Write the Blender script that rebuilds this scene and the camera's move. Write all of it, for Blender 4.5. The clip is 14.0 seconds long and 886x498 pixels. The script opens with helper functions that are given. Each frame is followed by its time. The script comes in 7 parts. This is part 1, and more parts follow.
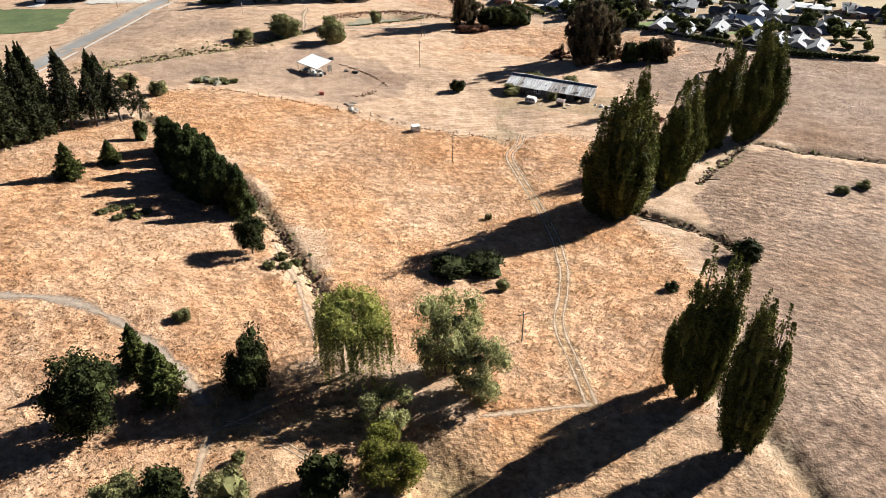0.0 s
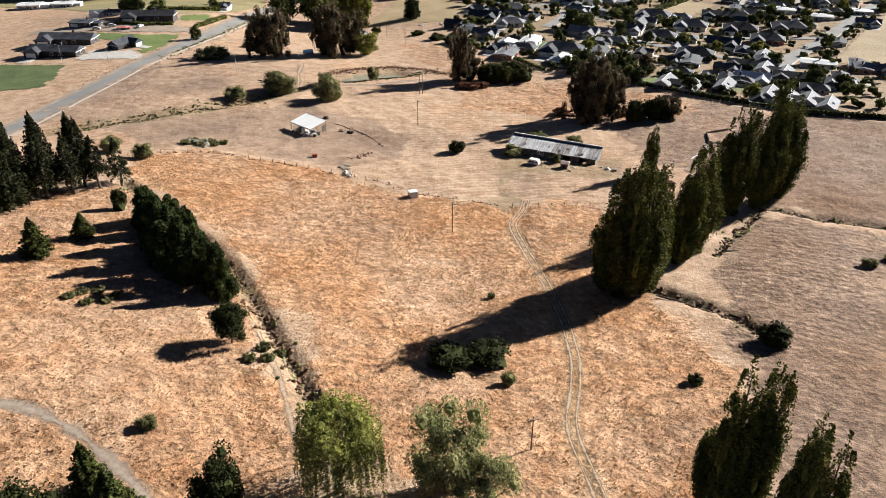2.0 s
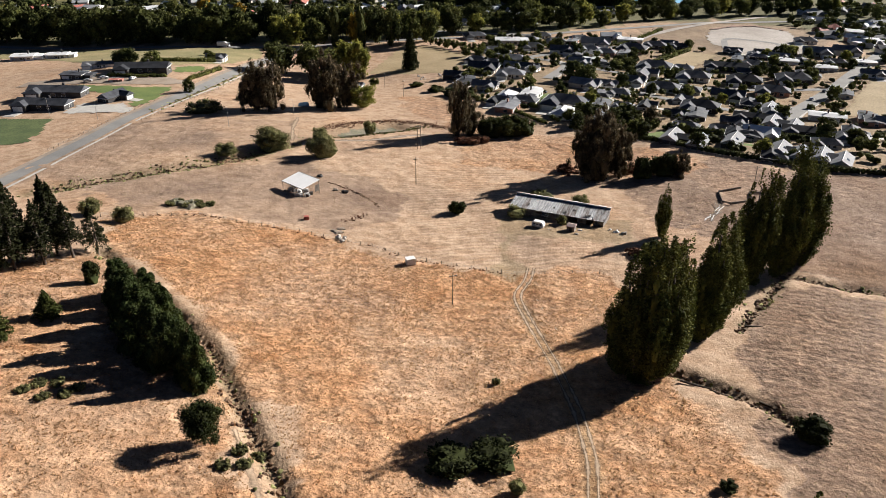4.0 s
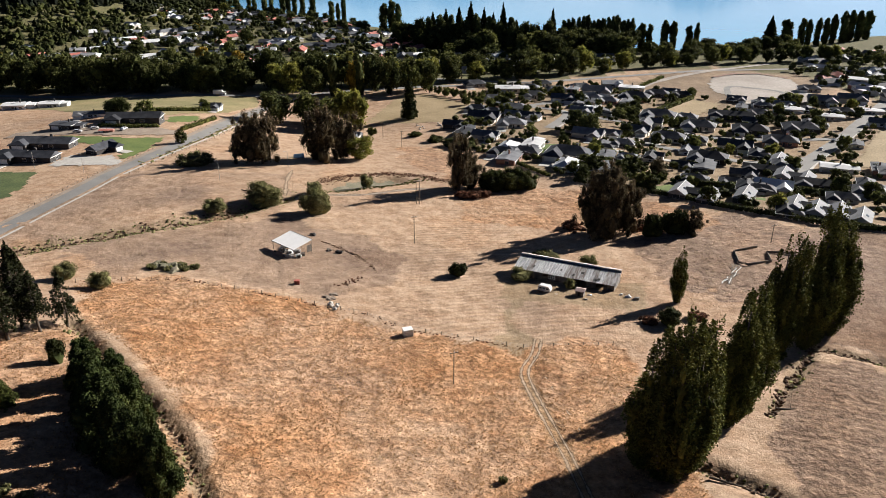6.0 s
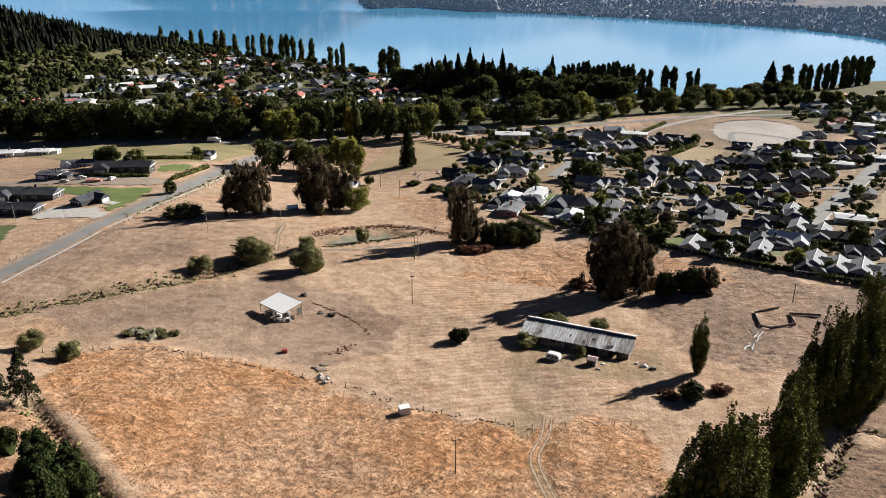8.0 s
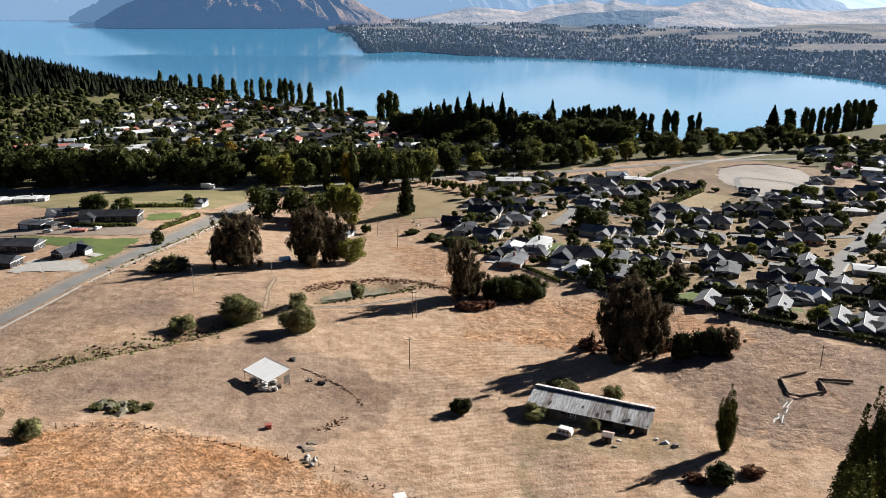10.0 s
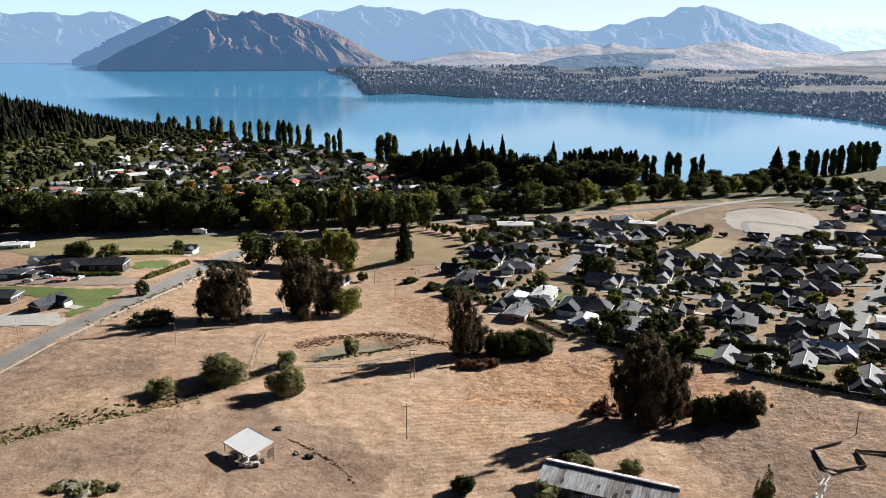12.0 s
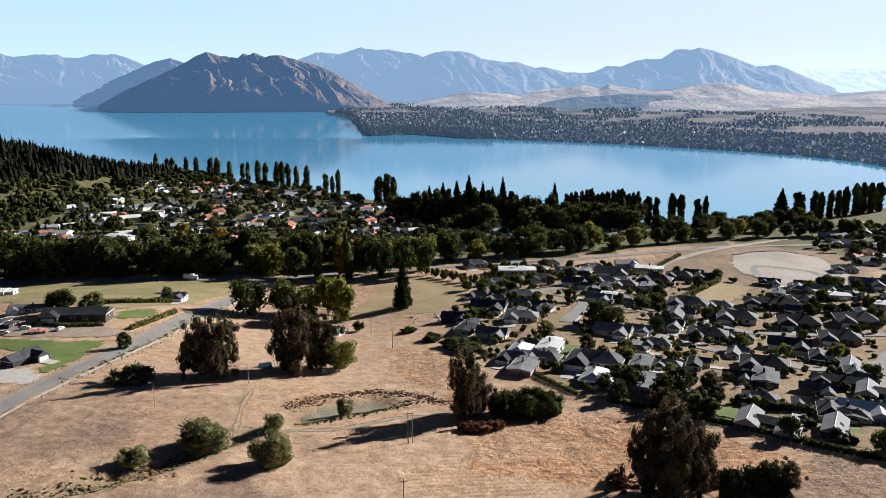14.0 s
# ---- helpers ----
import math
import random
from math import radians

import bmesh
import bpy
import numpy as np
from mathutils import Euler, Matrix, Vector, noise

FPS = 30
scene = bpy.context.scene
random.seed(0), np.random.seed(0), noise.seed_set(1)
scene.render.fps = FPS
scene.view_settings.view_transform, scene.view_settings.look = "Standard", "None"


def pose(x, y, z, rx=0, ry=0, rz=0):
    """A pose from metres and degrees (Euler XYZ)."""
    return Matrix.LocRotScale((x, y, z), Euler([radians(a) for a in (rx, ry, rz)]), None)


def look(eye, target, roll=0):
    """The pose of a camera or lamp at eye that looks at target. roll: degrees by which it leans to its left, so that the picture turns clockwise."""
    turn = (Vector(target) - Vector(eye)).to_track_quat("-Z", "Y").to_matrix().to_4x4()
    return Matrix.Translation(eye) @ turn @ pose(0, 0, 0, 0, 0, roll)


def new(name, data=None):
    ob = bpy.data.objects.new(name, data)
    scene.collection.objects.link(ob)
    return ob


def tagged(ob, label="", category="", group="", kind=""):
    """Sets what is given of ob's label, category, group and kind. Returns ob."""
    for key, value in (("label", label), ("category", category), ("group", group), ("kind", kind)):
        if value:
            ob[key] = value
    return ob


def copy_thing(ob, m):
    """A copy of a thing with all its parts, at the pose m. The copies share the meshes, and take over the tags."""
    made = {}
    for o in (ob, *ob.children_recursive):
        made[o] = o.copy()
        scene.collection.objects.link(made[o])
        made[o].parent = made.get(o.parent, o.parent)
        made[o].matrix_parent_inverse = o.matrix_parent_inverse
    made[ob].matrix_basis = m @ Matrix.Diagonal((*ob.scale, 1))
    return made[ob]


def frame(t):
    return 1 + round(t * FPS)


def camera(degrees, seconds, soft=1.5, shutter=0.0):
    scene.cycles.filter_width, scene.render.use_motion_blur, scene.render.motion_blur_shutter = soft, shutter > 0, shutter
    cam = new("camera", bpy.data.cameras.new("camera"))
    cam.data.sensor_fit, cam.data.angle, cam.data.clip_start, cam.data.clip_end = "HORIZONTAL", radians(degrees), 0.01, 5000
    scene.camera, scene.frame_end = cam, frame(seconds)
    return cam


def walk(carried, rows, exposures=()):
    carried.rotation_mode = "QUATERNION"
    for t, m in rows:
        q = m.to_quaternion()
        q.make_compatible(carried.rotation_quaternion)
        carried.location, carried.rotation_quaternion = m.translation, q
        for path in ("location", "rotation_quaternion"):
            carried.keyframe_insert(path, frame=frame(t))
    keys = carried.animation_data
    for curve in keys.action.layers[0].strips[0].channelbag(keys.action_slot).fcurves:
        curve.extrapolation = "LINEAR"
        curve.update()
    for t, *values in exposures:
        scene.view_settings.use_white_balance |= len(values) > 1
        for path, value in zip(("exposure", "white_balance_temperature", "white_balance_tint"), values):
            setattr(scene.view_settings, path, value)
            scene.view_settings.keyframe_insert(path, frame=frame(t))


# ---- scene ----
cam = camera(59.8, 14.0, soft=0.55)
METRES, EYE, TILT, LEAN, TURN = 115.4, 82.0, -3.45, 1.8, 0.0
ROWS = [
    (0.0, 0.0, 0.0, 0.0, 1.08, -29.82, -1.89),
    (0.5, -0.0008, 0.0328, 0.0002, 1.06, -28.97, -1.9),
    (1.0, -0.0015, 0.0657, 0.0006, 1.03, -28.15, -1.9),
    (1.5, -0.0021, 0.099, 0.0008, 1.01, -27.33, -1.9),
    (2.0, -0.003, 0.1325, 0.0012, 0.99, -26.5, -1.91),
    (2.5, -0.0037, 0.1662, 0.0013, 0.97, -25.69, -1.91),
    (3.0, -0.0048, 0.2, 0.0017, 0.94, -24.88, -1.92),
    (5.5, -0.0097, 0.371, 0.0049, 0.84, -20.92, -1.91),
    (6.0, -0.0106, 0.4055, 0.0062, 0.83, -20.15, -1.9),
    (6.5, -0.0114, 0.4413, 0.0067, 0.81, -19.37, -1.89),
    (7.0, -0.0124, 0.4767, 0.008, 0.78, -18.61, -1.89),
    (7.5, -0.0135, 0.513, 0.0088, 0.76, -17.84, -1.87),
    (8.0, -0.015, 0.5492, 0.0096, 0.74, -17.08, -1.87),
    (10.5, -0.0199, 0.7341, 0.0148, 0.64, -13.3, -1.81),
    (11.0, -0.0209, 0.7714, 0.016, 0.62, -12.57, -1.81),
    (11.5, -0.0215, 0.8091, 0.0169, 0.61, -11.83, -1.79),
    (12.0, -0.0225, 0.8468, 0.018, 0.6, -11.09, -1.78),
    (12.5, -0.0241, 0.8824, 0.0191, 0.58, -10.41, -1.79),
    (13.0, -0.0253, 0.9231, 0.0209, 0.56, -9.63, -1.78),
    (13.5, -0.0266, 0.9586, 0.0223, 0.54, -8.94, -1.76),
    (14.0, -0.0283, 0.9992, 0.0241, 0.52, -8.15, -1.75),
]
EXPOSURES = [(0.0, 1.90, 6000.0, 9.0), (1.5, 1.69, 6000.0, 10.0), (3.0, 1.49, 6100.0, 11.0), (5.5, 1.39, 6150.0, 12.0), (6.5, 1.36, 6150.0, 12.0), (8.0, 1.34, 6100.0, 11.0), (11.0, 1.35, 6000.0, 10.0), (14.0, 1.25, 6000.0, 11.0)]
walk(cam, [(t, pose(0, 0, EYE, TILT, LEAN, TURN) @ pose(METRES * x, METRES * y, METRES * z, 90 + pitch, roll, yaw)) for t, x, y, z, yaw, pitch, roll in ROWS], EXPOSURES)

# ---- light ----
SUN_AZ, SUN_EL = 56.0, 23.0          # degrees clockwise from +y, and above the horizon
world = bpy.data.worlds.new("sky")
scene.world = world
world.use_nodes = True
sky = world.node_tree.nodes.new("ShaderNodeTexSky")
sky.sky_type, sky.sun_disc = "NISHITA", False
sky.sun_elevation, sky.sun_rotation = radians(SUN_EL), radians(SUN_AZ)
sky.air_density, sky.dust_density, sky.ozone_density, sky.altitude = 0.22, 0.35, 1.0, 4500
world.node_tree.links.new(sky.outputs[0], world.node_tree.nodes["Background"].inputs[0])
world.node_tree.nodes["Background"].inputs[1].default_value = 0.05
sun_data = bpy.data.lights.new("sun", "SUN")
sun_data.energy, sun_data.angle, sun_data.color = 5.0, radians(0.53), (1.0, 0.92, 0.80)
sun = new("sun", sun_data)
ce = math.cos(radians(SUN_EL))
SUN_DIR = Vector((ce * math.sin(radians(SUN_AZ)), ce * math.cos(radians(SUN_AZ)), math.sin(radians(SUN_EL))))
sun.matrix_world = look((0, 0, 200), Vector((0, 0, 200)) - SUN_DIR)

# ---- small tools ----
rng = np.random.default_rng(7)
LAKE = -58.0


def lattice(i, j, seed):
    v = np.sin(i * 127.1 + j * 311.7 + seed * 74.7) * 43758.5453
    return v - np.floor(v)


def vnoise(x, y, seed=0):
    """Smooth value noise, 0 to 1, for arrays."""
    x, y = np.asarray(x, float), np.asarray(y, float)
    i, j = np.floor(x), np.floor(y)
    u, v = x - i, y - j
    u, v = u * u * (3 - 2 * u), v * v * (3 - 2 * v)
    a, b = lattice(i, j, seed), lattice(i + 1, j, seed)
    c, d = lattice(i, j + 1, seed), lattice(i + 1, j + 1, seed)
    return (a * (1 - u) + b * u) * (1 - v) + (c * (1 - u) + d * u) * v


def fbm(x, y, seed=0, octaves=4):
    total, amp, norm = 0.0, 1.0, 0.0
    for k in range(octaves):
        total = total + amp * vnoise(x * 2 ** k, y * 2 ** k, seed + k)
        norm += amp
        amp *= 0.5
    return total / norm


def line_distance(x, y, pts):
    """Distance of each place to a polyline."""
    best = np.full(np.shape(x), 1e9)
    for (ax, ay), (bx, by) in zip(pts[:-1], pts[1:]):
        dx, dy = bx - ax, by - ay
        t = np.clip(((x - ax) * dx + (y - ay) * dy) / (dx * dx + dy * dy), 0, 1)
        best = np.minimum(best, np.hypot(x - ax - t * dx, y - ay - t * dy))
    return best


def inside(x, y, poly):
    """Which places lie in a polygon."""
    c = np.zeros(np.shape(x), bool)
    for (ax, ay), (bx, by) in zip(poly, poly[1:] + poly[:1]):
        if ay != by:
            c ^= ((ay > y) != (by > y)) & (x < (bx - ax) * (y - ay) / (by - ay) + ax)
    return c


# ---- the lie of the land ----
SWELLS = [
    (2.9, 5.6, -1.6, -1.4, -1.6, -0.3),
    (3.2, 4.4, -2.7, -0.5, -2.1, -0.4),
    (0.6, 0.4, -0.9, 1.2, -1.2, -0.5),
    (0.2, 4.1, -0.4, -3.1, 1.7, 0.2),
    (2.3, 1.4, -0.7, 0.6, -0.4, -3.2),
    (10.6, -9.2, -0.3, 2.1, -1.9, -3.1),
]
DITCHES = [
    ([(-88, 198), (-70, 179), (-48, 154), (-35, 131), (-26, 115), (-22, 106), (-18, 97)], 1.6, 1.5),
    ([(43, 158), (49, 154), (57, 147), (62, 138)], 1.4, 1.6),
    ([(62, 176), (84, 206), (95, 200), (106, 196), (130, 186)], 1.0, 1.2),
    ([(-134, 250), (-113, 265), (-91, 281), (-78, 293), (-62, 317)], 1.7, 3.2),
    ([(-50, 336), (-40, 347), (-28, 355)], 2.2, 6.0),
    ([(-30, 79), (-18, 84), (-8, 78), (0, 68)], 1.6, 5.0),
    ([(38, 96), (46, 82), (50, 66)], 1.2, 2.0),
]


def ground(x, y):
    x, y = np.asarray(x, float), np.asarray(y, float)
    shore = np.interp(x, [-900, -510, -365, -200, -80, 15, 250, 350, 500, 900], [1620, 1430, 1300, 1185, 1050, 905, 900, 930, 1010, 1120])
    far = (y - 560) / (shore - 560)
    z = np.interp(y, [-200, 100, 250, 400, 560], [8, 0, -16, -26.5, -38]) + np.where(far > 1, -19 - (y - shore) * 0.08, -19 * np.clip(far, 0, 1))
    for cy, row in zip((100, 165, 230, 300, 380, 480), SWELLS):
        for cx, s in zip((-160, -85, -20, 45, 110, 180), row):
            z = z + s * np.exp(-((x - cx) ** 2 + (y - cy) ** 2) / 6050.0)
    z = z + 62 * np.exp(-((x + 600) / 170) ** 2 - ((y - 1000) / 230) ** 2)
    for pts, depth, wide in DITCHES:
        z = z - depth * np.exp(-(line_distance(x, y, pts) / wide) ** 2)
    return z


HUMPS = [(cx, cy, s) for cy, row in zip((100, 165, 230, 300, 380, 480), SWELLS) for cx, s in zip((-160, -85, -20, 45, 110, 180), row)]
REACH = [(min(p[0] for p in d[0]) - 3 * d[2], max(p[0] for p in d[0]) + 3 * d[2], min(p[1] for p in d[0]) - 3 * d[2], max(p[1] for p in d[0]) + 3 * d[2]) for d in DITCHES]


def gz(x, y):
    """The ground's height at one place."""
    x, y = float(x), float(y)
    if any(a < x < b and c < y < d for a, b, c, d in REACH):
        return float(ground(x, y))
    shore = float(np.interp(x, [-900, -510, -365, -200, -80, 15, 250, 350, 500, 900], [1620, 1430, 1300, 1185, 1050, 905, 900, 930, 1010, 1120]))
    far = (y - 560) / (shore - 560)
    z = float(np.interp(y, [-200, 100, 250, 400, 560], [8, 0, -16, -26.5, -38])) + (-19 - (y - shore) * 0.08 if far > 1 else -19 * max(0.0, far))
    if y < 900 and abs(x) < 600:
        z += sum(s * math.exp(-((x - cx) ** 2 + (y - cy) ** 2) / 6050.0) for cx, cy, s in HUMPS)
    return z + 62 * math.exp(-((x + 600) / 170) ** 2 - ((y - 1000) / 230) ** 2)


# ---- materials ----
def mat(name, a, b, big=0.3, fine=3.0, rough=0.9, bump=0.3, depth=0.05, metal=0.0, vary=0.0, island=0.0, spec=0.3, grain=0.35, through_light=0.0, stretch=None):
    """Two colours mixed by a broad noise, broken by a fine one, with relief; vary: object by object, island: piece by piece."""
    m = bpy.data.materials.new(name)
    m.use_nodes = True
    nt = m.node_tree
    N, L = nt.nodes, nt.links
    bsdf = N["Principled BSDF"]
    tc = N.new("ShaderNodeTexCoord")
    n1, n2 = N.new("ShaderNodeTexNoise"), N.new("ShaderNodeTexNoise")
    for n, s, det in ((n1, big, 4.0), (n2, fine, 5.0)):
        n.inputs["Scale"].default_value, n.inputs["Detail"].default_value = s, det
        L.new(tc.outputs["Object"], n.inputs["Vector"])
    if stretch:
        mp = N.new("ShaderNodeMapping")
        mp.inputs["Scale"].default_value = stretch
        L.new(tc.outputs["Object"], mp.inputs[0])
        for n in (n1, n2):
            L.new(mp.outputs[0], n.inputs["Vector"])
    r1 = N.new("ShaderNodeMapRange")
    r1.inputs[1].default_value, r1.inputs[2].default_value = 0.35, 0.65
    L.new(n1.outputs[0], r1.inputs[0])
    mix = N.new("ShaderNodeMix")
    mix.data_type = "RGBA"
    mix.inputs[6].default_value, mix.inputs[7].default_value = (*a, 1), (*b, 1)
    L.new(r1.outputs[0], mix.inputs[0])
    r2 = N.new("ShaderNodeMapRange")
    r2.inputs[1].default_value, r2.inputs[2].default_value = 0.3, 0.7
    r2.inputs[3].default_value, r2.inputs[4].default_value = 1 - grain, 1 + grain
    L.new(n2.outputs[0], r2.inputs[0])
    value = r2.outputs[0]
    for amount, node, socket in ((vary, "ShaderNodeObjectInfo", "Random"), (island, "ShaderNodeNewGeometry", "Random Per Island")):
        if amount:
            src = N.new(node)
            rr = N.new("ShaderNodeMapRange")
            rr.inputs[3].default_value, rr.inputs[4].default_value = 1 - amount, 1 + amount
            L.new(src.outputs[socket], rr.inputs[0])
            mul = N.new("ShaderNodeMath")
            mul.operation = "MULTIPLY"
            L.new(value, mul.inputs[0])
            L.new(rr.outputs[0], mul.inputs[1])
            value = mul.outputs[0]
    hsv = N.new("ShaderNodeHueSaturation")
    L.new(mix.outputs[2], hsv.inputs["Color"])
    L.new(value, hsv.inputs["Value"])
    L.new(hsv.outputs[0], bsdf.inputs["Base Color"])
    bsdf.inputs["Roughness"].default_value, bsdf.inputs["Metallic"].default_value = rough, metal
    bsdf.inputs["Specular IOR Level"].default_value = spec
    if bump:
        bp = N.new("ShaderNodeBump")
        bp.inputs["Strength"].default_value, bp.inputs["Distance"].default_value = bump, depth
        L.new(n2.outputs[0], bp.inputs["Height"])
        L.new(bp.outputs[0], bsdf.inputs["Normal"])
    if through_light:
        tr, ms = N.new("ShaderNodeBsdfTranslucent"), N.new("ShaderNodeMixShader")
        L.new(hsv.outputs[0], tr.inputs[0])
        ms.inputs[0].default_value = through_light
        L.new(bsdf.outputs[0], ms.inputs[1])
        L.new(tr.outputs[0], ms.inputs[2])
        L.new(ms.outputs[0], N["Material Output"].inputs[0])
    return m


def leaf(name, a, b, t=0.2, island=0.6):
    return mat(name, a, b, big=0.15, fine=1.2, rough=0.85, bump=0, vary=0.12, island=island, spec=0.06, grain=0.2, through_light=t)


LEAF = {
    "poplar": leaf("poplar leaves", (0.050, 0.060, 0.013), (0.110, 0.106, 0.023), 0.08),
    "pine": leaf("pine needles", (0.050, 0.062, 0.018), (0.092, 0.098, 0.026), 0.2),
    "hedgepine": leaf("dark hedge pine needles", (0.026, 0.036, 0.011), (0.052, 0.060, 0.017), 0.15),
    "oldpine": leaf("old pine needles", (0.019, 0.022, 0.009), (0.034, 0.036, 0.014), 0.1),
    "dark": leaf("dark evergreen leaves", (0.017, 0.022, 0.007), (0.033, 0.037, 0.011), 0.12),
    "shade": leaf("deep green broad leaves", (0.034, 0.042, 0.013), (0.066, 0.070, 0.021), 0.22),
    "willow": leaf("willow leaves", (0.180, 0.190, 0.048), (0.250, 0.250, 0.066), 0.45),
    "olive": leaf("grey-green leaves", (0.220, 0.225, 0.098), (0.300, 0.290, 0.135), 0.5),
    "gum": leaf("brown-green gum leaves", (0.056, 0.046, 0.027), (0.100, 0.076, 0.042), 0.3),
    "broad": leaf("green broad leaves", (0.056, 0.066, 0.019), (0.108, 0.110, 0.030), 0.3),
    "scrub": leaf("dull olive scrub leaves", (0.115, 0.116, 0.048), (0.175, 0.162, 0.074), 0.4),
    "lime": leaf("yellow-green leaves", (0.140, 0.145, 0.031), (0.197, 0.185, 0.040), 0.45),
    "gold": leaf("golden autumn leaves", (0.231, 0.149, 0.017), (0.275, 0.187, 0.028), 0.2),
    "rust": leaf("russet dry scrub", (0.088, 0.041, 0.025), (0.132, 0.066, 0.039), 0.15),
}
BARK = mat("grey-brown bark", (0.059, 0.045, 0.035), (0.098, 0.081, 0.063), 0.8, 6.0, 0.95, 0.6, 0.05)
POLE = mat("weathered timber pole", (0.130, 0.107, 0.085), (0.195, 0.169, 0.137), 0.6, 8.0, 0.9, 0.3, 0.02)
ASPHALT = mat("road chip seal", (0.150, 0.146, 0.140), (0.195, 0.190, 0.180), 0.08, 2.5, 0.9, 0.2, 0.02, grain=0.14)
KERB = mat("pale concrete", (0.315, 0.300, 0.277), (0.390, 0.375, 0.345), 0.5, 4.0, 0.9, 0.2, 0.02, grain=0.15)
DUST = mat("worn dusty wheel track", (0.250, 0.180, 0.120), (0.320, 0.240, 0.168), 0.25, 2.0, 0.95, 0.4, 0.08, grain=0.25)
GRAVEL = mat("pale gravel", (0.201, 0.158, 0.121), (0.255, 0.210, 0.167), 0.15, 2.0, 0.95, 0.3, 0.05, grain=0.2)
LAWN = mat("mown green lawn", (0.070, 0.104, 0.024), (0.112, 0.140, 0.036), 0.08, 1.5, 0.95, 0.3, 0.05, grain=0.25)
VINE = mat("leafy green vine rows", (0.049, 0.070, 0.021), (0.077, 0.098, 0.032), 0.1, 1.5, 0.9, 0.4, 0.1)
STUBBLE = mat("dry straw paddock", (0.218, 0.162, 0.083), (0.277, 0.211, 0.119), 0.05, 1.2, 0.95, 0.4, 0.1, grain=0.25)
GREENDRY = mat("dry green-tinged pasture", (0.150, 0.138, 0.058), (0.235, 0.190, 0.095), 0.05, 1.2, 0.95, 0.4, 0.1, grain=0.3)
BARE = mat("scraped pale subsoil", (0.215, 0.186, 0.160), (0.300, 0.270, 0.240), 0.03, 0.6, 0.95, 0.4, 0.2, grain=0.18)
REDSOIL = mat("reddish soil heap", (0.140, 0.081, 0.059), (0.210, 0.126, 0.091), 0.2, 1.5, 0.95, 0.5, 0.2)
POND = mat("dried pond bed with weed", (0.124, 0.118, 0.074), (0.174, 0.155, 0.112), 0.2, 1.8, 0.9, 0.4, 0.1)
STONE = mat("grey field stone", (0.33, 0.30, 0.27), (0.46, 0.43, 0.39), 1.0, 6.0, 0.9, 0.4, 0.05, vary=0.2)
IRON = mat("weathered corrugated iron", (0.200, 0.206, 0.225), (0.425, 0.431, 0.450), 1.6, 5.0, 0.6, 0.1, 0.01, grain=0.35, stretch=(1.250, 0.150, 0.375))
IRON_RUST = mat("rust-stained iron", (0.115, 0.086, 0.075), (0.322, 0.316, 0.322), 1.8, 5.0, 0.7, 0.1, 0.01, grain=0.4, stretch=(1.150, 0.138, 0.345))
BOARD = mat("weathered grey boards", (0.105, 0.091, 0.077), (0.168, 0.150, 0.130), 0.8, 7.0, 0.9, 0.4, 0.02, vary=0.25)
WHITE = mat("white paint", (0.634, 0.634, 0.625), (0.704, 0.704, 0.695), 0.5, 5.0, 0.5, 0.05, 0.01, grain=0.06)
SHEET = mat("white roofing sheet", (0.80, 0.80, 0.79), (0.86, 0.86, 0.85), 0.5, 5.0, 0.4, 0.05, 0.01, grain=0.04)
GREYW = mat("grey painted wall", (0.344, 0.344, 0.332), (0.436, 0.431, 0.413), 0.5, 4.0, 0.8, 0.1, 0.01, grain=0.1, vary=0.3)
CREAM = mat("cream plaster wall", (0.425, 0.394, 0.351), (0.552, 0.510, 0.456), 0.4, 4.0, 0.85, 0.1, 0.01, grain=0.1, vary=0.2)
DARKW = mat("dark stained cladding", (0.032, 0.029, 0.028), (0.052, 0.049, 0.046), 0.5, 5.0, 0.7, 0.1, 0.01, vary=0.3)
BRICK = mat("red-brown brickwork", (0.26, 0.13, 0.09), (0.36, 0.20, 0.15), 0.8, 8.0, 0.9, 0.2, 0.01, vary=0.2)
ROOF = {
    "dark": mat("charcoal roof", (0.036, 0.039, 0.046), (0.066, 0.069, 0.078), 0.3, 4.0, 0.75, 0.15, 0.02, spec=0.12, vary=0.45, grain=0.15),
    "grey": mat("slate-grey roof", (0.100, 0.105, 0.115), (0.155, 0.160, 0.170), 0.3, 4.0, 0.75, 0.15, 0.02, spec=0.12, vary=0.35, grain=0.12),
    "white": mat("pale metal roof", (0.468, 0.476, 0.484), (0.561, 0.570, 0.578), 0.3, 4.0, 0.75, 0.1, 0.02, spec=0.12, vary=0.15, grain=0.08),
    "red": mat("faded red roof", (0.26, 0.09, 0.075), (0.34, 0.14, 0.11), 0.3, 4.0, 0.75, 0.15, 0.02, spec=0.12, vary=0.3, grain=0.15),
}
TILE_LIGHT = mat("silver-grey roof tiles", (0.21, 0.215, 0.225), (0.27, 0.275, 0.285), 0.4, 6.0, 0.85, 0.2, 0.02, spec=0.1, grain=0.12)
PANE = mat("dark window glass", (0.03, 0.035, 0.04), (0.05, 0.055, 0.06), 1.0, 4.0, 0.06, 0, spec=0.6, grain=0.05)
FRAME = mat("window joinery", (0.55, 0.55, 0.54), (0.66, 0.66, 0.65), 1.0, 5.0, 0.5, 0, grain=0.05)
TYRE = mat("black rubber", (0.02, 0.02, 0.02), (0.035, 0.035, 0.035), 2.0, 9.0, 0.8, 0.1, 0.01)
REDPAINT = mat("dull red paint", (0.28, 0.07, 0.05), (0.36, 0.11, 0.08), 1.0, 6.0, 0.6, 0.1, 0.01)
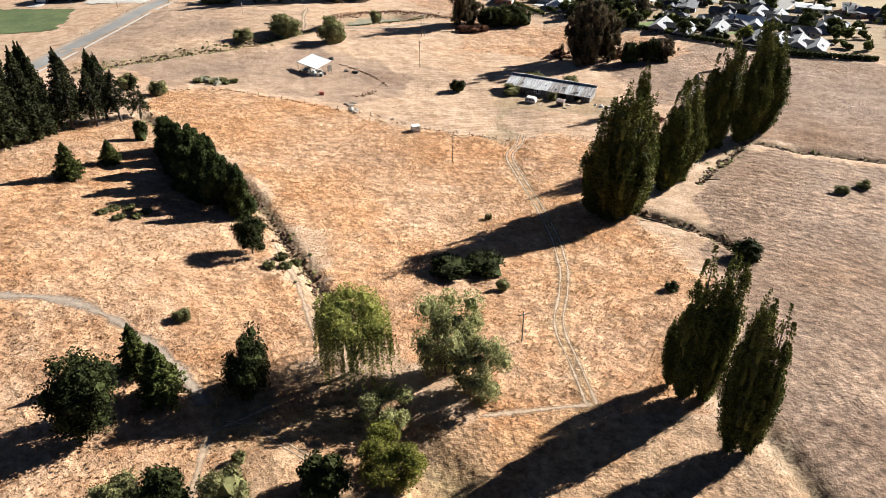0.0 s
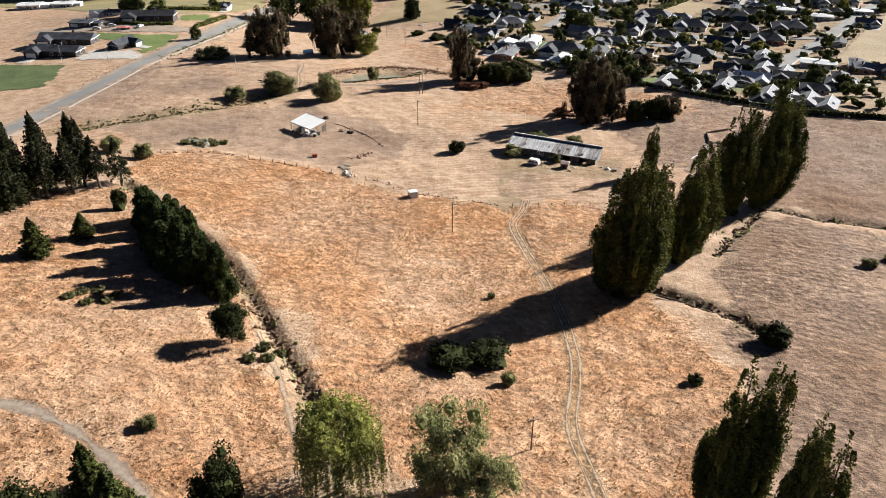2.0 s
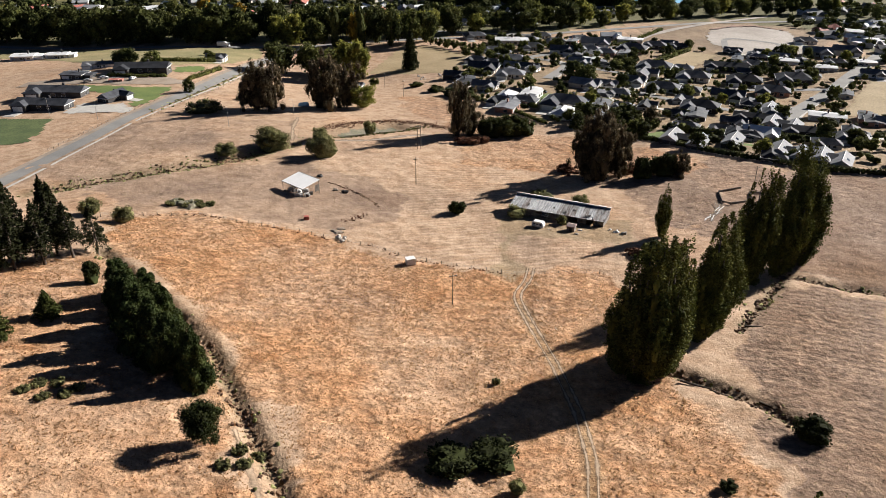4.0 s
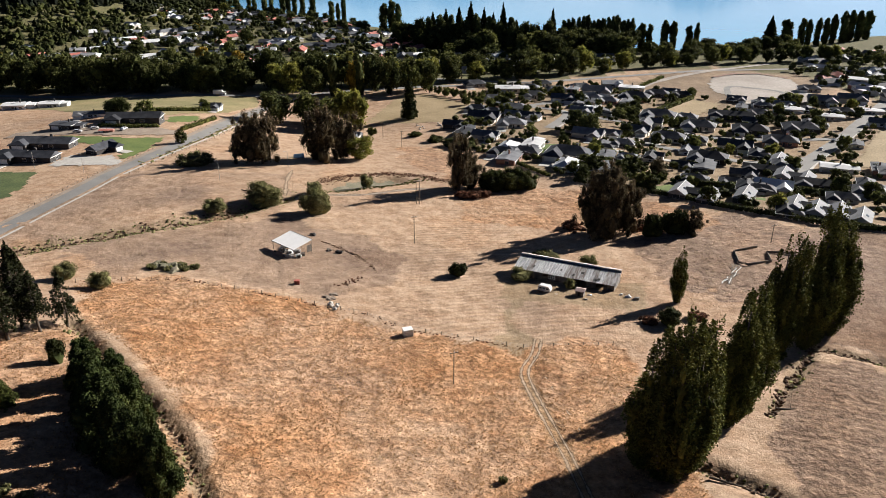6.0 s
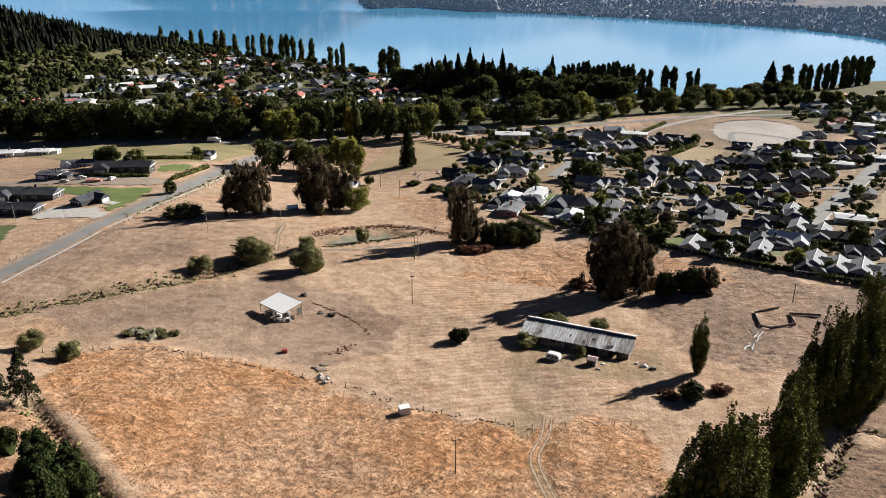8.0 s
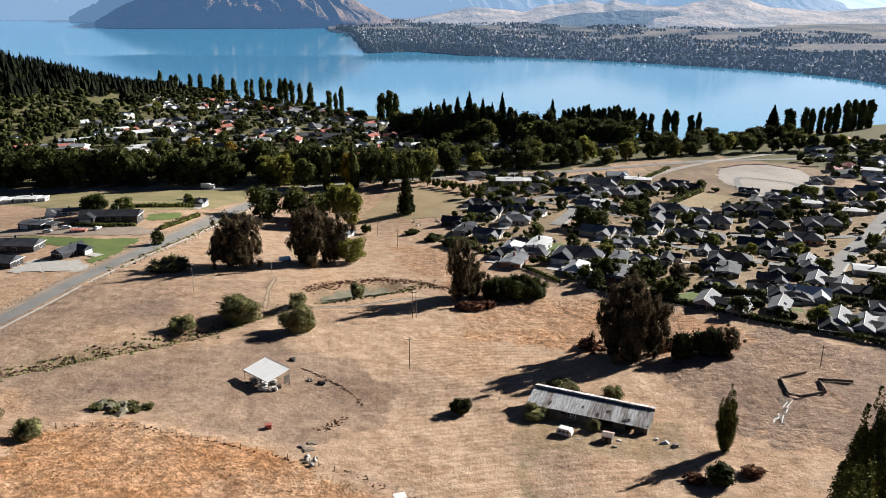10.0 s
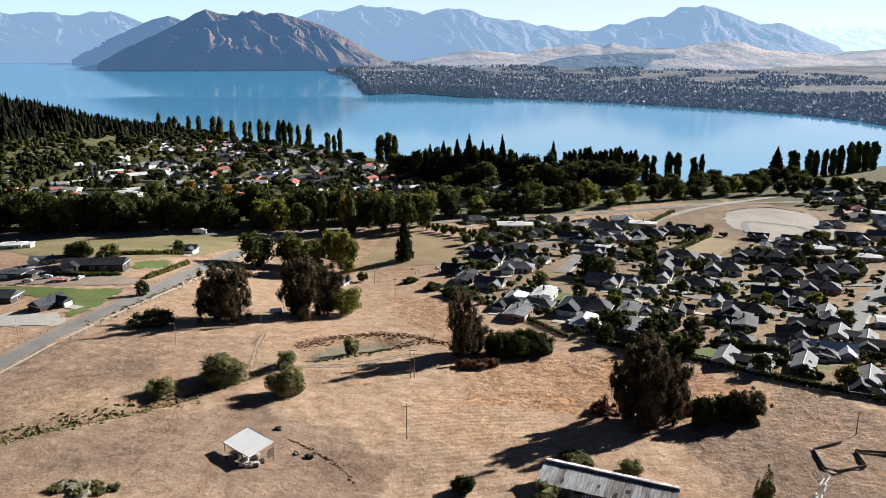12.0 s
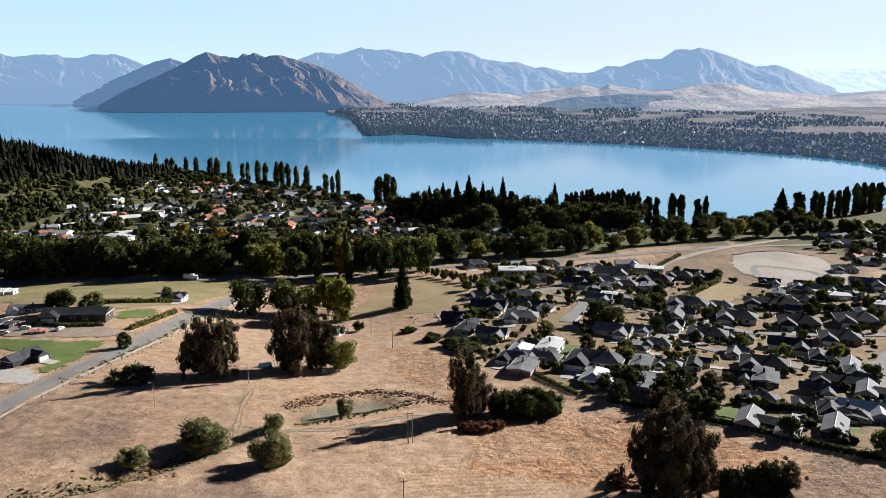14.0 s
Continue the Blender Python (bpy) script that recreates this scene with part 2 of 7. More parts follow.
SCRAP = mat("mixed scrap and sacks", (0.120, 0.105, 0.090), (0.315, 0.300, 0.285), 0.9, 4.0, 0.8, 0.4, 0.05)
BLUE = mat("blue tarpaulin", (0.05, 0.11, 0.20), (0.08, 0.15, 0.26), 0.8, 5.0, 0.6, 0.3, 0.05)
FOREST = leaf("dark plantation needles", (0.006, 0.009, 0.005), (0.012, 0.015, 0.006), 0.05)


def faded(m, low, high):
    """The same surface, wearing thin towards the edges of its ribbon; needs the attribute "edge", 0 at the rim and 1 in the middle."""
    f = m.copy()
    f.name = m.name + ", worn thin"
    N, L = f.node_tree.nodes, f.node_tree.links
    edge, tc, n = N.new("ShaderNodeAttribute"), N.new("ShaderNodeTexCoord"), N.new("ShaderNodeTexNoise")
    edge.attribute_name = "edge"
    n.inputs["Scale"].default_value, n.inputs["Detail"].default_value, n.inputs["Roughness"].default_value = 0.7, 6.0, 0.7
    L.new(tc.outputs["Object"], n.inputs["Vector"])
    add, r = N.new("ShaderNodeMath"), N.new("ShaderNodeMapRange")
    add.operation = "MULTIPLY_ADD"
    L.new(n.outputs[0], add.inputs[0])
    add.inputs[1].default_value = 1.6
    L.new(edge.outputs["Fac"], add.inputs[2])
    r.inputs[1].default_value, r.inputs[2].default_value = low, high
    L.new(add.outputs[0], r.inputs[0])
    L.new(r.outputs[0], N["Principled BSDF"].inputs["Alpha"])
    return f


DUST_WORN, GRAVEL_WORN = faded(DUST, 0.85, 1.75), faded(GRAVEL, 0.85, 1.75)


def land_material():
    """Dry grassland: straw, orange tussock, grey bare soil and green, mixed by the painted zones and noise."""
    m = bpy.data.materials.new("dry grassland")
    m.use_nodes = True
    nt = m.node_tree
    N, L = nt.nodes, nt.links
    bsdf = N["Principled BSDF"]
    bsdf.inputs["Roughness"].default_value, bsdf.inputs["Specular IOR Level"].default_value = 0.95, 0.1
    tc, zone, sep = N.new("ShaderNodeTexCoord"), N.new("ShaderNodeAttribute"), N.new("ShaderNodeSeparateColor")
    zone.attribute_name = "zone"
    L.new(zone.outputs["Color"], sep.inputs[0])

    def noise_at(scale, detail=5.0, rough=0.6):
        n = N.new("ShaderNodeTexNoise")
        n.inputs["Scale"].default_value, n.inputs["Detail"].default_value, n.inputs["Roughness"].default_value = scale, detail, rough
        L.new(tc.outputs["Object"], n.inputs["Vector"])
        return n.outputs[0]

    def ranged(src, lo, hi, out_lo=0.0, out_hi=1.0):
        r = N.new("ShaderNodeMapRange")
        for k, v in zip((1, 2, 3, 4), (lo, hi, out_lo, out_hi)):
            r.inputs[k].default_value = v
        L.new(src, r.inputs[0])
        return r.outputs[0]

    def math2(op, p, q, r=0.0):
        n = N.new("ShaderNodeMath")
        n.operation = op
        for k, v in enumerate((p, q, r)):
            if isinstance(v, float):
                n.inputs[k].default_value = v
            else:
                L.new(v, n.inputs[k])
        return n.outputs[0]

    def blend(f, p, q):
        n = N.new("ShaderNodeMix")
        n.data_type = "RGBA"
        L.new(f, n.inputs[0])
        for k, v in ((6, p), (7, q)):
            if isinstance(v, tuple):
                n.inputs[k].default_value = (*v, 1)
            else:
                L.new(v, n.inputs[k])
        return n.outputs[2]

    broad, mid, fine, tuft, grit = noise_at(0.035), noise_at(0.22, 6.0, 0.65), noise_at(0.9, 6.0, 0.7), noise_at(2.0, 3.0, 0.6), noise_at(5.0, 4.0, 0.7)
    tussocky = sep.outputs[0]
    hummock = math2("MULTIPLY_ADD", math2("SUBTRACT", noise_at(0.45, 3.0, 0.55), 0.5), math2("MULTIPLY_ADD", tussocky, 0.75, 0.2), 0.5)
    fine = math2("MULTIPLY_ADD", math2("SUBTRACT", fine, 0.5), math2("MULTIPLY_ADD", tussocky, 0.4, 0.6), 0.5)
    straw = blend(ranged(mid, 0.35, 0.65), (0.290, 0.190, 0.120), (0.430, 0.312, 0.218))
    orange = blend(ranged(mid, 0.3, 0.7), (0.255, 0.118, 0.050), (0.430, 0.252, 0.136))
    grey = blend(ranged(mid, 0.3, 0.7), (0.172, 0.118, 0.086), (0.252, 0.182, 0.136))
    green = blend(ranged(fine, 0.35, 0.65), (0.051, 0.060, 0.024), (0.111, 0.109, 0.046))
    orange_f = math2("MULTIPLY", sep.outputs[0], ranged(broad, 0.34, 0.60, 0.40, 1.0))
    c = blend(orange_f, straw, orange)
    c = blend(math2("MULTIPLY", sep.outputs[1], ranged(broad, 0.3, 0.6, 0.6, 1.0)), c, grey)
    c = blend(math2("MULTIPLY", ranged(sep.outputs[1], 1.0, 2.0), ranged(broad, 0.3, 0.6, 0.75, 1.0)), c, blend(ranged(mid, 0.3, 0.7), (0.135, 0.076, 0.043), (0.200, 0.123, 0.072)))
    c = blend(math2("MULTIPLY", sep.outputs[2], ranged(mid, 0.3, 0.55, 0.75, 1.0)), c, green)
    wave = N.new("ShaderNodeTexWave")
    wave.wave_type, wave.rings_direction = "RINGS", "Z"
    wave.inputs["Scale"].default_value, wave.inputs["Distortion"].default_value = 0.14, 3.0
    wave.inputs["Detail"].default_value, wave.inputs["Detail Scale"].default_value = 3.0, 0.4
    mp = N.new("ShaderNodeMapping")
    mp.inputs["Location"].default_value = (-47.0, -90.0, 0.0)
    L.new(tc.outputs["Object"], mp.inputs[0])
    L.new(mp.outputs[0], wave.inputs["Vector"])
    rows = math2("MULTIPLY", zone.outputs["Alpha"], ranged(wave.outputs[1], 0.0, 1.0, -0.15, 0.11))
    shade = math2("MULTIPLY", math2("MULTIPLY", ranged(fine, 0.28, 0.72, 0.70, 1.20), ranged(tuft, 0.3, 0.7, 0.84, 1.14)), math2("MULTIPLY", ranged(grit, 0.3, 0.7, 0.90, 1.10), ranged(hummock, 0.32, 0.68, 0.62, 1.34)))
    hsv = N.new("ShaderNodeHueSaturation")
    L.new(c, hsv.inputs["Color"])
    L.new(math2("ADD", shade, rows), hsv.inputs["Value"])
    L.new(hsv.outputs[0], bsdf.inputs["Base Color"])
    bp = N.new("ShaderNodeBump")
    bp.inputs["Strength"].default_value, bp.inputs["Distance"].default_value = 1.0, 0.36
    L.new(math2("ADD", math2("ADD", math2("ADD", math2("MULTIPLY", fine, 0.75), math2("MULTIPLY", hummock, 1.6)), math2("MULTIPLY", tuft, 0.4)), math2("MULTIPLY", grit, 0.2)), bp.inputs["Height"])
    L.new(bp.outputs[0], bsdf.inputs["Normal"])
    return m


def water_material():
    m = bpy.data.materials.new("lake water")
    m.use_nodes = True
    nt = m.node_tree
    N, L = nt.nodes, nt.links
    bsdf = N["Principled BSDF"]
    bsdf.inputs["Base Color"].default_value = (0.066, 0.280, 0.480, 1)
    bsdf.inputs["Roughness"].default_value, bsdf.inputs["IOR"].default_value = 0.09, 1.33
    tc, n1, n2 = N.new("ShaderNodeTexCoord"), N.new("ShaderNodeTexNoise"), N.new("ShaderNodeTexNoise")
    mp = N.new("ShaderNodeMapping")
    mp.inputs["Scale"].default_value = (0.4, 1.0, 1.0)
    L.new(tc.outputs["Object"], mp.inputs[0])
    n1.inputs["Scale"].default_value, n1.inputs["Detail"].default_value = 0.12, 4.0
    n2.inputs["Scale"].default_value, n2.inputs["Detail"].default_value = 0.004, 4.0
    L.new(tc.outputs["Object"], n1.inputs["Vector"])
    L.new(mp.outputs[0], n2.inputs["Vector"])
    r = N.new("ShaderNodeMapRange")
    for k, v in zip((1, 2, 3, 4), (0.4, 0.62, 0.015, 0.09)):
        r.inputs[k].default_value = v
    L.new(n2.outputs[0], r.inputs[0])
    bp = N.new("ShaderNodeBump")
    bp.inputs["Distance"].default_value = 0.5
    L.new(r.outputs[0], bp.inputs["Strength"])
    L.new(n1.outputs[0], bp.inputs["Height"])
    L.new(bp.outputs[0], bsdf.inputs["Normal"])
    return m


def hill_material(name, sunny, shady, scale, haze_glow, air):
    """Far slopes: tussock and scree broken by noise; air: haze of the sunlit air in front of them, put in as the
    surface's own glow.
    """
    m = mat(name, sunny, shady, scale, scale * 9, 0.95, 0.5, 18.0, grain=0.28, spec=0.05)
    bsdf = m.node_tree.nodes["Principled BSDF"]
    bsdf.inputs["Emission Color"].default_value, bsdf.inputs["Emission Strength"].default_value = (*air, 1), haze_glow
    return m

# ---- mesh tools ----
class Build:
    """Collects faces for one mesh."""

    def __init__(self):
        self.v, self.f = [], []

    def add(self, verts, faces):
        k = len(self.v)
        self.v += [tuple(p) for p in verts]
        self.f += [tuple(i + k for i in q) for q in faces]
        return self

    def box(self, x0, y0, z0, x1, y1, z1, m=None):
        c = [Vector((x, y, z)) for z in (z0, z1) for x, y in ((x0, y0), (x1, y0), (x1, y1), (x0, y1))]
        if m is not None:
            c = [m @ p for p in c]
        return self.add(c, [(3, 2, 1, 0), (4, 5, 6, 7), (0, 1, 5, 4), (1, 2, 6, 5), (2, 3, 7, 6), (3, 0, 4, 7)])

    def tube(self, pts, radii, n=7):
        pts = [Vector(p) for p in pts]
        rings = []
        for i, p in enumerate(pts):
            d = (pts[min(i + 1, len(pts) - 1)] - pts[max(i - 1, 0)]).normalized()
            u = d.orthogonal().normalized()
            w = d.cross(u)
            rings += [p + radii[i] * (math.cos(a) * u + math.sin(a) * w) for a in (2 * math.pi * k / n for k in range(n))]
        faces = [(i * n + k, i * n + (k + 1) % n, (i + 1) * n + (k + 1) % n, (i + 1) * n + k) for i in range(len(pts) - 1) for k in range(n)]
        faces += [tuple(range(n - 1, -1, -1)), tuple(range((len(pts) - 1) * n, len(pts) * n))]
        return self.add(rings, faces)

    def blob(self, c, r, squash=1.0, rough=0.25, seed=0, ring=7, rows=5):
        """A lumpy rounded clump."""
        rr = random.Random(seed)
        v = [(c[0], c[1], c[2] - r * squash)]
        for i in range(1, rows):
            p = math.pi * i / rows
            for k in range(ring):
                a = 2 * math.pi * (k + 0.5 * (i % 2)) / ring
                s = r * (1 + rough * (rr.random() * 2 - 1))
                v.append((c[0] + s * math.sin(p) * math.cos(a), c[1] + s * math.sin(p) * math.sin(a), c[2] - s * squash * math.cos(p)))
        v.append((c[0], c[1], c[2] + r * squash))
        f = [(0, 1 + (k + 1) % ring, 1 + k) for k in range(ring)]
        for i in range(rows - 2):
            for k in range(ring):
                a, b = 1 + i * ring + k, 1 + i * ring + (k + 1) % ring
                f.append((a, b, b + ring, a + ring))
        last, top = 1 + (rows - 2) * ring, len(v) - 1
        f += [(last + k, last + (k + 1) % ring, top) for k in range(ring)]
        return self.add(v, f)

    def mesh(self, name, material, smooth=False):
        me = bpy.data.meshes.new(name)
        me.from_pydata(self.v, [], self.f)
        me.materials.append(material)
        if smooth:
            me.shade_smooth()
        me.update()
        return me


def fast_mesh(name, verts, quads, material, smooth=False):
    """A mesh from arrays of points and of four-cornered faces."""
    me = bpy.data.meshes.new(name)
    verts, quads = np.asarray(verts, np.float32), np.asarray(quads, np.int32)
    n = quads.shape[1]
    me.vertices.add(len(verts))
    me.vertices.foreach_set("co", verts.ravel())
    me.loops.add(quads.size)
    me.loops.foreach_set("vertex_index", quads.ravel())
    me.polygons.add(len(quads))
    me.polygons.foreach_set("loop_start", np.arange(0, quads.size, n, dtype=np.int32))
    me.materials.append(material)
    me.update(calc_edges=True)
    if smooth:
        me.shade_smooth()
    return me


def part(name, made, material, parent, label="", smooth=False):
    """Links a mesh as one part under its thing."""
    me = made.mesh(name, material, smooth) if isinstance(made, Build) else made
    ob = new(name, me)
    ob.parent = parent
    if label:
        ob["label"] = label
    return ob


def thing(name, label, category, m=None, group="", kind=""):
    ob = new(name)
    ob.empty_display_size = 0.5
    if m is not None:
        ob.matrix_world = m
    return tagged(ob, label, category, group, kind)


def single(name, made, material, label, category, m=None, group="", kind="", smooth=False):
    me = made.mesh(name, material, smooth) if isinstance(made, Build) else made
    ob = new(name, me)
    if m is not None:
        ob.matrix_world = m
    return tagged(ob, label, category, group, kind)


def grid_faces(nx, ny):
    i, j = np.meshgrid(np.arange(nx - 1), np.arange(ny - 1))
    a = (j * nx + i).ravel()
    return np.stack([a, a + 1, a + nx + 1, a + nx], 1)


# ---- ground ----
def steps(lo, hi, fine, outer_lo, outer_hi, grow=1.07):
    mid = list(np.arange(lo, hi + fine, fine))
    up, s = [mid[-1]], fine
    while up[-1] < outer_hi:
        s = min(s * grow, 40)
        up.append(up[-1] + s)
    down, s = [mid[0]], fine
    while down[-1] > outer_lo:
        s = min(s * grow, 40)
        down.append(down[-1] - s)
    return np.array(down[:0:-1] + mid + up[1:])


FIELD_MAIN = [(-84, 200), (-66, 182), (-44, 156), (-30, 130), (-20, 108), (-10, 98), (6, 82), (40, 86), (50, 120), (42, 150), (44, 176), (36, 205), (15, 203), (-10, 207), (-44, 224), (-74, 231), (-100, 224)]
FIELD_LEFT = [(-140, 60), (-120, 165), (-88, 198), (-68, 176), (-46, 150), (-34, 127), (-27, 108), (-22, 88), (-30, 40)]
FIELD_RIGHT = [(46, 60), (52, 120), (58, 148), (60, 168), (82, 200), (118, 186), (200, 170), (260, 60)]
YARD_GREY = [(-96, 236), (-60, 230), (-30, 226), (-20, 240), (-16, 262), (-30, 280), (-60, 288), (-92, 276), (-125, 254)]
WEST_GREY = [(-150, 255), (-112, 268), (-80, 293), (-66, 318), (-70, 350), (-100, 350), (-138, 350)]
EAST_SLOPE = [(58, 246), (90, 226), (100, 270), (122, 298), (98, 314), (66, 304), (60, 280)]
EAST_GREY = [(86, 210), (120, 190), (230, 170), (240, 260), (120, 300), (96, 270)]
MOWN = [(-10, 208), (14, 204), (34, 207), (40, 232), (12, 236), (10, 262), (30, 300), (4, 336), (-14, 300), (-16, 250)]
SHED_GREEN = [(14, 234), (50, 228), (54, 246), (14, 250), (8, 200), (16, 196)]
SCARP = [(6, 300), (30, 296), (62, 290), (95, 300), (80, 330), (40, 352), (20, 352), (-6, 420), (-30, 440), (-26, 390), (-4, 362)]

xs, ys = steps(-135, 150, 1.15, -900, 900), steps(44, 380, 1.15, -260, 1750)
gx, gy = np.meshgrid(xs, ys)
near = np.clip((420 - gy) / 80, 0, 1) * np.clip((170 - np.abs(gx)) / 30, 0, 1)
base_z = ground(gx, gy)
TRACKS = [
    ([(19, 208), (17.6, 200), (14.2, 192), (14.2, 188), (15.5, 180), (17, 172), (19.5, 159), (21.7, 142), (21.9, 127.6), (20.2, 116.7), (18.3, 109), (18.4, 102.5), (19.8, 95), (21, 86)], 1.5),
    ([(-90, 98), (-74, 99), (-67, 100), (-61, 99), (-54, 96), (-47, 91), (-41, 86), (-36, 80)], 1.6),
    ([(-36, 128), (-29, 114), (-25, 103), (-23, 97)], 0.9),
    ([(-32, 78), (-29, 79), (-24, 74), (-19, 71)], 1.0),
    ([(-33, 62), (-34, 75), (-31, 79), (-27, 82)], 0.9),
    ([(4, 82), (12, 84), (21, 86)], 0.8),
    ([(-62, 319), (-36, 327), (-21, 340), (-7, 345)], 1.8),
    ([(-65, 319), (-69, 341), (-71, 362)], 1.2),
]
trackness = np.zeros_like(gx)
main_track = np.exp(-(line_distance(gx, gy, TRACKS[0][0]) / 1.8) ** 4)
for pts, wide in TRACKS:
    trackness = np.maximum(trackness, np.exp(-(line_distance(gx, gy, pts) / (wide * 1.3)) ** 4))
rough_ground = (fbm(gx / 2.3, gy / 2.3, 3, 3) - 0.5) * 0.55 + (fbm(gx / 14, gy / 14, 9, 3) - 0.5) * 1.1
land_z = base_z + near * rough_ground * (1 - 0.9 * trackness)
wx, wy = gx + (fbm(gx / 9, gy / 9, 21, 3) - 0.5) * 14, gy + (fbm(gx / 9, gy / 9, 31, 3) - 0.5) * 14
NEAR_BANK = [(-70, 10), (-60, 60), (-34, 64), (-26, 88), (0, 82), (22, 86), (40, 84), (56, 60), (70, 10)]
zone = np.zeros(gx.shape + (4,), np.float32)
for poly, orange_, grey_, green_, rows_ in ((FIELD_MAIN, 1.0, 0, 0, 0), (FIELD_LEFT, 0.85, 0, 0, 0), (NEAR_BANK, 0.9, 0.3, 0.15, 0), (FIELD_RIGHT, 0.75, 1.4, 0, 1.0), (YARD_GREY, 0, 0.85, 0, 0),
                                          (WEST_GREY, 0, 0.6, 0, 0), (EAST_GREY, 0.3, 1.5, 0, 0.2), (EAST_SLOPE, 0.7, 1.0, 0, 0.2), (MOWN, 0, 0.1, 0, 0.7), (SHED_GREEN, 0, 0, 0.35, 0.2), (SCARP, 0.8, 0.2, 0, 0)):
    zone[inside(wx, wy, poly)] = (orange_, grey_, green_, rows_)
GARDENS = [(-6, 452), (34, 374), (50, 361), (84, 339), (112, 313), (170, 290), (280, 400), (340, 580), (250, 570), (180, 590), (146, 620), (120, 650), (20, 650), (18, 560), (-2, 520)]
TOWN = [(-900, 590), (-280, 590), (-140, 600), (-60, 625), (20, 660), (110, 690), (150, 740), (240, 760), (300, 700), (285, 560), (420, 560), (900, 700), (900, 1500), (-900, 1700)]
SITE_EDGE = [(110, 600), (146, 620), (180, 590), (215, 562), (250, 572), (290, 640), (300, 700), (270, 760), (200, 740), (150, 690)]
zone[inside(wx, wy, SITE_EDGE)] = (0, 0.9, 0.25, 0)
for poly in (GARDENS, TOWN):
    zone[inside(wx, wy, poly)] = (0, 0.3, 0.95 if poly is TOWN else 0.38, 0)
zone[..., 1] = np.clip(zone[..., 1] + (fbm(gx / 20, gy / 26, 41, 4) - 0.52) * 1.6 * (zone[..., 2] < 0.5), 0, 2)
zone[..., 0] = np.clip(zone[..., 0] + (fbm(gx / 16, gy / 20, 47, 4) - 0.5) * 1.1 * (zone[..., 2] < 0.5), 0, 1)
zone[..., 2] = np.maximum(zone[..., 2], 0.32 * main_track * (gy < 190))
for pts, depth, wide in DITCHES:
    damp = np.exp(-(line_distance(gx, gy, pts) / (wide * 1.4)) ** 2)
    zone[..., 2] = np.maximum(zone[..., 2], 0.7 * damp * fbm(gx / 5, gy / 5, 17, 3))
    zone[..., 1] = np.maximum(zone[..., 1], 0.3 * damp)
land_mesh = fast_mesh("ground", np.stack([gx, gy, land_z], -1).reshape(-1, 3), grid_faces(len(xs), len(ys)), land_material(), True)
zone_layer = land_mesh.color_attributes.new("zone", "FLOAT_COLOR", "POINT")
zone_layer.data.foreach_set("color", zone.reshape(-1))
tagged(new("ground", land_mesh), "rolling dry grassland in straw and orange tussock with worn patches", "ground", kind="structure")


def rough_at(x, y):
    """The ground with its unevenness."""
    n = np.clip((420 - y) / 80, 0, 1) * np.clip((170 - np.abs(x)) / 30, 0, 1)
    return ground(x, y) + n * ((fbm(x / 2.3, y / 2.3, 3, 3) - 0.5) * 0.55 + (fbm(x / 14, y / 14, 9, 3) - 0.5) * 1.1)


# ---- lake, far shore and mountains ----
def lake_level(y):
    return np.interp(y, [0, 2400, 3500, 4900], [LAKE, LAKE, -14.0, 33.0])


lx, ly = np.linspace(-3600, 3600, 60), np.concatenate([np.linspace(850, 2400, 20), np.linspace(2450, 4850, 60)])
qx, qy = np.meshgrid(lx, ly)
water = fast_mesh("lake", np.stack([qx, qy, lake_level(qy)], -1).reshape(-1, 3), grid_faces(len(lx), len(ly)), water_material(), True)
tagged(new("lake", water), "calm blue lake with faint wind ripples", "lake", kind="structure")

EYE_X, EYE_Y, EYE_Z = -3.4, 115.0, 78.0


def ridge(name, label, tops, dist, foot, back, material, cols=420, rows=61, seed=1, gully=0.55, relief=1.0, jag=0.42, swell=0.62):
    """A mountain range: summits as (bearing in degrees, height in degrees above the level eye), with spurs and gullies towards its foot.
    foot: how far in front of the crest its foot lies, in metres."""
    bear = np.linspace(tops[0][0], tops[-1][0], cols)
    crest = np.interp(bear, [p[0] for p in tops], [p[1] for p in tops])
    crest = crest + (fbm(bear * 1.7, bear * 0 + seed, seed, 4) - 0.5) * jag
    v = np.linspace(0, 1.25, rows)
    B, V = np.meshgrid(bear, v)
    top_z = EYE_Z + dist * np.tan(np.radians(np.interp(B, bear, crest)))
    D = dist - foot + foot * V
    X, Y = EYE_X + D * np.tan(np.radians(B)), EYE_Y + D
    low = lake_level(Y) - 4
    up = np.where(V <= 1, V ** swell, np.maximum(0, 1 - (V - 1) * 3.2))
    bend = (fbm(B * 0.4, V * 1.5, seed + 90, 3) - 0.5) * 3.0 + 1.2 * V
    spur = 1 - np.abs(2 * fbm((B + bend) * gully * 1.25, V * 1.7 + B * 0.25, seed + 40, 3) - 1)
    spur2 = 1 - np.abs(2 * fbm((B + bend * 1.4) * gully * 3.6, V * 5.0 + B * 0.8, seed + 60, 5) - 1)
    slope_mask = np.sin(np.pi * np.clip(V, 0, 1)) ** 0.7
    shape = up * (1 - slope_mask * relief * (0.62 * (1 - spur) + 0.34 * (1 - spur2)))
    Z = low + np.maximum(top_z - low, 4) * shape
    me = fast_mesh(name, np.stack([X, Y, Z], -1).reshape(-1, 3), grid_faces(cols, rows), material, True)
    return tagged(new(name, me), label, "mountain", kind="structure")


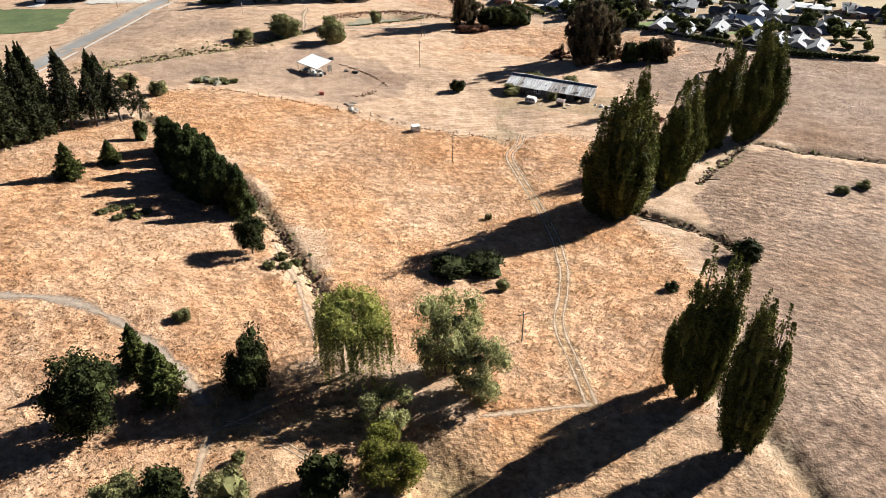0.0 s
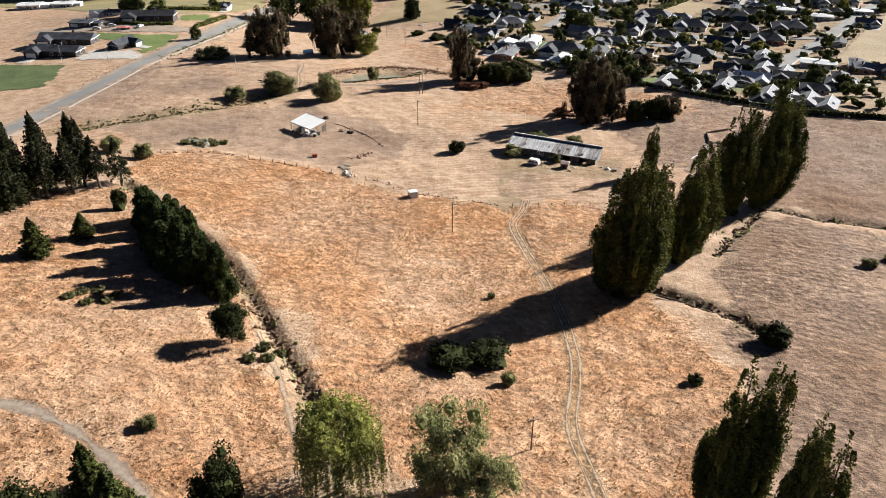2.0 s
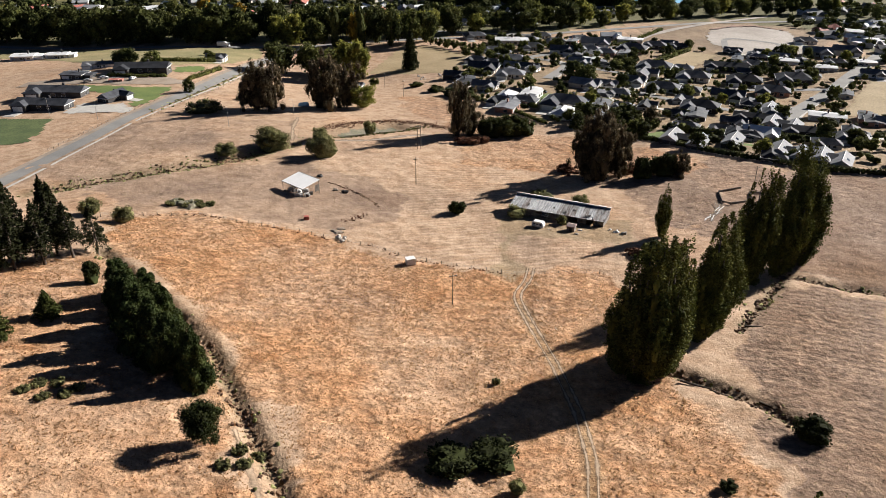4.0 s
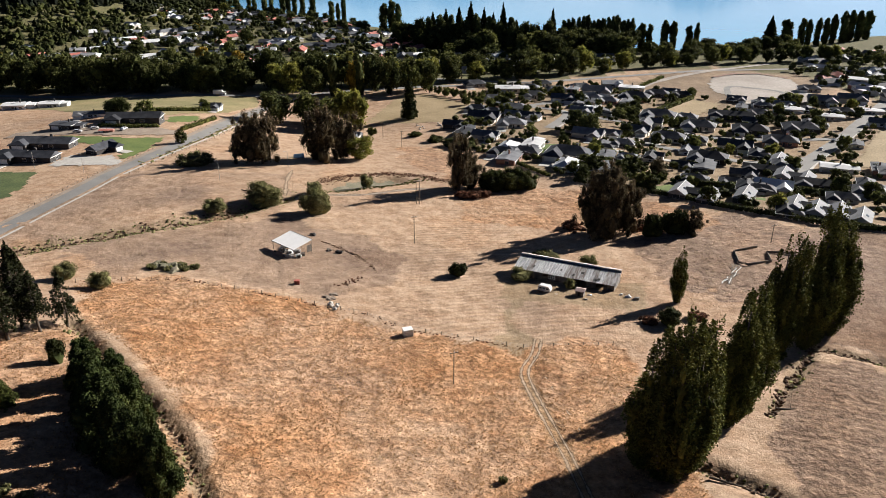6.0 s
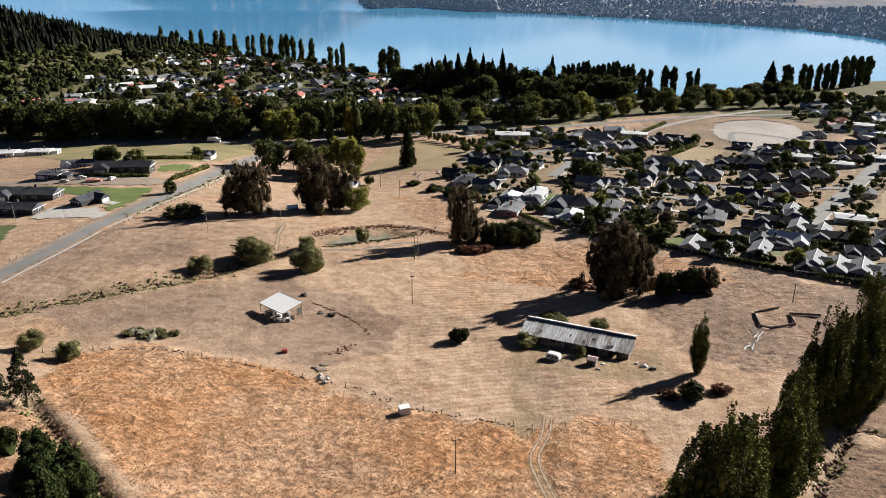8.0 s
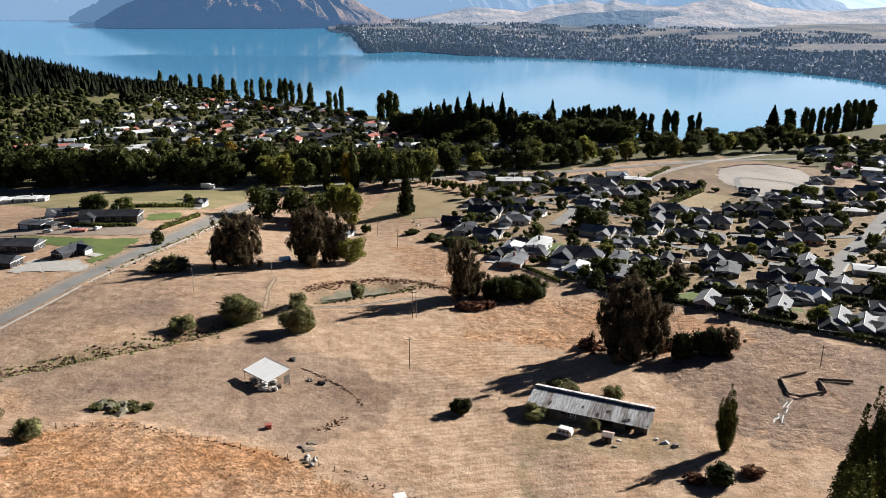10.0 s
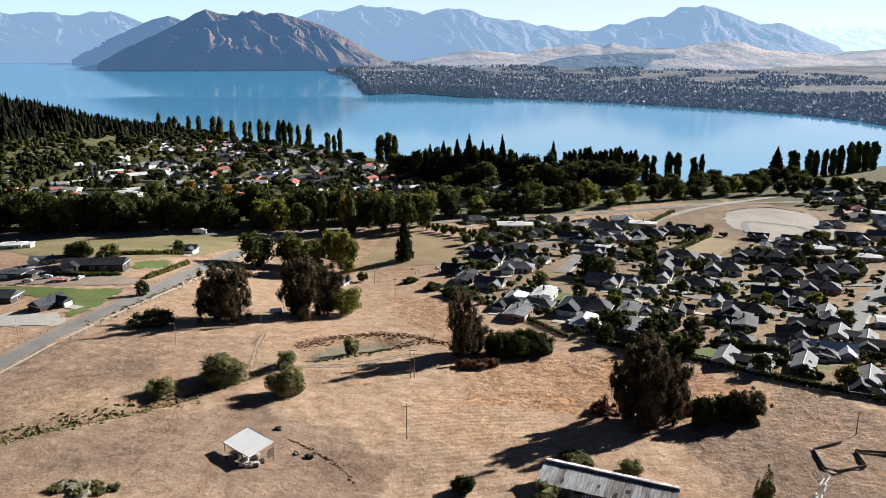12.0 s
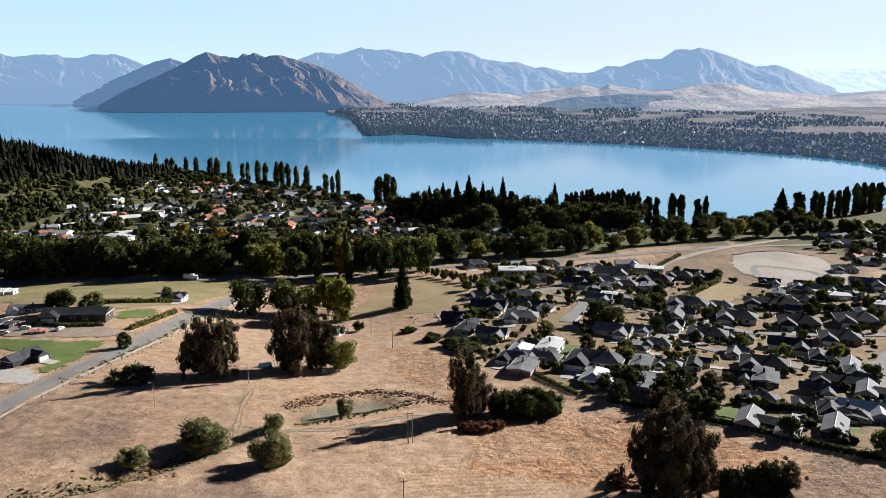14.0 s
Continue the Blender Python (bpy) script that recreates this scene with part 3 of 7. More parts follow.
# last two values: emission strength and colour that paint distance haze onto the ranges
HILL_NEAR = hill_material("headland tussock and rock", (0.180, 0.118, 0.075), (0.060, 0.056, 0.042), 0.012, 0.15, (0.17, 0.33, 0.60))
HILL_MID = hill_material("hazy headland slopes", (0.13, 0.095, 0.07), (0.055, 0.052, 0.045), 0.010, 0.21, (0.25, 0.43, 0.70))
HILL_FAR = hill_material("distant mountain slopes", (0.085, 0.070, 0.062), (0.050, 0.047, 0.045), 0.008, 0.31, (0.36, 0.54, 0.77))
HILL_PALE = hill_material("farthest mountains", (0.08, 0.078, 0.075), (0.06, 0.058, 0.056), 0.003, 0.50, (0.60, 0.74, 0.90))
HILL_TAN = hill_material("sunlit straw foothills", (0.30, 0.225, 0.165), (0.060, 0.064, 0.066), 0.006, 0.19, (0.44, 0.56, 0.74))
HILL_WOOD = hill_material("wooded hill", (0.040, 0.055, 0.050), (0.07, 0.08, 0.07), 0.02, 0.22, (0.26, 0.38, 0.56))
# across the lake, the same distance haze is mixed in as faint emission
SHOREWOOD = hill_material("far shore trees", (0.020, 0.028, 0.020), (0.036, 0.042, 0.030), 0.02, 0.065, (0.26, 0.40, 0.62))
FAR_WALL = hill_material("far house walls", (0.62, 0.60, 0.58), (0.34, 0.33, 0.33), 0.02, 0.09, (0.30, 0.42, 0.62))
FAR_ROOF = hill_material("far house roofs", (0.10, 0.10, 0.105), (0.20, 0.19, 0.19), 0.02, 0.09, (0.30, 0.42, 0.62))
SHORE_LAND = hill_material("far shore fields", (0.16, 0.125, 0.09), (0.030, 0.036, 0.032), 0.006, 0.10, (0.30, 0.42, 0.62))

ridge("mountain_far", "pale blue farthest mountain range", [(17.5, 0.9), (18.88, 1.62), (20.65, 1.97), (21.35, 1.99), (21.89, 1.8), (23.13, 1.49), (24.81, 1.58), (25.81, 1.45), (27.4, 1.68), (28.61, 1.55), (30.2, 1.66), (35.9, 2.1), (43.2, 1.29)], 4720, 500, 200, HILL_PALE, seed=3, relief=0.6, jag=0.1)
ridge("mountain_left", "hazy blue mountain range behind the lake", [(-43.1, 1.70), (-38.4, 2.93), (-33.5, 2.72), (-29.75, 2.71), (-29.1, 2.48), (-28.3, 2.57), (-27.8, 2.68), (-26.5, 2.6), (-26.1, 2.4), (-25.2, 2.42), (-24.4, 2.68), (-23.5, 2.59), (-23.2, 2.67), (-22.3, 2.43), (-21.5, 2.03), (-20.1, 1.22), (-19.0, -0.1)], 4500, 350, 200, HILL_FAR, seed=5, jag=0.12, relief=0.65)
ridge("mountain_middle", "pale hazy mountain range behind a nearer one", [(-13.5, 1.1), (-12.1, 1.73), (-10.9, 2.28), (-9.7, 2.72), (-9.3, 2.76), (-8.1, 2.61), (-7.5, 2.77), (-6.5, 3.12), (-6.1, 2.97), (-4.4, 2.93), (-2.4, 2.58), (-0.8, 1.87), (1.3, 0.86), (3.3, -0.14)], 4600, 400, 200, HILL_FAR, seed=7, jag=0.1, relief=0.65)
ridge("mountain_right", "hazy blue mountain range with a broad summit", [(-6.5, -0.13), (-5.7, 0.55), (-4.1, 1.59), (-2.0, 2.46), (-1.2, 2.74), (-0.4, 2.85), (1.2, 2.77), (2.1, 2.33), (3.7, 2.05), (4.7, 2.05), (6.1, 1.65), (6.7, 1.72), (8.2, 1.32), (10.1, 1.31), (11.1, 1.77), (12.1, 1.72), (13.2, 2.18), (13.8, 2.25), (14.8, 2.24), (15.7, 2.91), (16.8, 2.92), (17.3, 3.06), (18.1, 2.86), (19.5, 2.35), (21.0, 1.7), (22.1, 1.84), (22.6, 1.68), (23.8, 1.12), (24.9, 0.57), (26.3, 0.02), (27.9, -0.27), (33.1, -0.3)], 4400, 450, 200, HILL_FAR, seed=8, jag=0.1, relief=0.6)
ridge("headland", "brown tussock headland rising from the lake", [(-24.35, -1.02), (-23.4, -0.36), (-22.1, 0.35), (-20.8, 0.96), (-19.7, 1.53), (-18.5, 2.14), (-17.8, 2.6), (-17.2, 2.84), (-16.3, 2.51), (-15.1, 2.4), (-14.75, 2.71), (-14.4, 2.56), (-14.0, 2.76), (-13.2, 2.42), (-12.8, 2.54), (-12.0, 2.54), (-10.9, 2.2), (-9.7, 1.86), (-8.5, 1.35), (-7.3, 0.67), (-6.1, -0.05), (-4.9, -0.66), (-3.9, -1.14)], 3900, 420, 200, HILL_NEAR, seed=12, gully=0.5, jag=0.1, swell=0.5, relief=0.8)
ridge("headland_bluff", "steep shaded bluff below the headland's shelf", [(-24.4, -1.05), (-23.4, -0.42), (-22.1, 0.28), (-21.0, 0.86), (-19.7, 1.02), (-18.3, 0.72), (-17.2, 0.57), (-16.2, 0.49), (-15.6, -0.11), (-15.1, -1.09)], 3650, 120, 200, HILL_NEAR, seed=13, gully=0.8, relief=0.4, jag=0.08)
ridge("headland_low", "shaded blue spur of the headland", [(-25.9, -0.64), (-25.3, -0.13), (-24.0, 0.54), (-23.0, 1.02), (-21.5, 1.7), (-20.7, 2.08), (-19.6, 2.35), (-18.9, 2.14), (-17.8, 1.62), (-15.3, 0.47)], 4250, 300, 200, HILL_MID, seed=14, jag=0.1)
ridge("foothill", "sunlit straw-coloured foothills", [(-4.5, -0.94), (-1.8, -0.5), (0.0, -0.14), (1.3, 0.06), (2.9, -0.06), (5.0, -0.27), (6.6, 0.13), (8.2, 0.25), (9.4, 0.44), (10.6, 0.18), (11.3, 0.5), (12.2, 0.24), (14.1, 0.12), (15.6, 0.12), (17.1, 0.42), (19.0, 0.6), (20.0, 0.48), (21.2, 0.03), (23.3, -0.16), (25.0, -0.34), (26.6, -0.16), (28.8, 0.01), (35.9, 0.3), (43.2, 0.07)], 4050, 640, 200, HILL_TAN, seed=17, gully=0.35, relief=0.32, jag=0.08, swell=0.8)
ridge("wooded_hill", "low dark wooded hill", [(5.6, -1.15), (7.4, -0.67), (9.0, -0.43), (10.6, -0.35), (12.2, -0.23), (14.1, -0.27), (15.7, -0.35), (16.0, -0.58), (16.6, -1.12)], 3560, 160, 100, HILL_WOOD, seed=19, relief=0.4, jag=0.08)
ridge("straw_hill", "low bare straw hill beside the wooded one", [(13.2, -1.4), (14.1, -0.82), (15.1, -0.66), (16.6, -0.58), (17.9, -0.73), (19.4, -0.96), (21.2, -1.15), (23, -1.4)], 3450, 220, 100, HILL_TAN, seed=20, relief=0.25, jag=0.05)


# pale sunlit haze low in the sky: an added glowing, see-through sheet behind the last mountains
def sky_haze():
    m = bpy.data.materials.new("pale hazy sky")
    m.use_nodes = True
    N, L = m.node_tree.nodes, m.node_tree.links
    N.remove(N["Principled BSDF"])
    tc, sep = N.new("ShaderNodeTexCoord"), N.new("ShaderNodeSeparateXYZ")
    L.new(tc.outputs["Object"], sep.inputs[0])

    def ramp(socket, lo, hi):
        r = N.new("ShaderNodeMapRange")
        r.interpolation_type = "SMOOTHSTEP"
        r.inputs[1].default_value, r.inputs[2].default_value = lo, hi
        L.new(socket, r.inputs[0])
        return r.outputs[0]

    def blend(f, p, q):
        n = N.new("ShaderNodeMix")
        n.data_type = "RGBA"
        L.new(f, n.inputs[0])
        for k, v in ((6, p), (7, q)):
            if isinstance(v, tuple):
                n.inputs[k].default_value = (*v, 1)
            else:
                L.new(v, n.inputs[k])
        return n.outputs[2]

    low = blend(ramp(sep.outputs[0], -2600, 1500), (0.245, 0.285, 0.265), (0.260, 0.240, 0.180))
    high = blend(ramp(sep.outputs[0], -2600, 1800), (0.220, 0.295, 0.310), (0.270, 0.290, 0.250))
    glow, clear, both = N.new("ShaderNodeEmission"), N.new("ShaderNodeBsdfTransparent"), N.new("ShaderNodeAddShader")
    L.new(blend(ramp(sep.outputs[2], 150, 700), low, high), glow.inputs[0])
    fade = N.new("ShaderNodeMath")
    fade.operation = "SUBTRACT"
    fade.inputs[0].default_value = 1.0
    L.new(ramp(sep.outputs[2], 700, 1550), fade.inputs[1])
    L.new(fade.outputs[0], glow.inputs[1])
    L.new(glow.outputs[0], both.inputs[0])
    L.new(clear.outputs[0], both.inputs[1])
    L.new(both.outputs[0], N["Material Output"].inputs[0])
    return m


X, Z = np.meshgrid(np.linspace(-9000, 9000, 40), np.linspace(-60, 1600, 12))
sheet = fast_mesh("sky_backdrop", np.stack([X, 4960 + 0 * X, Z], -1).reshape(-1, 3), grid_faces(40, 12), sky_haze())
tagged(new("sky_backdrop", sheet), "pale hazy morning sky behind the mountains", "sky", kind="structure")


# the low far shore with its town
FAR_EDGE = ([-9, -8.6, -7.4, -6.9, -6.6, -5.8, -2.5, 1.7, 6.7, 12.3, 16.2, 20, 23.6, 27, 29.3, 48], [3350, 3239, 3150, 2800, 2538, 2347, 2400, 2263, 2153, 2011, 1891, 1783, 1669, 1533, 1407, 1000])


def far_shore():
    bear = np.linspace(-9, 48, 150)
    edge = np.interp(bear, *FAR_EDGE)
    v = np.linspace(0, 1, 40)
    B, V = np.meshgrid(bear, v)
    edge = np.interp(B, bear, edge)
    D = edge + (4100 - edge) * V
    X, Y = EYE_X + D * np.tan(np.radians(B)), EYE_Y + D
    Z = lake_level(Y) - 2 + 7 * np.clip(V * 20, 0, 1) + 10 * V + 8 * (fbm(X / 300, Y / 300, 77, 3) - 0.4) * np.clip(V * 4, 0, 1)
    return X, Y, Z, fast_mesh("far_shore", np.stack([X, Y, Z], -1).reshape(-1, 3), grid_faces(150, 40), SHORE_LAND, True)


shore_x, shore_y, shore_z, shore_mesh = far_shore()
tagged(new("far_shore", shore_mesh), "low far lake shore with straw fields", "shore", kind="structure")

# ---- trees ----
def leaf_quads(c, size, gen, flat=0.0):
    """One small bent-free leaf clump for each centre, turned at random."""
    n = len(c)
    u = gen.normal(size=(n, 3))
    u[:, 2] *= 1 - flat
    u /= np.linalg.norm(u, axis=1)[:, None] + 1e-9
    w = np.cross(u, gen.normal(size=(n, 3)))
    w /= np.linalg.norm(w, axis=1)[:, None] + 1e-9
    s = (size * gen.uniform(0.6, 1.35, n))[:, None]
    v = np.stack([c - s * u * 0.5, c + s * w * 0.32, c + s * u * 0.5, c - s * w * 0.32], 1)
    return v.reshape(-1, 3), np.arange(n * 4).reshape(-1, 4)


def shell(gen, n, c, r, squash):
    d = gen.normal(size=(n, 3))
    d /= np.linalg.norm(d, axis=1)[:, None]
    return c + d * np.array([1, 1, squash]) * (r * gen.uniform(0.78, 1.12, n))[:, None]


def crown(kind, h, r, n, size, gen):
    """Leaf centres, lumps for the inner mass, and limbs of a crown."""
    pts, lumps, limbs = [], [], []
    if kind == "poplar":
        k = 16
        for i in range(k):
            a, o = gen.uniform(0, 6.28), (0 if i == 0 else r * gen.uniform(0.3, 0.85))
            zb, zt = h * gen.uniform(0.0, 0.05), h * (1.0 if i == 0 else gen.uniform(0.58, 0.98) * (1 - 0.16 * o / r))
            spray = gen.integers(0, 15, n // k)
            t = np.clip(gen.beta(1.2, 1.1, 15)[spray] + gen.normal(0, 0.028, n // k), 0, 1)
            spread = o * np.clip(t * 1.9, 0, 1) ** 0.75 * (1 - 0.25 * t)
            rad = r * 0.34 * np.clip(np.sin(np.pi * np.clip(t * 0.8 + 0.18, 0, 1)), 0.05, 1) ** 0.6 * gen.uniform(0.75, 1.25, len(t))
            ph, q = gen.uniform(0, 6.28, 15)[spray] + gen.normal(0, 0.9, len(t)), np.sqrt(gen.uniform(0.2, 1.25, len(t)))
            pts.append(np.stack([spread * math.cos(a) + rad * q * np.cos(ph), spread * math.sin(a) + rad * q * np.sin(ph), zb + (zt - zb) * t], 1))
            for s in np.linspace(0.12, 0.70, 6):
                sp = o * min(s * 1.9, 1) ** 0.75 * (1 - 0.25 * s)
                lumps.append(((sp * math.cos(a), sp * math.sin(a), zb + (zt - zb) * s), r * 0.13 * math.sin(math.pi * (s * 0.9 + 0.05)), 3.0))
            limbs.append([(0, 0, zb * 0.4), (o * 0.7 * math.cos(a), o * 0.7 * math.sin(a), zb + 0.3 * (zt - zb)), (o * math.cos(a) * 0.8, o * math.sin(a) * 0.8, zt * 0.8)])
    elif kind == "column":
        for i in range(13):
            f = (i + 0.5) / 13
            rad = r * 0.62 * math.sin(math.pi * min(f * 0.86 + 0.10, 1)) ** 0.45 * gen.uniform(0.85, 1.12)
            c = np.array([gen.normal(0, r * 0.16), gen.normal(0, r * 0.16), h * (0.05 + 0.89 * f)])
            pts.append(shell(gen, n // 13, c, rad, 1.7))
            lumps.append((tuple(c), rad * 0.85, 1.7))
        limbs.append([(0, 0, 0.05 * h), (0.2, 0, 0.3 * h)])
    elif kind in ("pine", "bare_pine"):
        levels = 17
        z0 = 0.06 if kind == "pine" else 0.26
        for i in range(levels):
            f = i / (levels - 1)
            z = h * (z0 + (0.97 - z0) * f)
            arms = 8 if kind == "pine" else 6
            for j in range(arms):
                if kind == "bare_pine" and gen.uniform() < 0.32:
                    continue
                a = 6.28 * (j + gen.uniform(-0.3, 0.3)) / arms + i * 0.7
                length = r * (1 - f) ** (0.75 if kind == "pine" else 0.6) * gen.uniform(0.65, 1.12) + 0.03 * h * (1 - f)
                m = max(6, int(n / (levels * arms) * (1.6 - 1.2 * f)))
                t = gen.uniform(0.12, 1, m) ** 0.7
                rise = (0.22 if kind == "pine" else -0.05) * length * t - (0.2 if kind == "pine" else 0.3) * length * t * t
                wide = 0.22 * length * (1.15 - t)
                ph = gen.normal(0, 1, m) * wide
                pts.append(np.stack([length * t * math.cos(a) - ph * math.sin(a), length * t * math.sin(a) + ph * math.cos(a), z + rise + gen.normal(0, 0.018 * h, m)], 1))
                limbs.append([(0, 0, z), (length * 0.8 * math.cos(a), length * 0.8 * math.sin(a), z + 0.02 * length)]) if j % 2 == 0 else None
            if kind == "pine":
                lumps.append(((0, 0, z), max(0.1, r * 0.55 * (1 - f) ** 0.8), 0.6))
    elif kind == "gum":
        stems = [(gen.uniform(0, 6.28), r * (0.1 if j == 0 else gen.uniform(0.25, 0.8)), h * (1.0 if j == 0 else gen.uniform(0.62, 0.97))) for j in range(7)]
        m = 90
        for i in range(m):
            a, o, top = stems[i % 7]
            f = 0.08 + 0.92 * gen.uniform() ** 0.85
            spread = r * (0.36 - 0.20 * f)
            c = np.array([o * f ** 0.8 * math.cos(a), o * f ** 0.8 * math.sin(a), top * f * 0.97]) + np.append(gen.normal(0, spread, 2), 0)
            lr = r * gen.uniform(0.12, 0.25) * (1.25 - 0.6 * f)
            spray = shell(gen, n // m, c, lr, 1.7)
            pts.append(spray + np.append(gen.normal(0, 0.12 * lr, (1, 2)), [[gen.normal(0, 0.2)]], 1))
            lumps.append((tuple(c), lr * 0.62, 1.6))
        for a, o, top in stems:
            limbs.append([(0, 0, 0.02 * h), (o * 0.45 * math.cos(a), o * 0.45 * math.sin(a), 0.35 * top), (o * 0.8 * math.cos(a), o * 0.8 * math.sin(a), 0.72 * top), (o * math.cos(a), o * math.sin(a), 1.0 * top)])
    elif kind == "conifer":
        m = 46
        for i in range(m):
            f = gen.uniform() ** 1.25 * 0.9
            a, q = gen.uniform(0, 6.28), r * (1 - f) ** 0.7 * math.sqrt(gen.uniform(0.15, 0.75))
            c = np.array([q * math.cos(a), q * math.sin(a), h * (0.05 + 0.9 * f)])
            lr = r * gen.uniform(0.26, 0.4) * (1 - 0.62 * f)
            pts.append(shell(gen, n // m, c, lr, 1.25))
            lumps.append((tuple(c), lr * 0.75, 1.2))
        for k in range(5):
            a, q, z = gen.uniform(0, 6.28), r * gen.uniform(0, 0.45), h * gen.uniform(0.6, 0.92)
            t = gen.uniform(0, 1, 60)
            pts.append(np.stack([q * math.cos(a) + gen.normal(0, 0.12 * r, 60) * (1.1 - t), q * math.sin(a) + gen.normal(0, 0.12 * r, 60) * (1.1 - t), z - 0.15 * h + 0.2 * h * t], 1))
        limbs.append([(0, 0, 0.05 * h), (0.1, 0, 0.5 * h)])
    else:
        dome, low, m = {"broad": (0.49, 0.49, 40), "willow": (0.36, 0.60, 26), "clump": (0.46, 0.44, 30), "bush": (0.50, 0.46, 18), "round": (0.51, 0.50, 28), "low": (0.5, 0.42, 34)}[kind]
        per = n // m
        for i in range(m):
            d = gen.normal(size=3)
            d /= np.linalg.norm(d)
            if kind == "willow" and d[2] < 0:
                d[2] *= -0.5
            q = gen.uniform(0.45, 0.78) if kind != "clump" else gen.uniform(0.48, 0.9)
            c = np.array([d[0] * r * q, d[1] * r * q, h * low + d[2] * h * dome * q * 1.02])
            lr = r * gen.uniform(0.26, 0.40) * (0.66 if kind == "low" else 0.86 if kind == "broad" else 0.82 if kind == "clump" else 1)
            sq = min(1.3, max(0.75, h * dome / r * 0.85))
            pts.append(shell(gen, per if kind != "willow" else per // 2, c, lr, sq))
            lumps.append((tuple(c), lr * (0.5 if kind == "willow" else 0.55 if kind in ("broad", "clump") else 0.66), sq))
            if kind != "willow" and i % 3 == 0:
                stray = shell(gen, max(per // 6, 2), c * np.array([1.1, 1.1, 1.03]), lr * 1.1, sq)
                pts.append(stray)
            if kind == "willow":
                for j in range(13):
                    s = shell(gen, 1, c, lr, 1.0)[0]
                    hang = gen.uniform(0.2, 0.66) * h
                    t = np.linspace(0, 1, max(per // 11, 6))
                    out = 1 + 0.12 * np.sqrt(t)
                    pts.append(np.stack([s[0] * out + gen.normal(0, 0.1, len(t)), s[1] * out + gen.normal(0, 0.1, len(t)), np.maximum(s[2] - hang * t, 0.4)], 1))
            if i % 2 == 0 and kind not in ("bush", "low"):
                limbs.append([(0, 0, h * 0.12), tuple(c * np.array([0.45, 0.45, 0.62])), tuple(c)])
        if kind == "low" or kind == "bush":
            lumps.append(((0, 0, h * 0.28), r * 0.7, 0.5 * h / r))
    return np.concatenate(pts), lumps, limbs


# kind: crown shape, standard height and spread, leaves, leaf size, leaf material, name, category
SPECIES = {
    "poplar": ("poplar", 28.0, 3.6, 23000, 0.40, "poplar", "poplar_tree", "tree"),
    "pine": ("pine", 11.0, 3.2, 8000, 0.4, "pine", "pine_tree", "tree"),
    "bushpine": ("conifer", 11.0, 4.0, 10000, 0.36, "hedgepine", "pine_tree", "tree"),
    "bare_pine": ("bare_pine", 20.0, 4.0, 5200, 0.60, "oldpine", "pine_tree", "tree"),
    "standpine": ("pine", 24.0, 5.6, 9000, 0.6, "oldpine", "pine_tree", "tree"),
    "fir": ("pine", 26.0, 5.4, 6000, 0.9, "dark", "fir_tree", "tree"),
    "dark": ("broad", 13.0, 5.0, 10000, 0.38, "dark", "evergreen_tree", "tree"),
    "willow": ("willow", 14.5, 6.8, 17000, 0.32, "willow", "willow_tree", "tree"),
    "olive": ("clump", 11.0, 5.0, 13000, 0.30, "olive", "willow_tree", "tree"),
    "lime": ("clump", 11.0, 5.0, 12000, 0.32, "lime", "willow_tree", "tree"),
    "gum": ("gum", 26.0, 9.0, 12600, 0.56, "gum", "gum_tree", "tree"),
    "bush": ("bush", 4.0, 3.0, 3000, 0.28, "scrub", "bush", "bush"),
    "darkbush": ("bush", 4.0, 3.0, 2200, 0.36, "dark", "bush", "bush"),
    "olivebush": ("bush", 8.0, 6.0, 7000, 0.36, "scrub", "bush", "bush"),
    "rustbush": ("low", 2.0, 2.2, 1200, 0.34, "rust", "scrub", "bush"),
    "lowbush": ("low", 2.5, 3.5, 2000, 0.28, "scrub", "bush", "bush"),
    "thicket": ("low", 8.0, 7.0, 8000, 0.42, "shade", "thicket", "bush"),
    "oak": ("round", 16.0, 7.5, 1500, 1.25, "broad", "broadleaf_tree", "tree"),
    "oakdark": ("round", 16.0, 7.5, 1700, 1.15, "shade", "broadleaf_tree", "tree"),
    "gardentree": ("round", 7.0, 3.4, 600, 0.9, "broad", "garden_tree", "tree"),
    "darkgarden": ("round", 7.0, 3.4, 700, 0.8, "shade", "garden_tree", "tree"),
    "goldtree": ("round", 9.0, 4.5, 700, 0.9, "gold", "autumn_tree", "tree"),
    "limetree": ("round", 14.0, 6.5, 1300, 1.1, "lime", "broadleaf_tree", "tree"),
    "shorepoplar": ("column", 32.0, 5.2, 2000, 1.15, "shade", "poplar_tree", "tree"),
    "shorefir": ("pine", 40.0, 8.5, 5200, 1.7, "dark", "fir_tree", "tree"),
}
PROTOTYPES, COUNTS = {}, {}


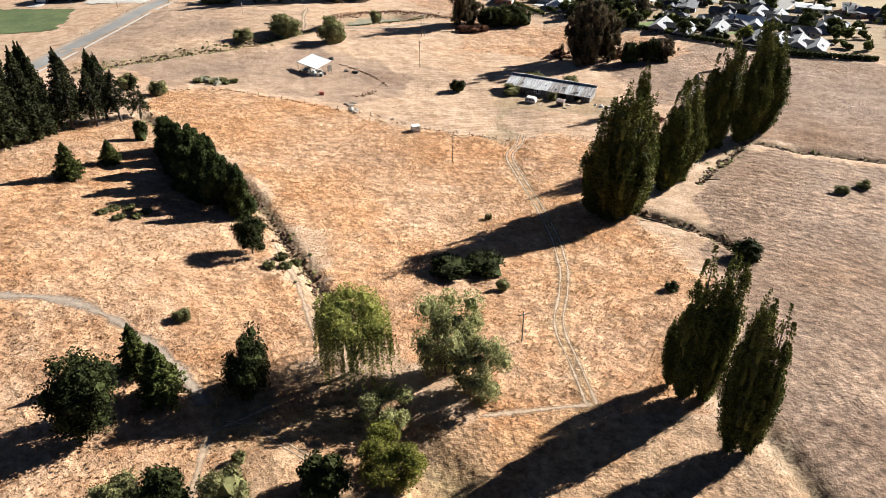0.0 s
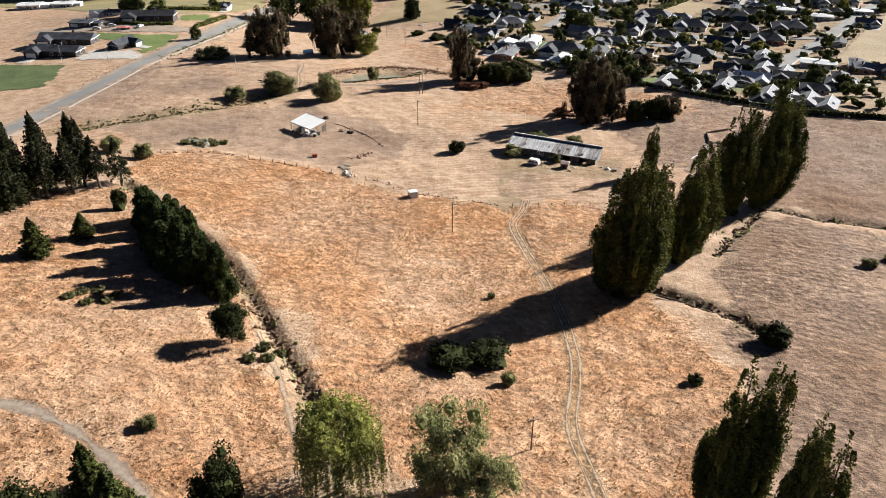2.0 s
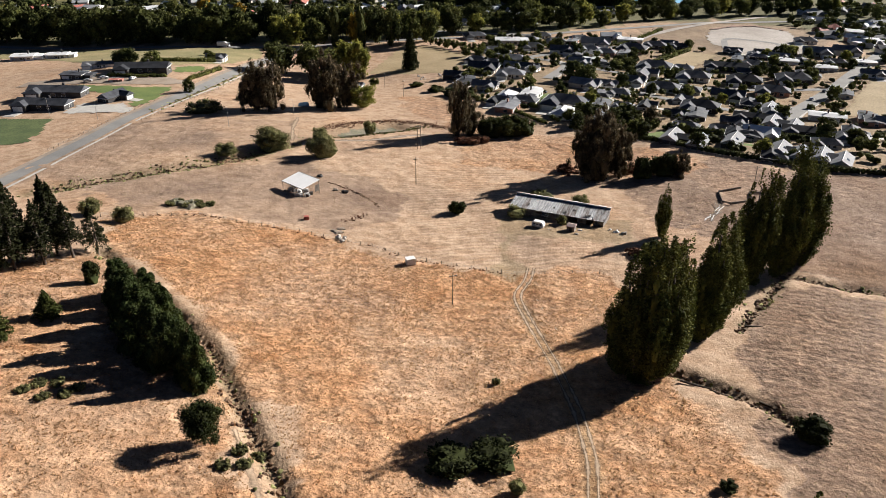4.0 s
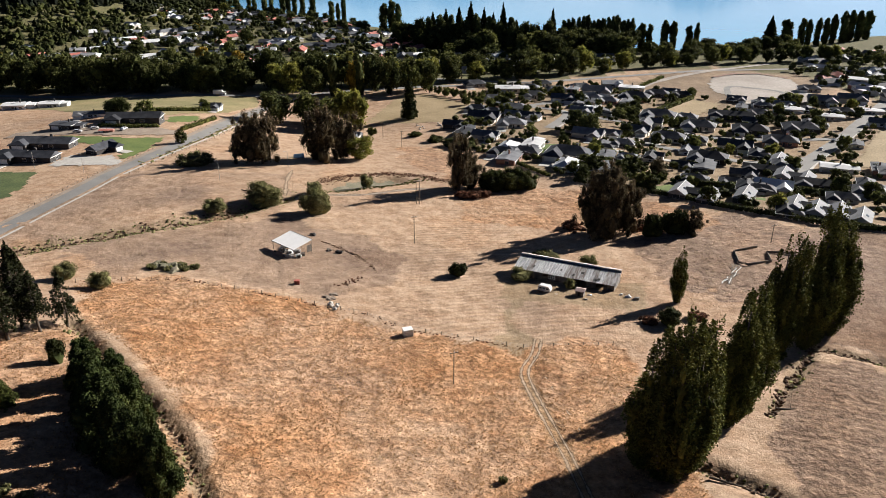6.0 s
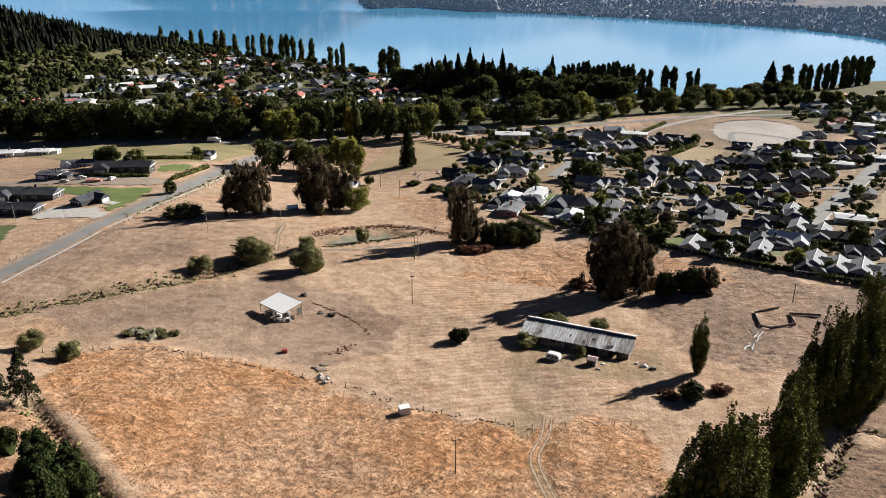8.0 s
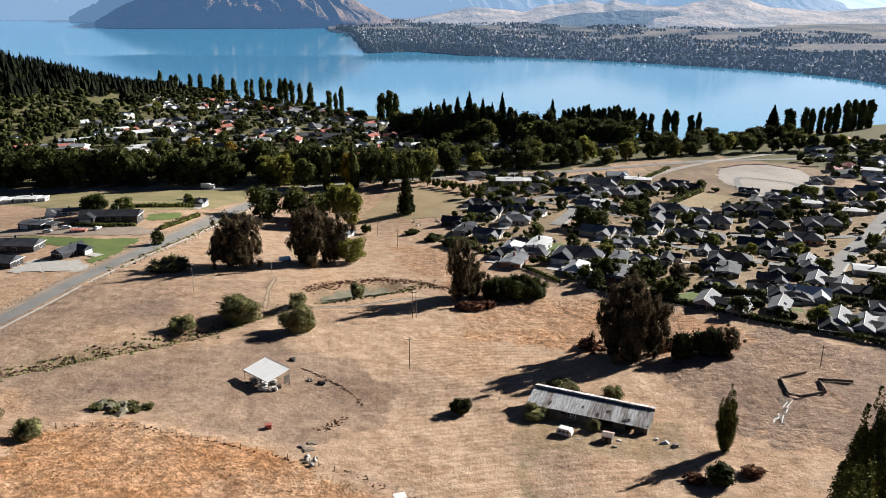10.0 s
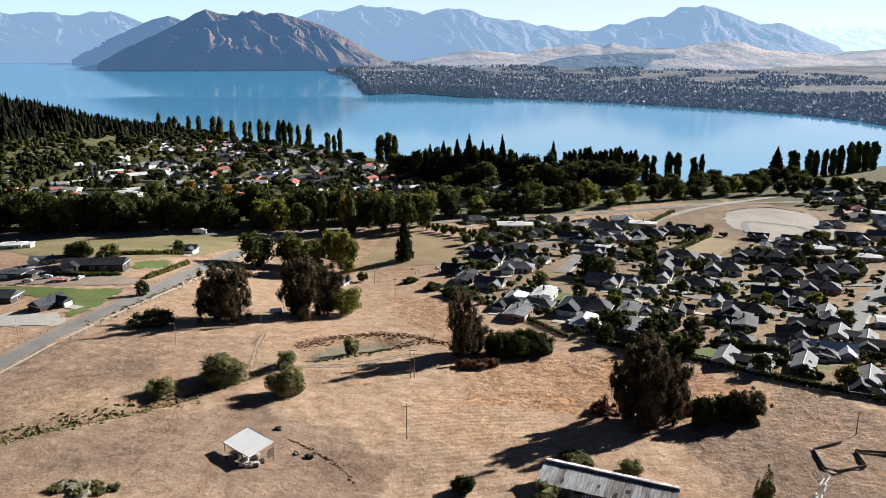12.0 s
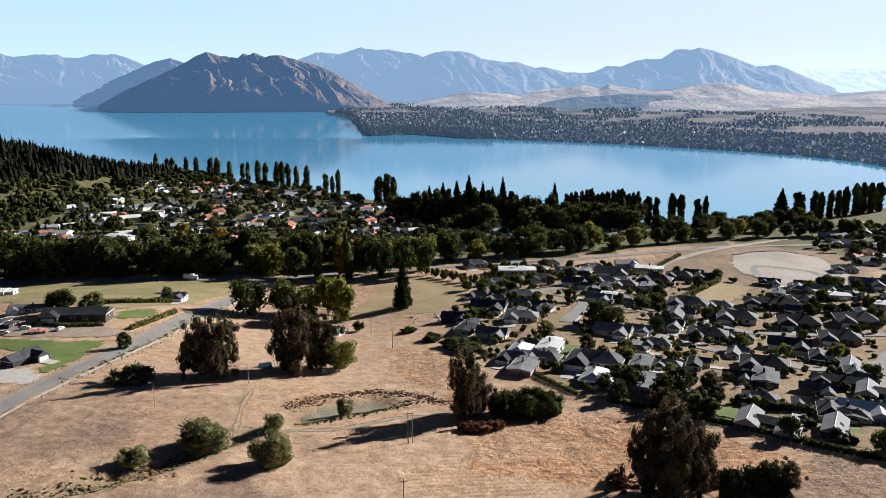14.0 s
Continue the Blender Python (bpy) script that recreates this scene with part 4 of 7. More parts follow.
def grow(kind, variant):
    shape, h, r, n, size, lf, name, category = SPECIES[kind]
    gen = np.random.default_rng(sum(map(ord, kind)) * 7 + variant * 101)
    pts, lumps, limbs = crown(shape, h, r, n, size, gen)
    wide_k, tall_k = r / np.percentile(np.hypot(pts[:, 0], pts[:, 1]), 97), h / np.percentile(pts[:, 2], 99.7)
    if shape not in ("pine", "bare_pine"):
        pts = pts * np.array([wide_k, wide_k, tall_k])
        lumps = [((c[0] * wide_k, c[1] * wide_k, c[2] * tall_k), lr * min(wide_k, 1.25), sq) for c, lr, sq in lumps]
        limbs = [[(p[0] * wide_k, p[1] * wide_k, p[2] * tall_k) for p in limb] for limb in limbs]
    tree = thing(name, "", category)
    wood = Build()
    tr = max(0.10, 0.018 * h) if shape not in ("bush", "low") else 0.07
    top = 0.9 if shape in ("pine", "bare_pine", "poplar") else 0.55
    lean = gen.normal(0, 0.01 * h, 2)
    wood.tube([(0, 0, -0.8), (0, 0, h * 0.05), (lean[0], lean[1], h * 0.3), (0, 0, h * top)], [tr * 1.45, tr * 1.1, tr * 0.75, tr * 0.15], 8)
    small = n < 2000
    for limb in limbs[::(3 if small else 1)]:
        wood.tube(limb, [tr * 0.42 / (1 + 0.7 * k) for k in range(len(limb))], 4 if small else 5)
    part("trunk", wood, BARK, tree, smooth=True)
    lump = Build()
    for k, (c, lr, sq) in enumerate(lumps):
        lump.blob(c, max(lr, 0.05), sq, 0.28, k + variant * 50, 5 if small else 7, 4 if small else 5)
    q, f = leaf_quads(pts, size, gen)
    tri = [p for p in lump.f]
    me = bpy.data.meshes.new("crown")
    verts = lump.v + [tuple(p) for p in q.tolist()]
    k0 = len(lump.v)
    me.from_pydata(verts, [], tri + (f + k0).tolist())
    me.materials.append(LEAF[lf])
    me.update()
    part("crown", me, None, tree)
    return tree


def plant(kind, x, y, h, r, label, group="", variants=2, sink=0.15, name=""):
    shape, h0, r0 = SPECIES[kind][:3]
    COUNTS[kind] = COUNTS.get(kind, 0) + 1
    key = (kind, COUNTS[kind] % variants)
    m = Matrix.Translation((x, y, gz(x, y) - sink)) @ pose(0, 0, 0, 0, 0, (x * 37 + y * 91) % 360)
    if key not in PROTOTYPES:
        tree = PROTOTYPES[key] = grow(*key)
        tree.matrix_basis = m @ Matrix.Diagonal((r / r0, r / r0, h / h0, 1))
    else:
        s = PROTOTYPES[key].scale
        tree = copy_thing(PROTOTYPES[key], m @ Matrix.Diagonal((r / r0 / s.x, r / r0 / s.y, h / h0 / s.z, 1)))
    tagged(tree, label, "", group)
    return tree


POPLAR_ROW = [
    (32.0, 157, 23.5, 3.4), (34.4, 154.6, 28.5, 3.6), (36.5, 153.6, 32, 3.3), (39.8, 156, 27.5, 3.4), (42.6, 159.6, 28.5, 3.3),
    (51.2, 171.4, 20.5, 2.8), (53.2, 172.4, 27.5, 3.2), (57.6, 177.6, 27.5, 3.4),
    (67.4, 196.2, 23.5, 2.8), (70.0, 197.8, 31.0, 2.9), (73.4, 200.4, 30.0, 3.2),
    (80.6, 205.2, 23.0, 2.8), (82.6, 207, 31.5, 3.3), (85.6, 209.4, 34.5, 3.5), (90.2, 213, 29.5, 3.6),
]
for x, y, h, r in POPLAR_ROW:
    plant("poplar", x, y, h, r * 1.22, "tall columnar poplar in a shelter row, dark green", "poplars in the shelter row", 3)
for x, y, h, r in ((35.4, 88.5, 27.5, 3.1), (38.6, 88.5, 26, 3.0), (39.3, 77.5, 27, 2.7), (41.6, 77, 26, 2.6)):
    plant("poplar", x, y, h, r, "tall columnar poplar standing apart on the slope", "poplars on the near slope", 3)
plant("poplar", 34.2, 92, 13.5, 1.8, "young slim poplar beside taller ones")
plant("poplar", 58.7, 232.5, 16.5, 2.3, "single young poplar beside the old shed")

for x, y, h, r in ((-107, 166, 26, 4.6), (-104, 171.5, 23, 4.2), (-101, 186, 19, 3.6), (-95, 192, 17.5, 3.4), (-90.8, 191, 14.5, 3.2), (-112, 175, 24, 4.4),
                   (-116, 164, 26, 4.6), (-108, 183, 22, 4), (-120, 178, 23, 4.4), (-98, 199, 17, 3.6), (-113, 190, 21, 4), (-124, 168, 25, 4.6), (-104, 177, 21, 4), (-99, 181, 18, 3.6), (-111, 169, 25, 4.4), (-95, 186, 16, 3.4),
                   (-117, 184, 23, 4.2), (-106, 194, 19, 4), (-121, 160, 26, 4.6), (-128, 178, 25, 4.6), (-103, 205, 17, 3.6), (-88, 197, 14, 3)):
    plant("standpine" if x < -102.5 else "bare_pine", x, y, h, r * (1.3 if x < -102.5 else 1.1), "tall ragged pine in a dark stand", "pines in the dark stand", 3)
for x, y, h, r in ((-70.5, 169.5, 9.5, 4.3), (-66.8, 163, 10.5, 4.0), (-62.8, 157, 12, 4.2), (-58.5, 150, 13.5, 4.5), (-54, 145.5, 13, 4.0), (-50, 142, 12.6, 3.8), (-45.7, 139.3, 11.8, 3.2), (-64, 167, 9, 3.6), (-57, 156.5, 11, 3.8)):
    plant("bushpine", x, y, h, r * 1.05, "dense bushy pine in a hedge-like row", "pines in the hedge row")
plant("pine", -83.9, 146.7, 8.6, 3.6, "young green pine alone on dry grass")
plant("pine", -79.6, 157.5, 6.2, 2.8, "small young pine on dry grass")
plant("darkbush", -79.7, 176.5, 5.6, 1.9, "small dark evergreen bush beside the pine hedge")
plant("dark", -39.1, 122.8, 8, 3.4, "round dark evergreen tree beside the ditch")
plant("dark", -30, 83, 12.5, 3.9, "dark round evergreen tree beside the track")
plant("dark", -49, 73.3, 12.5, 5.0, "dark broad evergreen tree on the near slope")
plant("pine", -47.1, 85.4, 9, 3.0, "green pine beside a dark tree")
plant("pine", -42, 80.5, 10.2, 3.8, "green pine beside a dark tree")
plant("willow", -15.9, 90.2, 14.2, 6.6, "weeping willow with hanging light green strands")
plant("olive", -1.5, 90.8, 15.5, 5.6, "grey-green willow with several rounded crowns")
plant("olive", 3.8, 87.5, 10.5, 4.4, "grey-green willow with several rounded crowns")
plant("olive", -9.4, 80.3, 7.2, 4.2, "grey-green willow in the gully")
plant("lime", -8.0, 69, 7.8, 4.8, "yellow-green willow in the gully")
plant("darkbush", -17, 66, 5.5, 3.6, "dark evergreen shrub at the gully's edge")
plant("darkbush", -36, 62, 5.5, 3.6, "dark evergreen shrub on the near bank")
plant("bush", -41, 61, 5.0, 3.2, "green leafy shrub on the near bank")
plant("bush", -28.5, 63, 5.5, 3.2, "green leafy shrub on the near bank")
plant("bush", -28.6, 70, 2.0, 1.0, "small round green shrub on bare ground")
plant("darkbush", -0.5, 124, 3.4, 4.6, "broad dark shrub lying in the poplars' shade")
plant("darkbush", 6, 126, 3.2, 4.2, "broad dark shrub lying in the poplars' shade")
plant("bush", 8.9, 119, 2.2, 1.4, "small green shrub on dry grass")
plant("darkbush", 41.8, 121.5, 1.9, 1.5, "small dark shrub on dry grass")
plant("darkbush", 61.2, 136.5, 4.4, 3.4, "dark round shrub beside the dry ditch")
plant("bush", 96, 171, 2.0, 1.9, "small green shrub on mown stubble")
plant("bush", 103, 174, 2.2, 1.9, "small green shrub on mown stubble")
plant("bush", -44.6, 98, 2.0, 1.6, "small grey-green shrub on dry grass")
for x, y in ((-66.8, 129.5), (-64, 131), (-69, 133), (-70.5, 131), (-66.5, 134), (-63, 133.5)):
    plant("lowbush", x, y, 1.3, 1.3, "low straggling green shrub on dry grass", "low shrubs on the dry slope")
for x, y in ((-33.5, 122), (-32, 119), (-35, 118), (-31, 122.5)):
    plant("lowbush", x, y, 1.4, 1.3, "low yellow-green shrub beside the ditch path", "low shrubs beside the ditch path")
plant("lowbush", 7.2, 150.5, 1.6, 0.8, "tiny shrub standing alone in dry grass")
plant("darkbush", -0.1, 251.2, 4.2, 2.9, "round dark bush on the mown paddock")
plant("bush", 18, 249, 3.6, 3.2, "bush growing against the shed wall")
plant("bush", 31.5, 242.3, 3.0, 1.8, "bush growing against the shed wall")
plant("lowbush", 27, 266, 3.2, 5.0, "low bushes behind the old shed")
plant("olivebush", 40, 262, 3.4, 3.0, "pale bush behind the old shed")
plant("darkbush", 53.2, 219, 4.0, 3.2, "dark bush in the poplar's shade")
plant("rustbush", 48, 219, 1.6, 2.4, "dry brown scrub beside the shed yard")
plant("rustbush", 61, 222, 1.8, 2.6, "dry brown scrub beside the shed yard")
plant("olivebush", -70, 306.6, 9.6, 6.8, "large rounded grey-green bush beside the gully")
plant("olivebush", -49.6, 299.3, 9.2, 5.8, "large rounded grey-green bush beside the gully")
plant("olivebush", -84, 295, 4.2, 4.4, "low rounded grey-green bush beside the gully")
plant("olivebush", -55, 322, 5.2, 3.6, "rounded bush beside the dry pond")
plant("bush", -37, 343, 5.5, 2.8, "green bush standing in the dry pond")
plant("olivebush", -92, 223, 4.0, 3.2, "rounded grey-green bush beside the pines")
plant("olivebush", -104, 228, 4.4, 3.4, "rounded grey-green bush beside the pines")
plant("gum", 0.4, 342, 25, 6.4, "dark brown-green gum tree with thin upper limbs", variants=3)
plant("gum", 4.5, 348, 15, 6, "dark brown-green gum tree beside a taller one", variants=3)
for x, y, h, r in ((14, 347, 8, 6.5), (22, 349, 8.5, 7.5), (28, 350, 7, 6)):
    plant("thicket", x, y, h, r, "wide dense green thicket beside the gum", "thickets beside the gum")
for x, y, h, r in ((50, 291, 27, 8.0), (57, 294, 21, 6.0), (46, 295, 22, 6.0)):
    plant("gum", x, y, h, r, "massive dark gum tree casting a long shadow", "gums above the shed", 3)
for x, y, h, r in ((66, 290, 8, 4), (74, 292, 9, 4.5), (80, 293, 9.5, 4.6)):
    plant("gum" if x > 78 else "darkbush", x, y, h, r, "dark shrub on the paddock's edge", "shrubs on the paddock's edge", 3)
for x, y in ((63, 298), (68, 300), (72, 299), (40, 299), (2, 333), (6, 334), (10, 336)):
    plant("rustbush", x, y, 2.6, 3.4, "russet dry scrub below the gums", "russet scrub")
plant("gum", -86.3, 373, 24.5, 8.8, "tall brown-green gum beside the road", variants=3)
plant("gum", -94, 377, 20, 7.5, "tall brown-green gum beside the road", variants=3)
plant("gum", -63, 391, 28, 9.5, "tall dark gum with bare lower trunk", variants=3)
plant("gum", -54, 397, 22, 8.5, "dark gum beside a taller one", variants=3)
plant("lime", -46, 396, 11.5, 7, "yellow-green shrub tree below the gums")
plant("lowbush", -113, 364, 5, 8, "low dark scrub on the road bank")
plant("lowbush", -105, 400, 3, 4, "low dark scrub on the road bank")
plant("fir", -30.1, 523, 27, 5.8, "dark conical fir alone on straw grass")
plant("limetree", -60.2, 500, 24, 7.5, "broad green tree with a bare trunk")
plant("gardentree", -49, 478, 5, 3.0, "small tree beside a pale cottage")
plant("oakdark", -107, 497, 19, 10, "dense grey-green tree beside the road", variants=3)
plant("oak", -90, 505, 20, 9, "dense grey-green tree beside the road", variants=3)
plant("oak", -78, 492, 19, 9, "dense grey-green tree beside the road", variants=3)
plant("limetree", -70, 515, 21, 9, "tall olive-green tree beside the road")
for x, y, h, r in ((-12, 447, 3.5, 5), (-2, 432, 4.0, 7), (3, 425, 4.2, 7), (-24, 468, 3, 4)):
    plant("thicket", x, y, h, r, "low dense green thicket on dry grass", "thickets on the dry slope")

# ---- roads, tracks and patches laid on the ground ----
def strip(name, pts, wide, material, label, lift=0.12, category="road", kind="structure", step=2.0, wobble=0.0):
    """A ribbon draped over the ground."""
    c = [Vector((*pts[0], 0))]
    for a, b in zip(pts[:-1], pts[1:]):
        a, b = Vector((*a, 0)), Vector((*b, 0))
        k = max(1, int((b - a).length / step))
        c += [a.lerp(b, i / k) for i in range(1, k + 1)]
    for _ in range(6):
        c = [c[0]] + [(c[i - 1] + 2 * c[i] + c[i + 1]) / 4 for i in range(1, len(c) - 1)] + [c[-1]]
    across = np.linspace(-0.5, 0.5, 7)
    P = []
    for i, p in enumerate(c):
        d = (c[min(i + 1, len(c) - 1)] - c[max(i - 1, 0)]).normalized()
        side = Vector((-d.y, d.x, 0))
        w = wide * (1 + wobble * (fbm(p.x / 3.0, p.y / 3.0, 51, 2) - 0.5) * 2)
        P.append([(p.x + side.x * w * s, p.y + side.y * w * s) for s in across])
    P = np.array(P)
    Z = ground(P[..., 0], P[..., 1])
    Z = Z + lift + (0.12 * (rough_at(P[..., 0], P[..., 1]) - Z) if wobble else 0.0)
    me = fast_mesh(name, np.concatenate([P, Z[..., None]], -1).reshape(-1, 3), grid_faces(7, len(c)), material, True)
    rim = me.attributes.new("edge", "FLOAT", "POINT")
    rim.data.foreach_set("value", np.tile(1 - 2 * np.abs(across), len(c)).astype(np.float32))
    return tagged(new(name, me), label, category, kind=kind)


def patch(name, poly, material, label, lift=0.12, cell=1.5, category="ground", ragged=1.0):
    """A piece of other ground with a ragged edge."""
    px, py = [p[0] for p in poly], [p[1] for p in poly]
    ax, ay = np.arange(min(px) - 2, max(px) + 3, cell), np.arange(min(py) - 2, max(py) + 3, cell)
    X, Y = np.meshgrid(ax, ay)
    keep = inside(X + (vnoise(X / 3, Y / 3, 5) - 0.5) * 3 * ragged, Y + (vnoise(X / 3, Y / 3, 6) - 0.5) * 3 * ragged, poly)
    f = grid_faces(len(ax), len(ay))
    f = f[keep.ravel()[f].all(1)]
    used, inv = np.unique(f, return_inverse=True)
    v = np.stack([X, Y, ground(X, Y) + lift], -1).reshape(-1, 3)[used]
    me = fast_mesh(name, v, inv.reshape(-1, 4), material, True)
    return tagged(new(name, me), label, category, kind="structure")


ROAD = [(-150, 230), (-146, 290), (-143, 321), (-142, 342), (-138, 373), (-132, 419), (-129, 466), (-125, 515), (-121, 545), (-118, 585)]
strip("road", ROAD, 6.5, ASPHALT, "sealed grey country road with pale edges", 0.30)
for k, off in enumerate((-4.6, 5.4)):
    strip("road_verge", [(x + off, y) for x, y in ROAD], 1.2 if k else 2.6, KERB if k else GRAVEL, "pale gravel verge along the road", 0.24, "verge")
TRACK_LABELS = ("twin-rutted dusty farm track", "grey gravel farm track", "narrow trodden path beside the ditch", "twin-rutted dusty farm track", "pale trodden path", "pale trodden path", "dusty farm track", "dusty farm track")
for k, (pts, wide) in enumerate(TRACKS):
    mt = GRAVEL_WORN if k in (1, 6) else DUST_WORN
    if k in (0, 3):
        for off in (-0.8, 0.8):
            strip("farm_track", [(x + off, y) for x, y in pts], 0.95, mt, TRACK_LABELS[k], 0.06, "track", wobble=0.8, step=1.0)
    else:
        strip("farm_track", pts, wide * 1.8, mt, TRACK_LABELS[k], 0.05, "track", wobble=0.9, step=1.0)
strip("farm_track", [(17.1, 198.7), (19.2, 185.5), (21.2, 176.2), (23, 168)], 1.0, DUST_WORN, "faint second wheel rut beside the track", 0.05, "track", wobble=0.6, step=1.0)

patch("lawn", [(-214, 414), (-210, 419), (-193, 419), (-162, 413), (-144, 417), (-143, 392), (-144.6, 376), (-147, 369), (-154, 381), (-160, 392), (-178, 400), (-190, 407)], LAWN, "large mown green lawn beside the road", 0.15)
patch("driveway", [(-176, 360), (-165, 359), (-146, 361), (-145, 367), (-148, 370), (-155, 381), (-166, 376), (-174, 382), (-177, 372)], KERB, "pale concrete driveway", 0.19)
patch("driveway", [(-230, 420), (-189, 420), (-164, 416), (-146, 422), (-138, 426), (-138, 432), (-150, 436), (-200, 436), (-230, 434)], GRAVEL, "pale gravel driveway", 0.19)
patch("vineyard", [(-240, 300), (-167.5, 312), (-168, 329), (-175, 352), (-240, 360)], VINE, "leafy green vine block", 0.15)
patch("lawn", [(-158, 450), (-160, 466), (-144, 477), (-142, 462), (-148, 452)], LAWN, "green lawn behind a house", 0.15)
patch("paddock", [(-215, 481), (-257, 520), (-330, 545), (-330, 572), (-235, 570), (-138, 579), (-128, 541), (-138, 496), (-163, 466)], GREENDRY, "dry green-tinged paddock", 0.15)
patch("paddock", [(-58, 515), (-40, 605), (-15, 600), (17, 549), (-10, 505)], STUBBLE, "dry straw paddock with a lone fir", 0.15)
patch("paddock", [(115, 525), (164, 588), (181, 571), (149, 527)], STUBBLE, "dry straw lot between houses", 0.15)
patch("paddock", [(186, 402), (256, 505), (330, 600), (420, 560), (300, 380)], STUBBLE, "dry straw paddock beyond the street", 0.15)
patch("building_site", [(189, 618), (197, 660), (212, 697), (238, 719), (258, 719), (273, 686), (262, 620), (246, 580), (221, 561), (197, 566), (195, 600)], BARE, "scraped pale earthworks of a new subdivision", 0.18, 2.0)
patch("soil_bank", [(211, 698), (238, 722), (260, 722), (276, 690), (270, 688), (256, 714), (238, 712), (214, 692)], REDSOIL, "reddish soil bank beside the earthworks", 0.7, 2.0)
strip("site_road", [(122, 605), (152, 660), (185, 700), (226, 740), (300, 790)], 7, BARE, "pale unsealed site road", 0.3)
strip("site_road", [(195, 601), (204.7, 636.6), (213.6, 647.8), (238.7, 624), (239, 606), (221, 580), (210.7, 564)], 4.5, ASPHALT, "new sealed loop road", 0.3)
patch("pond_bed", [(-51, 333), (-47, 347), (-37, 354), (-27, 359), (-24, 353), (-36, 339)], POND, "dry weedy pond bed", 0.25, 1.0)
patch("lawn", [(28, 398), (44, 412), (56, 427), (48, 434), (31, 408)], LAWN, "small green house lawn", 0.15, 1.0)
patch("lawn", [(121, 348), (136, 352), (128, 330), (115, 326)], LAWN, "green house lawn behind a hedge", 0.15, 1.0)
patch("lawn", [(78, 352), (92, 358), (100, 350), (84, 344)], LAWN, "green house lawn", 0.15, 1.0)
STREETS = [
    ([(330, 625), (284, 562), (213, 466), (178, 422), (160, 396)], 8.0), ([(178, 422), (159, 410), (139, 407), (100, 440), (70, 480)], 6.5), ([(178, 422), (151, 378), (140, 360)], 5.5),
    ([(52, 474), (62, 500), (70, 524), (61, 542), (44, 552)], 6.5), ([(70, 524), (100, 505), (139, 470), (213, 466)], 6.0), ([(44, 552), (90, 590), (122, 605)], 6.0),
    ([(-400, 640), (-250, 660), (-120, 690), (60, 660), (220, 740), (420, 760)], 8.0), ([(-250, 660), (-240, 800), (-230, 950)], 6.0),
]
for pts, wide in STREETS:
    strip("street", pts, wide, ASPHALT, "grey sealed residential street", 0.28)
    strip("footpath", [(x + wide * 0.5 + 1.2, y) for x, y in pts], 1.4, KERB, "pale concrete footpath beside the street", 0.24, "footpath")
strip("highway", [(-420, 590), (-280, 576), (-142, 582), (-118, 588), (-60, 620), (60, 662)], 7.0, ASPHALT, "shaded grey road under a belt of trees", 0.28)


# ---- houses ----
def roof_solid(b, x0, y0, x1, y1, z, rise, hip=0.0, over=0.5, along="x"):
    """A pitched roof with overhang and fascia; hip: how far the ridge's ends draw in."""
    x0, y0, x1, y1 = x0 - over, y0 - over, x1 + over, y1 + over
    if along == "x":
        r0, r1 = (x0 + hip, (y0 + y1) / 2), (x1 - hip, (y0 + y1) / 2)
    else:
        r0, r1 = ((x0 + x1) / 2, y0 + hip), ((x0 + x1) / 2, y1 - hip)
    c = [(x0, y0), (x1, y0), (x1, y1), (x0, y1)]
    v = [(x, y, z - 0.22) for x, y in c] + [(x, y, z) for x, y in c] + [(*r0, z + rise), (*r1, z + rise)]
    f = [(3, 2, 1, 0), (0, 1, 5, 4), (1, 2, 6, 5), (2, 3, 7, 6), (3, 0, 4, 7)]
    f += [(4, 5, 9, 8), (5, 6, 9), (6, 7, 8, 9), (7, 4, 8)] if along == "x" else [(4, 5, 8), (5, 6, 9, 8), (6, 7, 9), (7, 4, 8, 9)]
    return b.add(v, f)


def walls_solid(b, x0, y0, x1, y1, z, rise=0.0, along="x"):
    """Walls, with gables where rise is given."""
    b.box(x0, y0, -1.2, x1, y1, z)
    if rise:
        if along == "x":
            for x in (x0 + 0.001, x1 - 0.001):
                b.add([(x, y0, z), (x, y1, z), (x, (y0 + y1) / 2, z + rise * 0.94)], [(0, 1, 2)])
        else:
            for y in (y0 + 0.001, y1 - 0.001):
                b.add([(x0, y, z), (x1, y, z), ((x0 + x1) / 2, y, z + rise * 0.94)], [(0, 1, 2)])
    return b


def window_on(house, face, at, z, w, h, y0):
    """A framed pane on a house front or back (face -1 or 1)."""
    fr, pa = Build(), Build()
    y = y0 + face * 0.03
    fr.box(at - w / 2 - 0.08, y - 0.05, z - 0.08, at + w / 2 + 0.08, y + 0.05, z + h + 0.08)
    pa.box(at - w / 2, y - 0.07, z, at + w / 2, y + 0.07, z + h)
    win = part("window", fr, FRAME, house)
    part("pane", pa, PANE, win)


def side_window(house, face, at, z, w, h, x0):
    fr, pa = Build(), Build()
    x = x0 + face * 0.03
    fr.box(x - 0.05, at - w / 2 - 0.08, z - 0.08, x + 0.05, at + w / 2 + 0.08, z + h + 0.08)
    pa.box(x - 0.07, at - w / 2, z, x + 0.07, at + w / 2, z + h)
    win = part("window", fr, FRAME, house)
    part("pane", pa, PANE, win)


